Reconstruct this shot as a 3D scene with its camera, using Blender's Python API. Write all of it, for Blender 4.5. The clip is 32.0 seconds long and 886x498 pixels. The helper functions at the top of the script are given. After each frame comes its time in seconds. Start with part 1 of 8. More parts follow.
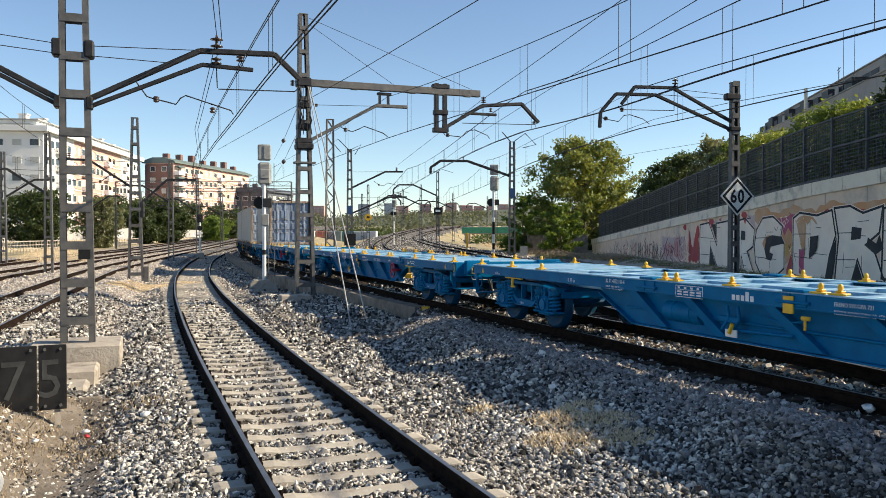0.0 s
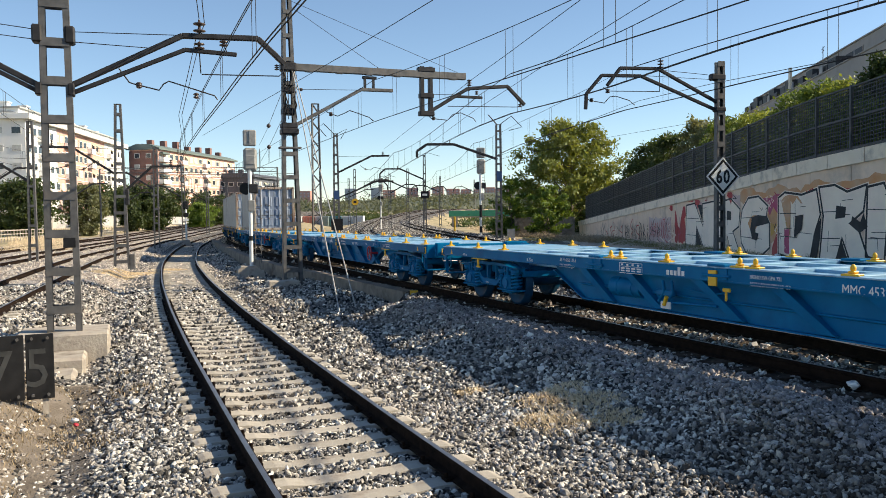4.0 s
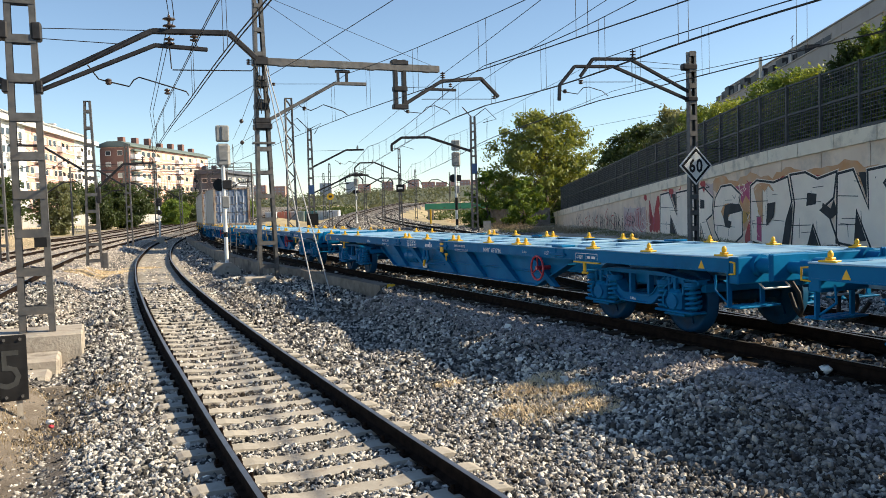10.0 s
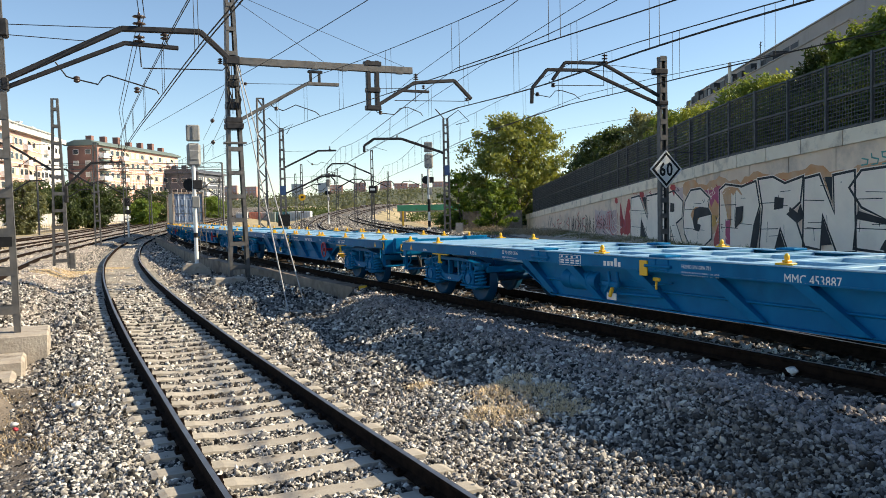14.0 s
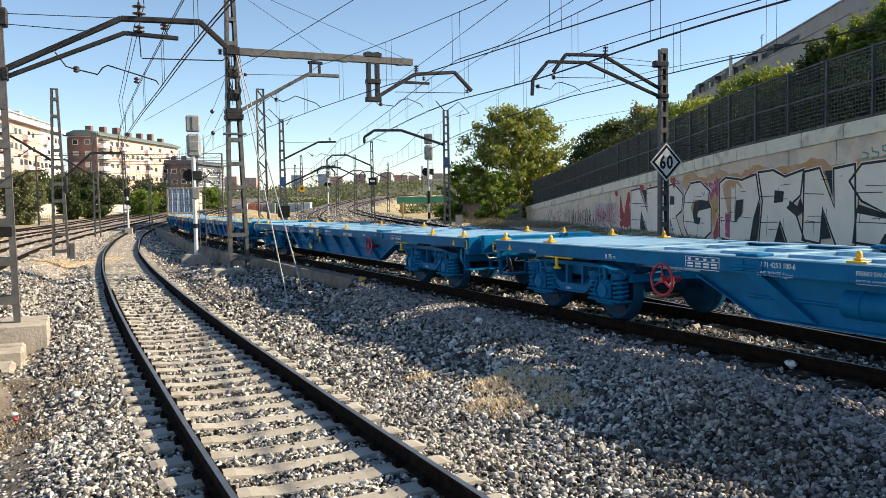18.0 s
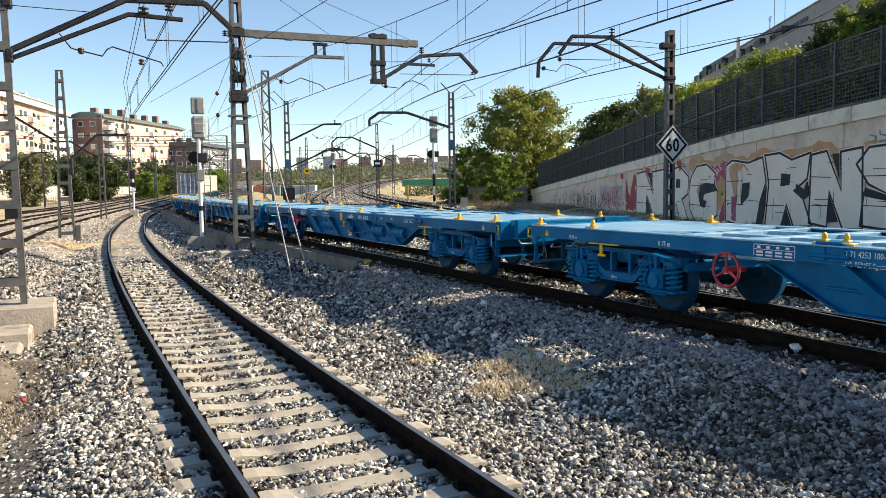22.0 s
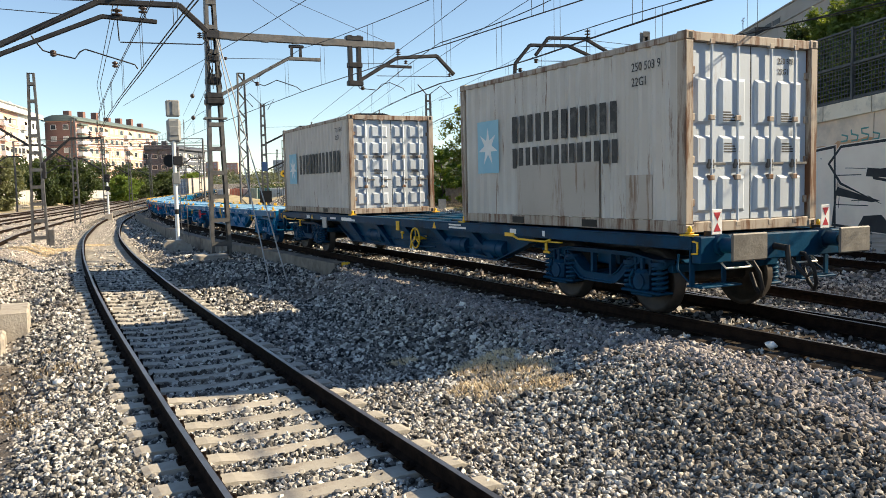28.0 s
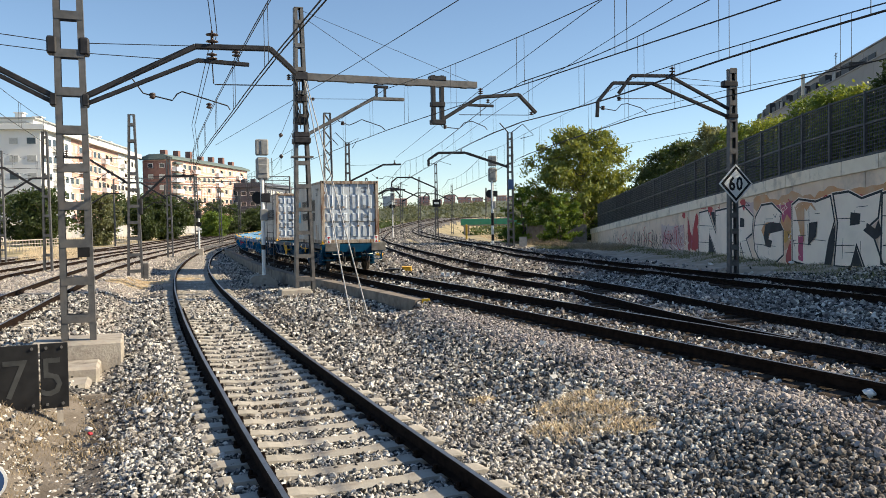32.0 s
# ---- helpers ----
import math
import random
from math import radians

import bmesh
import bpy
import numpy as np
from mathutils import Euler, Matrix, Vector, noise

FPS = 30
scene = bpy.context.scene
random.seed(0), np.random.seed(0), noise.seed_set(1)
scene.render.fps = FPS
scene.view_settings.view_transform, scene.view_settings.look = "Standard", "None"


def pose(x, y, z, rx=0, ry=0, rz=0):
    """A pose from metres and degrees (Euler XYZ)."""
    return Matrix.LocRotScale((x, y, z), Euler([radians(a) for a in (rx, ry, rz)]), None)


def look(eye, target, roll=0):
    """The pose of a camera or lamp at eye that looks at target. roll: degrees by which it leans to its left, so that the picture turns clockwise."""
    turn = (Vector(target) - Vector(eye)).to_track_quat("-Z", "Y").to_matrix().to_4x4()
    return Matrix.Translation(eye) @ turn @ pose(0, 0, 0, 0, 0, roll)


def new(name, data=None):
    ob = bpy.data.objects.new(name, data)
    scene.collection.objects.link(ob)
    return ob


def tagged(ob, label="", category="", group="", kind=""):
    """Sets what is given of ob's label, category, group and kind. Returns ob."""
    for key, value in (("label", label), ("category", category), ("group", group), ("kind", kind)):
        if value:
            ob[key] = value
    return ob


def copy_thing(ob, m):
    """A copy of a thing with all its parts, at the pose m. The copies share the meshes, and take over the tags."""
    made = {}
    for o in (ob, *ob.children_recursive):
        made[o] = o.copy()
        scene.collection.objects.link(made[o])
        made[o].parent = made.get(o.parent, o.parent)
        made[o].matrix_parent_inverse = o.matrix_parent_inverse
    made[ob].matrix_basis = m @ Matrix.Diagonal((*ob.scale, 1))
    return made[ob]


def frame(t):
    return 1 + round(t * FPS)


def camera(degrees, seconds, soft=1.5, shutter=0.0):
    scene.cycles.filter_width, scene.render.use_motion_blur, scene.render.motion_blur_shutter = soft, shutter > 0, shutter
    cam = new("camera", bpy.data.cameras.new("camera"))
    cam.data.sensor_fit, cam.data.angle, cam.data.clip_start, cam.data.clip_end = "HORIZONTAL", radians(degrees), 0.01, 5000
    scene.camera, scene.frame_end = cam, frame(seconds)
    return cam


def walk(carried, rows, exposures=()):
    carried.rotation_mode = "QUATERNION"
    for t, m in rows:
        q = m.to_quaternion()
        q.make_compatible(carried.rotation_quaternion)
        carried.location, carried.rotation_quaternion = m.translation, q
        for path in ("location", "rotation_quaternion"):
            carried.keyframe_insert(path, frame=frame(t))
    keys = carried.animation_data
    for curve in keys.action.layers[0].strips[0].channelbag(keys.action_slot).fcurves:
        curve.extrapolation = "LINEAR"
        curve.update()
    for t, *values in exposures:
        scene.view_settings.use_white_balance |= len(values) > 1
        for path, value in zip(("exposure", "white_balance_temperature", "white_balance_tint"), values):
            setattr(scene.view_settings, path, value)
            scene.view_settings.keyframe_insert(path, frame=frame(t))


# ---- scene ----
cam = camera(56.63, 32.0, soft=0.75)
EYE = (0.0, 0.0, 1.84)
TURNS = (  # seconds, yaw, pitch, roll
    (0, -0.81, -1.09, -0.02),
    (0.5, -0.81, -0.98, -0.02),
    (1, -0.81, -0.98, -0.06),
    (1.5, -0.82, -0.99, -0.08),
    (2, -0.84, -0.97, 0.00),
    (2.5, -0.86, -0.99, 0.31),
    (3, -1.08, -1.27, 0.48),
    (3.5, -1.33, -1.46, 0.67),
    (4, -1.70, -2.23, 0.68),
    (4.5, -2.31, -2.27, 0.64),
    (6.5, -2.58, -2.53, 1.23),
    (7, -2.58, -2.70, 1.25),
    (7.5, -2.58, -2.78, 1.31),
    (8, -2.64, -2.76, 1.44),
    (8.5, -2.64, -2.75, 1.62),
    (9, -2.74, -2.75, 1.66),
    (9.5, -3.05, -2.76, 1.68),
    (10, -3.38, -2.75, 1.60),
    (10.5, -3.43, -2.73, 1.57),
    (11, -3.44, -2.70, 1.53),
    (11.5, -3.44, -2.68, 1.48),
    (12, -4.20, -2.38, 1.39),
    (12.5, -5.08, -2.10, 1.31),
    (13, -5.29, -2.21, 1.24),
    (13.5, -5.30, -2.21, 1.24),
    (14, -5.30, -2.68, 1.23),
    (14.5, -5.30, -2.76, 1.15),
    (16.5, -5.31, -2.91, 1.06),
    (17, -5.32, -2.93, 1.05),
    (17.5, -5.31, -2.99, 0.97),
    (18, -5.31, -3.24, 0.98),
    (18.5, -5.32, -3.46, 0.82),
    (19, -5.34, -3.53, 0.80),
    (19.5, -5.33, -3.85, 0.84),
    (20, -5.34, -4.00, 0.90),
    (20.5, -5.35, -4.00, 0.94),
    (21, -5.34, -4.25, 1.00),
    (21.5, -4.99, -4.47, 0.95),
    (22, -4.95, -4.44, 0.89),
    (22.5, -4.93, -4.42, 0.73),
    (23, -4.93, -4.42, 0.73),
    (23.5, -4.94, -4.41, 0.58),
    (24, -5.54, -4.43, 0.30),
    (24.5, -5.57, -4.44, 0.52),
    (25, -5.78, -4.60, 0.58),
    (25.5, -6.53, -4.71, 0.57),
    (27.5, -6.55, -4.66, 1.35),
    (28, -6.50, -4.35, 1.24),
    (28.5, -6.50, -3.91, 0.97),
    (29, -6.38, -3.56, 0.93),
    (29.5, -6.14, -3.17, 0.86),
    (30, -6.05, -3.09, 0.80),
    (30.5, -5.69, -3.01, 0.58),
    (31, -4.69, -2.54, 0.74),
    (31.5, -2.92, -2.05, 0.82),
    (32, -0.88, -1.64, 0.90),
)
walk(cam, [(t, pose(*EYE, 90 + p, r, y)) for t, y, p, r in TURNS], exposures=[(0.0, 0.79, 6900, 8), (3.0, 0.79, 6900, 8), (7.0, 0.88, 7000, 8), (13.0, 0.88, 7050, 8), (19.0, 0.97, 7100, 8), (23.0, 1.0, 7150, 8), (25.0, 1.0, 7350, 8), (30.0, 1.02, 7300, 8), (32.0, 0.77, 6850, 8)])

# ---- sky and sun ----
SUN_AZ, SUN_EL = radians(90), radians(32)  # azimuth clockwise from +y
world = bpy.data.worlds.new("sky")
scene.world = world
world.use_nodes = True
sky = world.node_tree.nodes.new("ShaderNodeTexSky")
sky.sky_type, sky.sun_disc = "NISHITA", False
sky.sun_elevation, sky.sun_rotation = SUN_EL, SUN_AZ
sky.air_density, sky.dust_density, sky.ozone_density = 0.85, 0.05, 3.0
world.node_tree.links.new(sky.outputs[0], world.node_tree.nodes["Background"].inputs[0])
world.node_tree.nodes["Background"].inputs[1].default_value = 0.10
sun = new("sun", bpy.data.lights.new("sun", "SUN"))
sun.data.energy, sun.data.angle, sun.data.color = 5.0, radians(0.55), (1.0, 0.88, 0.70)
sun.matrix_world = look((0, 0, 60), Vector((0, 0, 60)) - Vector((math.sin(SUN_AZ) * math.cos(SUN_EL), math.cos(SUN_AZ) * math.cos(SUN_EL), math.sin(SUN_EL))))

# ---- building tools ----
class MB:
    """Collects vertices and faces for one mesh."""

    def __init__(self):
        self.v, self.f, self.smooth = [], [], []

    def add(self, verts, faces, smooth=False, m=None):
        n = len(self.v)
        self.v += [tuple(m @ Vector(p)) for p in verts] if m is not None else [tuple(p) for p in verts]
        self.f += [tuple(i + n for i in f) for f in faces]
        self.smooth += [smooth] * len(faces)
        return self

    def box(self, x0, x1, y0, y1, z0, z1, m=None, c=0.0):
        """A box, with chamfered edges where c is given."""
        if c <= 0:
            vs = [(x, y, z) for x in (x0, x1) for y in (y0, y1) for z in (z0, z1)]
            return self.add(vs, [(0, 1, 3, 2), (4, 6, 7, 5), (0, 4, 5, 1), (2, 3, 7, 6), (0, 2, 6, 4), (1, 5, 7, 3)], False, m)
        c = min(c, (x1 - x0) * 0.45, (y1 - y0) * 0.45, (z1 - z0) * 0.45)
        bm = bmesh.new()
        bmesh.ops.create_cube(bm, size=1.0, matrix=Matrix.LocRotScale(((x0 + x1) / 2, (y0 + y1) / 2, (z0 + z1) / 2), None, (x1 - x0, y1 - y0, z1 - z0)))
        bmesh.ops.bevel(bm, geom=bm.edges[:], offset=c, segments=1, affect="EDGES")
        bm.verts.index_update()
        self.add([v.co.copy() for v in bm.verts], [[v.index for v in f.verts] for f in bm.faces], False, m)
        bm.free()
        return self

    def rod(self, a, b, r, n=8, r2=None, caps=True, smooth=True, m=None):
        a, b = Vector(a), Vector(b)
        q = (b - a).to_track_quat("Z", "Y")
        r2 = r if r2 is None else r2
        vs = []
        for p, rr in ((a, r), (b, r2)):
            for k in range(n):
                w = 2 * math.pi * (k + 0.5) / n
                vs.append(p + q @ Vector((rr * math.cos(w), rr * math.sin(w), 0)))
        self.add(vs, [(k, (k + 1) % n, n + (k + 1) % n, n + k) for k in range(n)], smooth, m)
        if caps:
            self.add(vs, [tuple(range(n))[::-1], tuple(range(n, 2 * n))], False, m)
        return self

    def tube(self, pts, r, n=6, m=None):
        """A round tube along a line of points."""
        pts = [Vector(p) for p in pts]
        vs, side = [], None
        for i, p in enumerate(pts):
            d = (pts[min(i + 1, len(pts) - 1)] - pts[max(i - 1, 0)]).normalized()
            if side is None:
                side = d.orthogonal().normalized()
            side = (side - d * side.dot(d)).normalized()
            up = d.cross(side)
            for k in range(n):
                w = 2 * math.pi * k / n
                vs.append(p + r * (math.cos(w) * side + math.sin(w) * up))
        fs = [(i * n + k, i * n + (k + 1) % n, (i + 1) * n + (k + 1) % n, (i + 1) * n + k) for i in range(len(pts) - 1) for k in range(n)]
        self.add(vs, fs, True, m)
        return self.add(vs, [tuple(range(n))[::-1], tuple(range(len(vs) - n, len(vs)))], False, m)

    def prism(self, poly, d0, d1, m=None, smooth=False):
        """A flat outline (x, z) pushed along y from d0 to d1."""
        n = len(poly)
        vs = [(x, d0, z) for x, z in poly] + [(x, d1, z) for x, z in poly]
        self.add(vs, [(k, (k + 1) % n, n + (k + 1) % n, n + k) for k in range(n)], smooth, m)
        return self.add(vs, [tuple(range(n))[::-1], tuple(range(n, 2 * n))], False, m)

    def lathe(self, prof, n=16, m=None):
        """A turned shape: (radius, height) pairs about z."""
        vs = [(r * math.cos(2 * math.pi * k / n), r * math.sin(2 * math.pi * k / n), z) for r, z in prof for k in range(n)]
        fs = [(i * n + k, i * n + (k + 1) % n, (i + 1) * n + (k + 1) % n, (i + 1) * n + k) for i in range(len(prof) - 1) for k in range(n)]
        self.add(vs, fs, True, m)
        return self.add(vs, [tuple(range(n))[::-1], tuple(range(len(vs) - n, len(vs)))], False, m)

    def sweep(self, prof, path, ups=None):
        """An open or closed profile (x to the right of the way, z up) swept along a level path."""
        n, vs = len(prof), []
        for p, (tx, ty) in zip(path, heading(path)):
            for x, z in prof:
                vs.append((p[0] + ty * x, p[1] - tx * x, p[2] + z))
        fs = [(i * n + k, (i + 1) * n + k, (i + 1) * n + (k + 1) % n, i * n + (k + 1) % n) for i in range(len(path) - 1) for k in range(n)]
        self.add(vs, fs)
        return self.add(vs, [tuple(range(n)), tuple(range(len(vs) - n, len(vs)))[::-1]])

    def mesh(self, name, mat):
        me = bpy.data.meshes.new(name)
        me.from_pydata(self.v, [], self.f)
        me.polygons.foreach_set("use_smooth", self.smooth)
        for mm in mat if isinstance(mat, (list, tuple)) else [mat]:
            me.materials.append(mm)
        me.update()
        return me


def heading(path):
    P = np.array([(p[0], p[1]) for p in path])
    g = np.gradient(P, axis=0)
    return g / np.linalg.norm(g, axis=1)[:, None]


def part(name, mb, mat, parent=None, label="", m=None):
    """Links a mesh as one object under a thing or a part."""
    me = mb if isinstance(mb, bpy.types.Mesh) else tidy(mb.mesh(name, mat))
    ob = new(name, me)
    if parent is not None:
        ob.parent = parent
    if m is not None:
        ob.matrix_basis = m
    return tagged(ob, label)


def tidy(me):
    """Makes the faces of a mesh look outwards."""
    bm = bmesh.new()
    bm.from_mesh(me)
    bmesh.ops.recalc_face_normals(bm, faces=bm.faces[:])
    bm.to_mesh(me)
    bm.free()
    return me


def thing(name, label, category, m=None, group="", kind=""):
    ob = new(name)
    ob.empty_display_size = 0.2
    if m is not None:
        ob.matrix_basis = m
    return tagged(ob, label, category, group, kind)


def curve(ctrl, step=1.0):
    """A smooth plan line through control points, at even steps."""
    P = np.array(ctrl, float)
    P = np.vstack([2 * P[0] - P[1], P, 2 * P[-1] - P[-2]])
    out = []
    for i in range(1, len(P) - 2):
        a, b, c, d = P[i - 1:i + 3]
        for k in range(40):
            t = k / 40
            out.append(0.5 * (2 * b + (c - a) * t + (2 * a - 5 * b + 4 * c - d) * t * t + (3 * b - a - 3 * c + d) * t ** 3))
    out.append(P[-2])
    out = np.array(out)
    s = np.r_[0, np.cumsum(np.linalg.norm(np.diff(out, axis=0), axis=1))]
    q = np.arange(0, s[-1], step)
    return np.stack([np.interp(q, s, out[:, 0]), np.interp(q, s, out[:, 1])], 1)


def shifted(line, d):
    """A plan line moved d metres to the right of its way."""
    h = heading(line)
    return line + np.stack([h[:, 1], -h[:, 0]], 1) * d


def side_of(line, X, Y):
    """Signed distance (right positive) of points from a plan line, and the nearest index."""
    L = line[::2]
    h = heading(L)
    P = np.stack([np.ravel(X), np.ravel(Y)], 1)
    best, idx = np.full(len(P), 1e9), np.zeros(len(P), int)
    for i in range(len(L)):
        d = (P[:, 0] - L[i, 0]) ** 2 + (P[:, 1] - L[i, 1]) ** 2
        k = d < best
        best[k], idx[k] = d[k], i
    v = P - L[idx]
    return (v[:, 0] * h[idx, 1] - v[:, 1] * h[idx, 0]).reshape(np.shape(X)), idx.reshape(np.shape(X))

# ---- materials ----
def surf(name, c1, c2, scale=4.0, rough=0.7, metal=0.0, bump=0.0, bscale=40.0, dirt=None, dscale=1.2, damt=0.5, spec=0.5, island=0.0, rnd=0.0):
    """Two tones mixed by noise, with an optional patchy dirt colour, relief and a spread of tone between pieces."""
    ma = bpy.data.materials.new(name)
    ma.use_nodes = True
    nt = ma.node_tree
    N, L = nt.nodes, nt.links
    bs = N["Principled BSDF"]
    tc = N.new("ShaderNodeTexCoord")
    no = N.new("ShaderNodeTexNoise")
    no.inputs["Scale"].default_value, no.inputs["Detail"].default_value = scale, 6.0
    L.new(tc.outputs["Object"], no.inputs["Vector"])
    mix = N.new("ShaderNodeMix")
    mix.data_type = "RGBA"
    mix.inputs["A"].default_value, mix.inputs["B"].default_value = (*c1, 1), (*c2, 1)
    ramp = N.new("ShaderNodeMapRange")
    ramp.inputs["From Min"].default_value, ramp.inputs["From Max"].default_value = 0.32, 0.68
    L.new(no.outputs["Fac"], ramp.inputs["Value"])
    L.new(ramp.outputs["Result"], mix.inputs["Factor"])
    col = mix.outputs["Result"]
    if dirt is not None:
        n2 = N.new("ShaderNodeTexNoise")
        n2.inputs["Scale"].default_value, n2.inputs["Detail"].default_value, n2.inputs["Roughness"].default_value = dscale, 8.0, 0.65
        L.new(tc.outputs["Object"], n2.inputs["Vector"])
        r2 = N.new("ShaderNodeMapRange")
        r2.inputs["From Min"].default_value, r2.inputs["From Max"].default_value, r2.inputs["To Max"].default_value = 0.5, 0.7, damt
        L.new(n2.outputs["Fac"], r2.inputs["Value"])
        m2 = N.new("ShaderNodeMix")
        m2.data_type = "RGBA"
        m2.inputs["B"].default_value = (*dirt, 1)
        L.new(col, m2.inputs["A"])
        L.new(r2.outputs["Result"], m2.inputs["Factor"])
        col = m2.outputs["Result"]
    if island or rnd:
        src = N.new("ShaderNodeNewGeometry").outputs["Random Per Island"] if island else N.new("ShaderNodeObjectInfo").outputs["Random"]
        amt = island or rnd
        mr = N.new("ShaderNodeMapRange")
        mr.inputs["To Min"].default_value, mr.inputs["To Max"].default_value = 1 - amt, 1 + amt
        L.new(src, mr.inputs["Value"])
        hv = N.new("ShaderNodeHueSaturation")
        L.new(mr.outputs["Result"], hv.inputs["Value"])
        L.new(col, hv.inputs["Color"])
        col = hv.outputs["Color"]
    L.new(col, bs.inputs["Base Color"])
    bs.inputs["Roughness"].default_value, bs.inputs["Metallic"].default_value = rough, metal
    bs.inputs["Specular IOR Level"].default_value = spec
    if bump:
        n3 = N.new("ShaderNodeTexNoise")
        n3.inputs["Scale"].default_value, n3.inputs["Detail"].default_value = bscale, 5.0
        L.new(tc.outputs["Object"], n3.inputs["Vector"])
        bp = N.new("ShaderNodeBump")
        bp.inputs["Strength"].default_value, bp.inputs["Distance"].default_value = bump, 0.02
        L.new(n3.outputs["Fac"], bp.inputs["Height"])
        L.new(bp.outputs["Normal"], bs.inputs["Normal"])
    return ma


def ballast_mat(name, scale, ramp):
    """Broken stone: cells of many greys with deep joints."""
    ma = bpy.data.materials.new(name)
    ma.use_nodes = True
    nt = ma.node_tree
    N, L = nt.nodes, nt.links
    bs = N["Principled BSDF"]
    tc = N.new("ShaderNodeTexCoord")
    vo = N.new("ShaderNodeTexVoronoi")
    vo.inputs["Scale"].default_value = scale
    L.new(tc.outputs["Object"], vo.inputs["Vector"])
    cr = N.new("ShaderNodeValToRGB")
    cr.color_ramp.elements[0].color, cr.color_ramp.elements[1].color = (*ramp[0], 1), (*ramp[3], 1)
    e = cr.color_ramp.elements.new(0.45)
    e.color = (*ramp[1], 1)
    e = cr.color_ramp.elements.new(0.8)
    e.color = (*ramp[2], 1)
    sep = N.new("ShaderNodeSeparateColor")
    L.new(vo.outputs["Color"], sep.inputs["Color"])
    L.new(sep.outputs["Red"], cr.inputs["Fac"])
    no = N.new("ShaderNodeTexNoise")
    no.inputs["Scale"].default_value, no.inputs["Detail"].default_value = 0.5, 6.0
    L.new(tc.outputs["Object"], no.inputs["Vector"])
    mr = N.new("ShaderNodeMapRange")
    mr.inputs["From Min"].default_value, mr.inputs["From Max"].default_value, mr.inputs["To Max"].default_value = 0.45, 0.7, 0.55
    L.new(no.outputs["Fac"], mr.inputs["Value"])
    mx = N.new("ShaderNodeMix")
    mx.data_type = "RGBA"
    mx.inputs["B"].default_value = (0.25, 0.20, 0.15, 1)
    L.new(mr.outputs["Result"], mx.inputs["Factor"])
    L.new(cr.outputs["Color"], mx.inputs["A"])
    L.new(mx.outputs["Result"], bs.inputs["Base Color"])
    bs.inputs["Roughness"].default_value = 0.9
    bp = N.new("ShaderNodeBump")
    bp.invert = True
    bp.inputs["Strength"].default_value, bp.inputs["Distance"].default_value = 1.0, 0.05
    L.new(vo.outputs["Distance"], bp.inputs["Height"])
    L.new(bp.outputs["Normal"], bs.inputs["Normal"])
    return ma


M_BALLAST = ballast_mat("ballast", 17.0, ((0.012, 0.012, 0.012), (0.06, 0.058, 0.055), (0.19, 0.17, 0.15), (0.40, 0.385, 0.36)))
M_BALLASTW = ballast_mat("ballast_pale", 17.0, ((0.10, 0.085, 0.075), (0.30, 0.265, 0.235), (0.48, 0.43, 0.385), (0.72, 0.66, 0.60)))
M_VERGE = surf("rough_verge", (0.25, 0.21, 0.12), (0.45, 0.36, 0.22), 0.5, 0.95, 0, 0.8, 6, dirt=(0.12, 0.12, 0.05), dscale=0.12, damt=0.8)
M_BALLASTD = surf("ballast_oily", (0.022, 0.018, 0.015), (0.075, 0.06, 0.048), 14, 0.9, 0, 0.9, 20, dirt=(0.12, 0.10, 0.08), dscale=3, damt=0.6, spec=0.1)
M_DIRT = surf("dry_earth", (0.15, 0.125, 0.10), (0.235, 0.20, 0.165), 2.5, 0.95, bump=0.9, bscale=25, dirt=(0.11, 0.095, 0.08), dscale=0.6, spec=0.1)
M_FOOT = surf("dusty_earth_grey", (0.36, 0.31, 0.25), (0.52, 0.45, 0.37), 1.8, 0.95, bump=0.7, bscale=22, dirt=(0.22, 0.20, 0.13), dscale=0.8, damt=0.7, spec=0.1)
M_RAIL = surf("rail_steel_rusty", (0.009, 0.006, 0.005), (0.024, 0.015, 0.011), 9, 0.9, 0.0, 0.2, 60, spec=0.05)
M_RAILTOP = surf("rail_head_worn", (0.24, 0.22, 0.20), (0.36, 0.34, 0.33), 6, 0.36, 0.9, dirt=(0.12, 0.08, 0.06), dscale=1.5, damt=0.6)
M_SLEEPER = surf("sleeper_concrete", (0.36, 0.33, 0.28), (0.47, 0.43, 0.37), 6, 0.9, 0, 0.25, 50, dirt=(0.17, 0.13, 0.10), dscale=3, damt=0.7, rnd=0.12)
M_WOODSLEEPER = surf("sleeper_timber_dark", (0.035, 0.027, 0.022), (0.085, 0.064, 0.048), 8, 0.9, 0, 0.4, 30, rnd=0.25, spec=0.1)
M_CONC = surf("concrete_weathered", (0.34, 0.30, 0.26), (0.44, 0.40, 0.34), 3, 0.9, 0, 0.5, 22, dirt=(0.15, 0.12, 0.10), dscale=2.2, damt=0.8, spec=0.2)
# brown stained concrete, with the low wall's shaded side darkened into its colour
M_CONCD = surf("concrete_brown_stain_and_shade", (0.16, 0.132, 0.105), (0.26, 0.215, 0.175), 3, 0.9, 0, 0.5, 16, dirt=(0.06, 0.05, 0.04), dscale=1.6, damt=0.8)
M_WALL = surf("wall_concrete_grey", (0.76, 0.58, 0.44), (0.84, 0.67, 0.52), 1.2, 0.85, 0, 0.15, 25, dirt=(0.24, 0.22, 0.20), dscale=0.7, damt=0.5, spec=0.25)
M_COPING = surf("coping_concrete_pale", (0.80, 0.68, 0.53), (0.86, 0.75, 0.60), 2.0, 0.85, 0, 0.2, 25, dirt=(0.30, 0.25, 0.20), dscale=1.3, damt=0.8, spec=0.25)
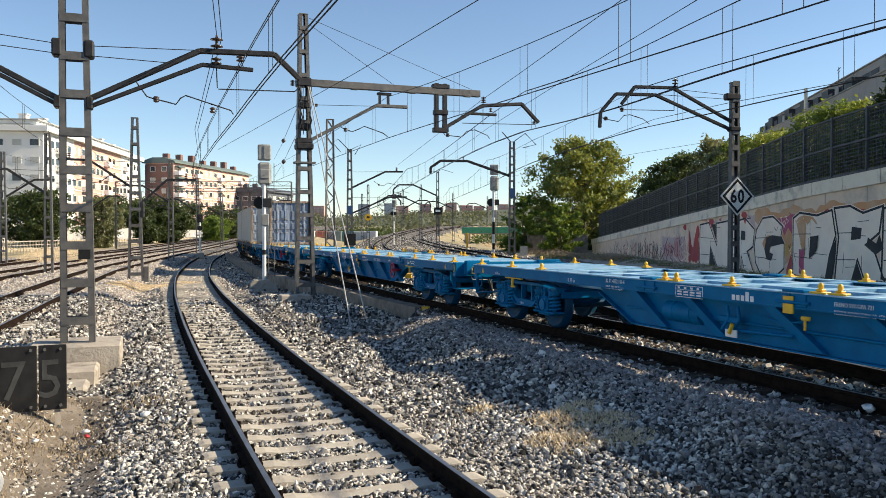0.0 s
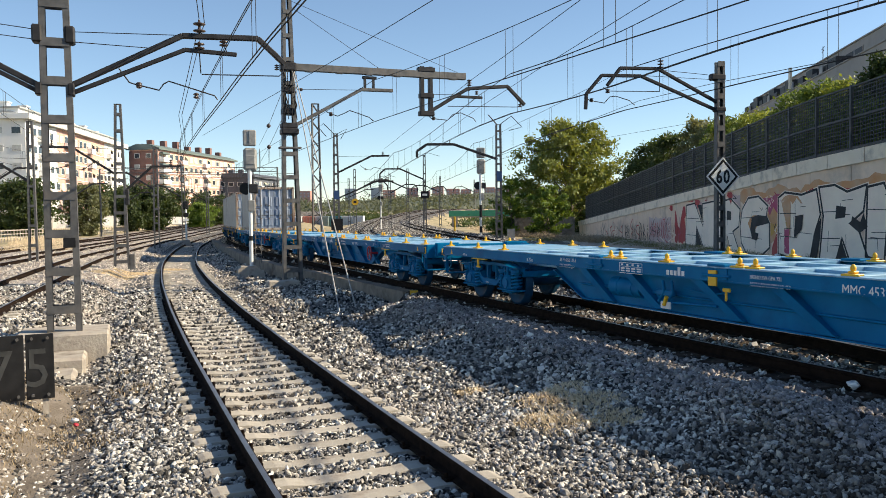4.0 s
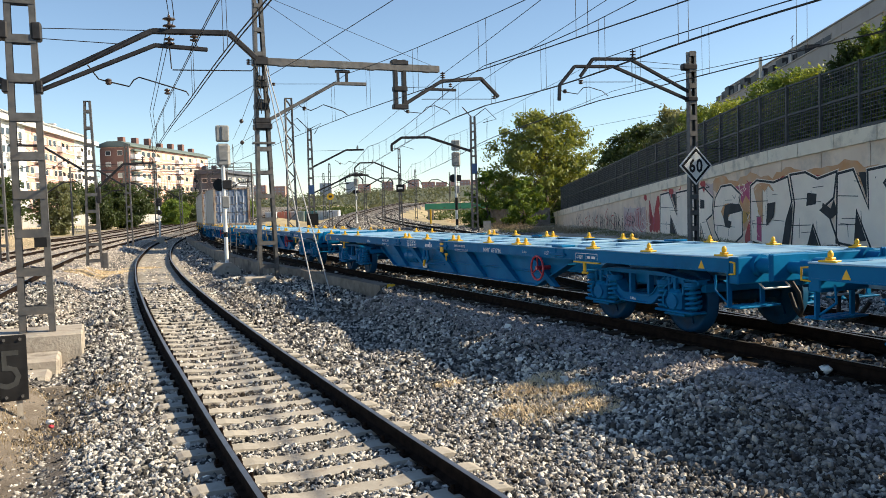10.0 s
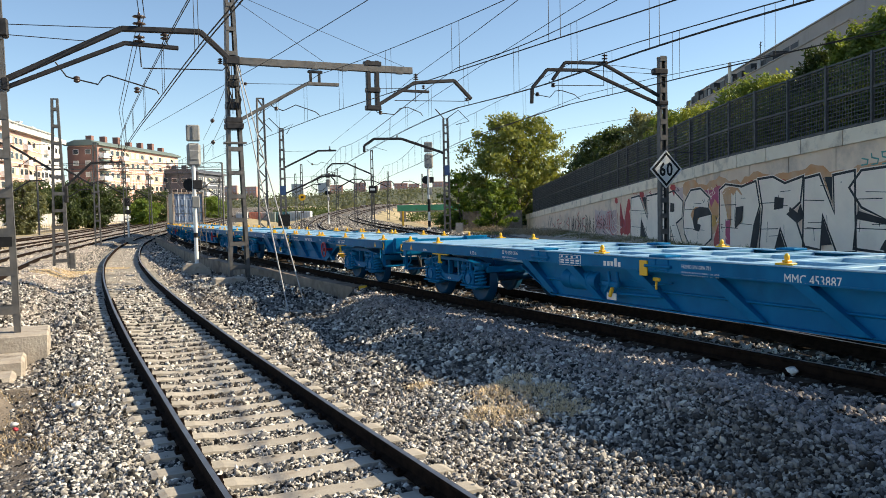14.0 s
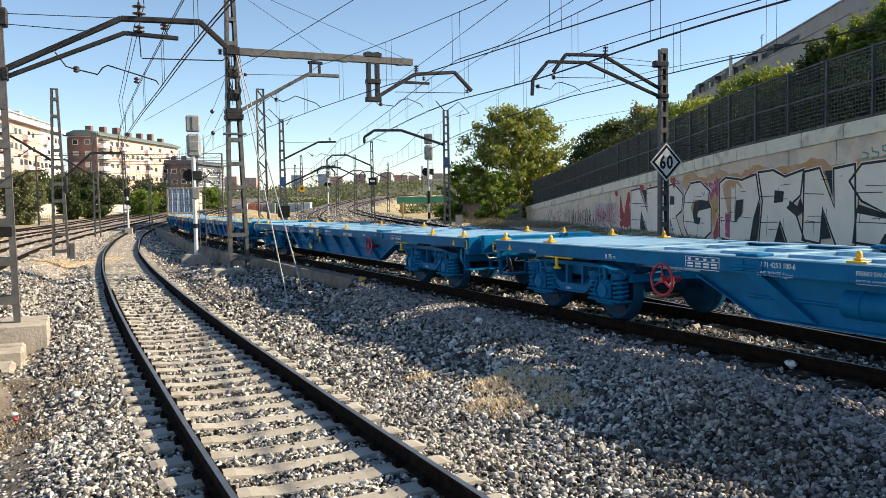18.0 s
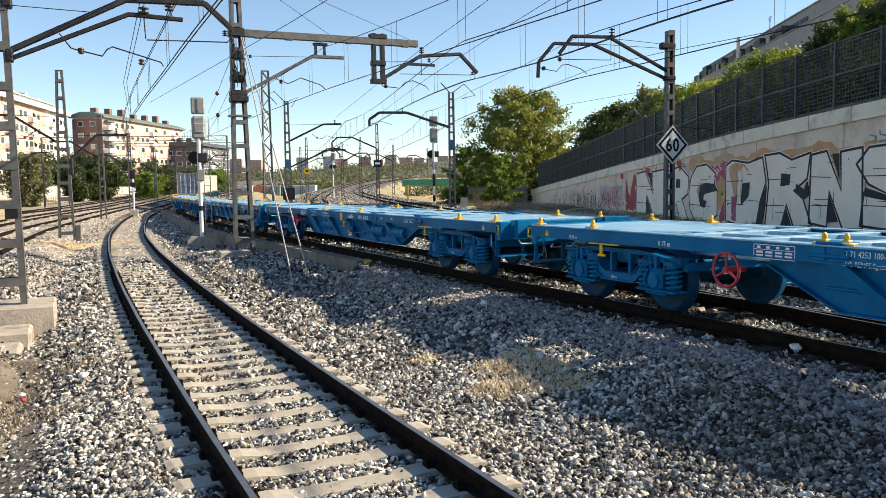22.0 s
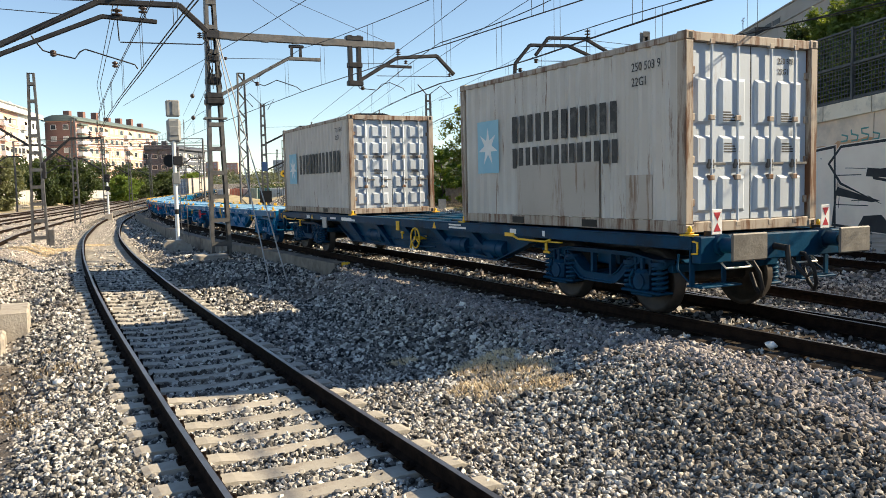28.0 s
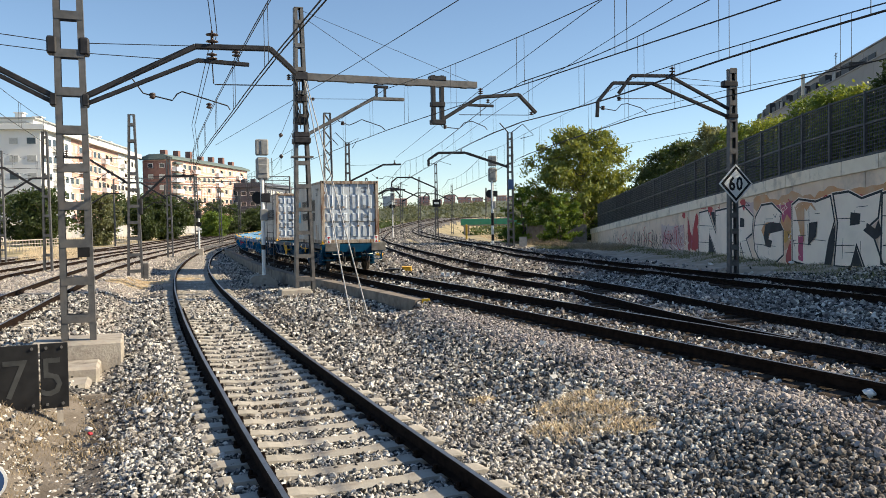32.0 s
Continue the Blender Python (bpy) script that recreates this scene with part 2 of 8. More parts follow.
M_FENCE = surf("fence_steel_dark", (0.075, 0.078, 0.08), (0.11, 0.112, 0.112), 4, 0.55, 0.4, spec=0.25)
M_MAST = surf("mast_steel_grey", (0.095, 0.095, 0.096), (0.165, 0.162, 0.16), 5, 0.6, 0.4, 0.1, 40, dirt=(0.12, 0.09, 0.07), dscale=2.5, damt=0.45, spec=0.3)
M_DARKSTEEL = surf("steel_dark", (0.025, 0.025, 0.027), (0.05, 0.048, 0.05), 5, 0.5, 0.4, spec=0.25)
M_WIRE = surf("wire_copper_dark", (0.02, 0.018, 0.017), (0.035, 0.03, 0.028), 5, 0.6, 0.3)
M_INSUL = surf("insulator_brown", (0.05, 0.035, 0.03), (0.08, 0.055, 0.045), 5, 0.3)
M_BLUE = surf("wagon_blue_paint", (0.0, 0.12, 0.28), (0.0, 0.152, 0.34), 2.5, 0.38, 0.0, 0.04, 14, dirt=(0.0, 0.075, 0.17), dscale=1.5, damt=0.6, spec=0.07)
# deck tops: glare of sun and sky put into a paler blue base colour
M_DECK = surf("wagon_deck_glare_blue", (0.15, 0.37, 0.57), (0.36, 0.55, 0.70), 1.6, 0.34, 0.0, 0.1, 30, dirt=(0.02, 0.13, 0.28), dscale=2.5, damt=0.8)
M_BUFFER = surf("buffer_worn_steel", (0.10, 0.095, 0.09), (0.20, 0.19, 0.175), 5, 0.6, 0.3, 0.2, 30, dirt=(0.08, 0.07, 0.06), dscale=4, damt=0.7)
M_YELLOW = surf("yellow_paint", (0.80, 0.46, 0.02), (0.72, 0.40, 0.02), 5, 0.45)
M_RED = surf("red_paint", (0.45, 0.03, 0.05), (0.38, 0.025, 0.04), 5, 0.45)
M_WHITE = surf("white_paint", (0.78, 0.78, 0.76), (0.70, 0.70, 0.68), 5, 0.5)
M_BLACK = surf("black_paint", (0.012, 0.012, 0.013), (0.022, 0.022, 0.023), 5, 0.5, spec=0.2)
M_WHEEL = surf("wheel_steel", (0.03, 0.028, 0.027), (0.06, 0.05, 0.045), 6, 0.55, 0.5, spec=0.2)
M_TREAD = surf("wheel_tread", (0.35, 0.34, 0.33), (0.45, 0.44, 0.43), 6, 0.3, 1.0)

# ---- plan lines: each track by its middle ----
LINE_N = curve([(18.5, -40.0), (11.6, -23.0), (5.5, -8.0), (2.4, -0.2), (-0.52, 7.43), (-2.2, 12.0), (-3.85, 16.6), (-6.33, 23.8), (-9.87, 34.65), (-13.96, 48.5), (-19.2, 69.1), (-22.85, 86.1), (-26.6, 106), (-30.0, 130), (-33.0, 160), (-34.3, 200), (-32.0, 250)], 0.5)
LINE_A = curve([(16.8, -20.0), (9.2, 0.4), (5.55, 10.2), (2.2, 19.2), (-1.35, 28.8), (-7.8, 47.0), (-13.8, 66.0), (-19.0, 86), (-22.9, 106), (-26.0, 130), (-28.7, 160), (-29.9, 200), (-28.0, 250)], 0.5)
LINE_B = curve([(16.95, -20.0), (10.0, 0.4), (6.35, 13.5), (4.75, 23.6), (2.3, 34.1), (-0.2, 51), (-3.6, 78), (-7.0, 110), (-8.5, 140), (-8.8, 170), (-7.5, 200), (-3.0, 235), (6.0, 270), (20.0, 300)], 0.5)
LINE_C = curve([(16.6, -8.0), (13.8, 8.0), (12.2, 16.6), (11.0, 22), (10.0, 27), (8.3, 36), (6.9, 45), (5.9, 54), (4.5, 78), (1.6, 115), (-1.2, 145), (-2.6, 165), (-2.6, 190), (0.8, 220), (8.0, 250), (20.0, 280)], 0.5)
LINE_D = curve([(-4.5, -2), (-7.5, 8), (-10.4, 18), (-13.3, 27.7), (-16.6, 39), (-19.4, 49.8), (-23.8, 71), (-28.6, 96), (-34.0, 130), (-37.8, 165), (-39.3, 200), (-38, 250)], 0.5)
LINE_E = curve([(-9, 0), (-13, 12), (-17, 25), (-20.9, 38), (-23.6, 50), (-28.2, 72), (-33, 98), (-38.5, 130), (-42.5, 165), (-44, 200), (-42, 250)], 0.5)
LINE_F = curve([(-14, 0), (-18, 12), (-22, 25), (-25.7, 38), (-28.6, 50), (-33, 72), (-37.6, 98), (-43, 130), (-47, 165), (-48.8, 200), (-47, 250)], 0.5)
LINE_WALL = curve([(19.5, -12.0), (18.3, 5.0), (16.7, 20.0), (15.3, 28.0), (14.75, 34.0), (15.0, 46.0), (15.6, 62.0), (16.5, 86.0)], 0.5)
LINE_LOW = curve([(-0.45, 22.3), (-3.2, 28.6), (-6.2, 35.5), (-10.3, 47.5), (-16.6, 68.5), (-20.5, 82.0)], 0.5)
Z_N, Z_LEFT = -0.45, -0.21  # rail tops; the tracks beside the wall are at 0


def rise(y):
    """The line climbs gently far ahead."""
    return 0.00016 * np.clip(np.asarray(y, float) - 95, 0, 165) ** 2


def ground_z(X, Y):
    """Height of the ballast and earth."""
    X, Y = np.asarray(X, float), np.asarray(Y, float)
    dA, _ = side_of(LINE_A, X, Y)
    dN, _ = side_of(LINE_N, X, Y)
    dD, _ = side_of(LINE_D, X, Y)
    bed, bedn, bedl = -0.22, Z_N - 0.225, Z_LEFT - 0.19
    # bank between the two near tracks
    far = np.clip((Y - 20.2) / 1.8, 0, 1)
    edge = -1.9 + 0.42 * far
    u = np.clip((dN - 1.75) / np.maximum(0.4, (dN - 1.75) + (edge - dA)), 0, 1)
    g = 0.62 * np.clip((Y - 12) / 8, 0, 1)
    u = np.clip((u - g) / (1 - g), 0, 1)
    bank = bedn + (bed - bedn) * (u * u * (3 - 2 * u))
    # beyond the end of the low wall the bank drops behind it
    flat = bedn + 0.03 + 0.25 * np.exp(-((X + 4.3) ** 2 + (Y - 29.3) ** 2) / 5.0) + 0.16 * np.exp(-((X + 1.9) ** 2 + (Y - 25.0) ** 2) / 8.0)
    bank = bank + (flat - bank) * far
    z = np.where(dA > edge, bed, np.where(dN > 1.75, bank, bedn))
    # the low wall holds the bed up: its foot lies deep
    dL, _ = side_of(LINE_LOW, X, Y)
    z = np.where((Y > 22.3) & (Y < 80) & (dN > 1.75) & (dL < 0.39) & (dL > -12), np.where(dA > edge, flat, z), z)
    # shoulder and cess left of the near track
    v = np.clip((-dN - 1.6) / 1.3, 0, 1)
    cess = bedn - 0.27 * v * v * (3 - 2 * v)
    w = np.clip((3.4 - dD) / 1.4, 0, 1)
    cess = cess + (bedl - cess) * w * w * (3 - 2 * w)
    z = np.where(dN < -1.6, cess, z)
    dW, _ = side_of(LINE_WALL, X, Y)
    k = np.clip((dW + 3.0) / 3.0, 0, 1)
    z = np.where((dA > 0) & (Y < 75), z + 0.32 * k, z)
    # far off only the banks of the tracks climb
    near = np.minimum.reduce([np.abs(side_of(ln, X, Y)[0]) for ln in (LINE_N, LINE_A, LINE_B, LINE_C, LINE_D, LINE_F)])
    lift = rise(Y) * np.clip(1.5 - near / 7.0, 0, 1) + 0.5 * np.clip((Y - 250) / 60, 0, 1)
    wave = 0.05 * np.sin(X * 1.3 + Y * 0.7) * np.sin(X * 0.5 - Y * 1.1) + 0.05 * np.sin(X * 2.1 - Y * 0.9 + 1) * np.sin(X * 0.8 + Y * 0.55)
    return z + lift + wave * np.clip((np.abs(dN) - 1.5) / 0.6, 0, 1) * np.clip((np.abs(dA) - 1.5) / 0.6, 0, 1)


def sheet(name, xs, ys, zf, mat):
    X, Y = np.meshgrid(xs, ys)
    Z = zf(X, Y)
    nx, ny = len(xs), len(ys)
    i = (np.arange(ny - 1)[:, None] * nx + np.arange(nx - 1)[None, :]).ravel()
    F = np.stack([i, i + 1, i + nx + 1, i + nx], 1)
    me = bpy.data.meshes.new(name)
    me.from_pydata(np.stack([X.ravel(), Y.ravel(), Z.ravel()], 1).tolist(), [], F.tolist())
    me.polygons.foreach_set("use_smooth", [True] * len(F))
    me.materials.append(mat)
    return me


def grown(a, b, first, k):
    out, d = [a], first
    while out[-1] < b:
        out.append(out[-1] + d)
        d *= k
    return out


gx = sorted(set([-v for v in grown(22, 1600, 0.6, 1.12)] + list(np.arange(-22, 16, 0.3)) + grown(16, 1600, 0.4, 1.13)))
gy = sorted(set([-v for v in grown(8, 1200, 0.8, 1.2)] + list(np.arange(-8, 40, 0.3)) + grown(40, 1900, 0.5, 1.05)))
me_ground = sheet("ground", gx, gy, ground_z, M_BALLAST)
# earth and rough grass away from the tracks
me_ground.materials.append(M_VERGE)
me_ground.materials.append(M_BALLASTD)
me_ground.materials.append(M_FOOT)
me_ground.materials.append(M_BALLASTW)
cen = np.zeros(len(me_ground.polygons) * 3)
me_ground.polygons.foreach_get("center", cen)
cen = cen.reshape(-1, 3)
away = np.minimum.reduce([np.abs(side_of(ln, cen[:, 0], cen[:, 1])[0]) for ln in (LINE_N, LINE_A, LINE_B, LINE_C, LINE_D, LINE_E, LINE_F)])
slot = ((away > 4.2) & (cen[:, 1] > 76) | (away > 11)).astype(int)
slot = np.where((side_of(LINE_N, cen[:, 0], cen[:, 1])[0] < -2.3) & (away < 4.2) & (cen[:, 1] > 15) & (cen[:, 1] < 140), 4, slot)
slot = np.where((np.abs(side_of(LINE_WALL, cen[:, 0], cen[:, 1])[0]) < 4.2) & (away > 2.2) & (cen[:, 1] > 15) & (cen[:, 1] < 92), 3, slot)
slot = np.where((np.abs(side_of(LINE_A, cen[:, 0], cen[:, 1])[0]) < 1.5) & (cen[:, 1] < 90), 2, slot)
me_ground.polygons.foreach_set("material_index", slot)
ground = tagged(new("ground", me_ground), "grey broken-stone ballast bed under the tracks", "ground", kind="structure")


# ---- tracks ----
RAIL = [(-0.075, -0.172), (0.075, -0.172), (0.075, -0.158), (0.012, -0.135), (0.010, -0.05), (0.036, -0.038), (0.036, -0.006), (0.026, 0.0), (-0.026, 0.0), (-0.036, -0.006), (-0.036, -0.038), (-0.010, -0.05), (-0.012, -0.135), (-0.075, -0.158)]


def rail_pair(track, line, z, a, b, step=1):
    path = line[a:b:step]
    for sgn in (-1, 1):
        p = shifted(path, sgn * 0.867)
        P = [(x, y, z + float(rise(y))) for x, y in p]
        ob = part("rail", MB().sweep(RAIL, P), [M_RAIL, M_RAILTOP], track, "rust-brown rail with a polished head")
        for f in ob.data.polygons:
            f.material_index = 1 if f.normal.z > 0.9 and abs(f.center.z - z - float(rise(f.center.y))) < 0.004 else 0


def sleeper_mesh(mat, half=1.3, name="sleeper"):
    mb = MB()
    mb.prism([(-half, -0.40), (half, -0.40), (half, -0.19), (half - 0.06, -0.175), (0.62, -0.175), (0.45, -0.20), (-0.45, -0.20), (-0.62, -0.175), (-half + 0.06, -0.175), (-half, -0.19)], -0.125, 0.125)
    return tidy(mb.mesh(name, mat))


def clip_mesh():
    mb = MB()
    for s in (-0.867, 0.867):
        for e in (-1, 1):
            mb.box(s + e * 0.075 - 0.055, s + e * 0.075 + 0.055, -0.06, 0.06, -0.18, -0.145)
            mb.rod((s + e * 0.11, 0, -0.17), (s + e * 0.11, 0, -0.10), 0.022, 6)
    return tidy(mb.mesh("clip", M_RAIL))


SLEEPER, WSLEEPER, CLIP = sleeper_mesh(M_SLEEPER), sleeper_mesh(M_WOODSLEEPER, 1.3), clip_mesh()


def sleepers(track, line, z, y0, y1, gap, mesh, clips=True):
    s = np.arange(0, len(line) * 0.5 - 1, gap)
    h = heading(line)
    for d in s:
        i = int(d / 0.5)
        k = d / 0.5 - i
        p = line[i] * (1 - k) + line[i + 1] * k
        if not y0 <= p[1] <= y1:
            continue
        m = pose(p[0], p[1], z + float(rise(p[1])), 0, 0, math.degrees(math.atan2(-h[i, 0], h[i, 1])) + random.uniform(-0.6, 0.6))
        ob = part("sleeper", mesh, None, track, m=m)
        if clips and p[1] < 26:
            part("rail_clip", CLIP, None, ob)


track_n = thing("railway_track", "curving single track of rusty rails on concrete sleepers", "track", kind="structure")
rail_pair(track_n, LINE_N, Z_N, 60, 530)
sleepers(track_n, LINE_N, Z_N, -3, 95, 0.6, SLEEPER)
track_a = thing("railway_track", "track of dark rusty rails that carries the freight train", "track", kind="structure")
rail_pair(track_a, LINE_A, 0.0, 2, 520)
sleepers(track_a, LINE_A, 0.0, -6, 75, 0.6, WSLEEPER, False)
track_b = thing("railway_track", "branching track of dark rails curving away", "track", kind="structure")
rail_pair(track_b, LINE_B, 0.004, 2, 610)
sleepers(track_b, LINE_B, 0.0, 16, 130, 0.6, WSLEEPER, False)
track_c = thing("railway_track", "track of dark rails beside the graffiti wall", "track", kind="structure")
rail_pair(track_c, LINE_C, 0.0, 2, 610)
sleepers(track_c, LINE_C, 0.0, 2, 130, 0.6, WSLEEPER, False)
for ln in (LINE_D, LINE_E, LINE_F):
    tr = thing("railway_track", "main line track of brown rails on pale ballast", "track", kind="structure")
    rail_pair(tr, ln, Z_LEFT, 2, 480, 2)
    if ln is LINE_D:
        sleepers(tr, ln, Z_LEFT, 12, 60, 0.6, SLEEPER, False)

# ---- retaining wall, coping, fence ----
def wall_top(y):
    """The coping follows a ramp that comes down ahead."""
    return float(np.interp(y, [-12, 20, 23.4, 28.8, 39.4, 86], [5.9, 4.6, 4.37, 3.98, 3.35, 1.13]))


HW = heading(LINE_WALL)


def wall_at(s, d=0.0):
    """A place d metres behind the wall's face, s metres along it."""
    i = min(int(s / 0.5), len(LINE_WALL) - 2)
    k = s / 0.5 - i
    p = LINE_WALL[i] * (1 - k) + LINE_WALL[i + 1] * k
    h = HW[i]
    return p[0] + h[1] * d, p[1] - h[0] * d


def slab(mb, s0, s1, d0, d1, z0, z1, gap=0.0):
    """A piece of wall between two places along it; z0 and z1 are functions of y or numbers."""
    vs = []
    for s in (s0 + gap, s1 - gap):
        for d in (d0, d1):
            x, y = wall_at(s, d)
            for z in (z0, z1):
                vs.append((x, y, z(y) if callable(z) else z))
    return mb.add(vs, [(0, 1, 3, 2), (4, 6, 7, 5), (0, 4, 5, 1), (2, 3, 7, 6), (0, 2, 6, 4), (1, 5, 7, 3)])


WLEN = len(LINE_WALL) * 0.5 - 1
core = MB()
for q in range(int(WLEN / 4)):
    slab(core, q * 4.0, min(WLEN, q * 4.0 + 4.0), 0.13, 0.7, -0.8, lambda y: wall_top(y) - 0.48)
wall_r = tagged(new("wall_east", tidy(core.mesh("wall_east", M_WALL))), "grey concrete retaining wall covered in graffiti", "wall", kind="structure")
PANEL = 2.4
for q in range(int(WLEN / PANEL)):
    s = q * PANEL
    part("panel", slab(MB(), s, s + PANEL, 0.0, 0.125, -0.8, lambda y: wall_top(y) - 0.48, 0.016), M_WALL, wall_r)
for q in range(int(WLEN / 2.0)):
    s = q * 2.0
    part("coping_block", slab(MB(), s, s + 2.0, -0.10, 0.75, lambda y: wall_top(y) - 0.50, wall_top, 0.018), M_COPING, wall_r)

fence = thing("fence", "dark steel lattice fence on top of the retaining wall", "fence")
FP = 2.0
for q in range(int((WLEN - 4) / FP)):
    s = q * FP + 1.0
    x, y = wall_at(s, 0.15)
    part("post", MB().box(x - 0.07, x + 0.05, y - 0.05, y + 0.05, wall_top(y) - 0.05, wall_top(y) + 2.33), M_FENCE, fence)
    for zo in (0.06, 1.15, 2.24):
        mb = MB()
        slab(mb, s, s + FP, 0.10, 0.18, lambda y, z=zo: wall_top(y) + z, lambda y, z=zo: wall_top(y) + z + 0.06, 0.05)
        part("rail", mb, M_FENCE, fence)
    mb = MB()
    for k in range(15):
        a = s + 0.08 + k * (FP - 0.16) / 14
        slab(mb, a - 0.011, a + 0.011, 0.14, 0.165, lambda y: wall_top(y) + 0.1, lambda y: wall_top(y) + 2.26)
    for k in range(1, 17):
        slab(mb, s, s + FP, 0.13, 0.17, lambda y, z=k * 0.135: wall_top(y) + z, lambda y, z=k * 0.135: wall_top(y) + z + 0.024, 0.05)
    part("lattice", mb, M_FENCE, fence)

# ---- graffiti on the wall: flat paint a few millimetres proud of the panels ----
def paint(name, c1, c2, scale=2.0):
    return surf(name, c1, c2, scale, 0.75, 0, 0.1, 30, dirt=tuple(v * 0.75 for v in c1), dscale=0.9, damt=0.5)


P_WHITE, P_BLACK = paint("spray_white", (0.94, 0.80, 0.66), (0.90, 0.75, 0.62)), paint("spray_black", (0.02, 0.02, 0.022), (0.04, 0.04, 0.042))
P_ORANGE, P_RED, P_GREEN = paint("spray_orange", (0.66, 0.30, 0.12), (0.60, 0.40, 0.26), 1.6), paint("spray_red", (0.52, 0.05, 0.05), (0.42, 0.09, 0.08), 1.5), paint("spray_green", (0.10, 0.30, 0.26), (0.14, 0.34, 0.30))
P_PINK = paint("spray_faded_pink", (0.62, 0.40, 0.38), (0.60, 0.50, 0.46), 1.0)
graffiti = thing("graffiti", "large white block letters with black outlines sprayed on the concrete wall", "graffiti")


def on_wall(s, z, lift):
    x, y = wall_at(s, -lift)
    return x, y, z


def patch(name, pts, mat, lift, parent=None):
    """A flat painted shape from (s, z) corners, cut finely enough to follow the wall."""
    n = len(pts)
    mb = MB()
    vs = [on_wall(s, z, lift) for s, z in pts] + [on_wall(s, z, lift - 0.0025) for s, z in pts]
    mb.add(vs, [tuple(range(n))])
    me = tidy(mb.mesh(name, mat))
    return part(name, me, None, parent or graffiti)


def stroke(name, pts, w, mat, lift, parent=None):
    """A sprayed line of even width, as one ribbon with mitred corners."""
    P = np.array(pts, float)
    shut = np.linalg.norm(P[0] - P[-1]) < 1e-6
    if shut:
        P = P[:-1]
    n = len(P)
    nxt, prv = np.roll(P, -1, 0), np.roll(P, 1, 0)
    if not shut:
        nxt[-1], prv[0] = 2 * P[-1] - P[-2], 2 * P[0] - P[1]
    d1, d0 = nxt - P, P - prv
    d1 /= np.maximum(1e-5, np.linalg.norm(d1, axis=1))[:, None]
    d0 /= np.maximum(1e-5, np.linalg.norm(d0, axis=1))[:, None]
    n1, n0 = np.stack([-d1[:, 1], d1[:, 0]], 1), np.stack([-d0[:, 1], d0[:, 0]], 1)
    m = n0 + n1
    m /= np.maximum(0.35, np.linalg.norm(m, axis=1))[:, None]
    k = 1 / np.clip((m * n1).sum(1), 0.5, 1)
    o = m * (k * w / 2)[:, None]
    vs = [on_wall(s, z, lift) for s, z in P + o] + [on_wall(s, z, lift) for s, z in P - o]
    return part(name, MB().add(vs, [(i, (i + 1) % n, n + (i + 1) % n, n + i) for i in range(n if shut else n - 1)]), mat, parent or graffiti)


GLYPH = {  # outlines in a unit box, then dark inner shapes
    "N": ([(0.0, 0.06), (0.03, 0.96), (0.34, 1.0), (0.62, 0.50), (0.60, 0.98), (0.98, 1.02), (1.0, 0.02), (0.66, 0.0), (0.40, 0.48), (0.36, 0.02)], [[(0.38, 0.08), (0.40, 0.46), (0.58, 0.10)], [(0.44, 0.96), (0.58, 0.96), (0.59, 0.62)]]),
    "P": ([(0.05, 0.0), (0.0, 0.95), (0.60, 1.03), (1.0, 0.82), (0.95, 0.50), (0.70, 0.40), (0.98, 0.02), (0.62, -0.02), (0.44, 0.32), (0.42, 0.0)], [[(0.42, 0.62), (0.44, 0.80), (0.62, 0.78), (0.62, 0.62)]]),
    "G": ([(0.25, 0.0), (0.05, 0.20), (0.0, 0.50), (0.08, 0.80), (0.30, 1.0), (0.65, 1.02), (0.95, 0.85), (0.90, 0.68), (1.0, 0.56), (1.0, 0.15), (0.70, -0.02)], [[(0.44, 0.66), (0.37, 0.45), (0.44, 0.28), (0.60, 0.26), (0.66, 0.38), (0.54, 0.40), (0.56, 0.50), (0.98, 0.56), (0.90, 0.68), (0.62, 0.70)]]),
    "D": ([(0.0, 0.03), (0.0, 0.90), (0.18, 0.98), (0.60, 0.93), (0.92, 1.0), (1.0, 0.64), (0.88, 0.36), (0.80, 0.02), (0.45, -0.02)], [[(0.42, 0.28), (0.45, 0.62), (0.64, 0.64), (0.60, 0.42)], [(0.80, 0.02), (0.90, 0.40), (1.02, 0.62), (1.0, 0.30), (0.93, 0.02)]]),
    "R": ([(0.02, 0.0), (0.10, 0.60), (0.0, 1.0), (0.34, 1.02), (0.60, 0.92), (0.98, 1.0), (0.92, 0.66), (0.66, 0.50), (0.84, 0.40), (1.02, 0.04), (0.66, 0.0), (0.50, 0.30), (0.38, 0.0)], [[(0.36, 0.56), (0.38, 0.74), (0.58, 0.72), (0.56, 0.58)], [(0.40, 0.02), (0.48, 0.30), (0.62, 0.02)], [(0.70, 0.60), (0.68, 0.50), (0.86, 0.38), (1.0, 0.46), (0.92, 0.64), (0.86, 0.52)]]),
    "S": ([(0.0, 0.06), (0.04, 0.44), (0.46, 0.40), (0.62, 0.32), (0.10, 0.56), (-0.06, 0.80), (0.10, 1.0), (0.98, 1.06), (1.0, 0.74), (0.50, 0.70), (0.52, 0.62), (1.02, 0.52), (1.04, 0.14), (0.70, 0.0)], [[(0.42, 0.64), (0.44, 0.74), (1.0, 0.68), (1.0, 0.60)], [(0.02, 0.42), (0.06, 0.52), (0.60, 0.36), (0.50, 0.34)], [(0.30, 0.0), (0.40, 0.18), (0.62, 0.20), (0.80, 0.0)]]),
}


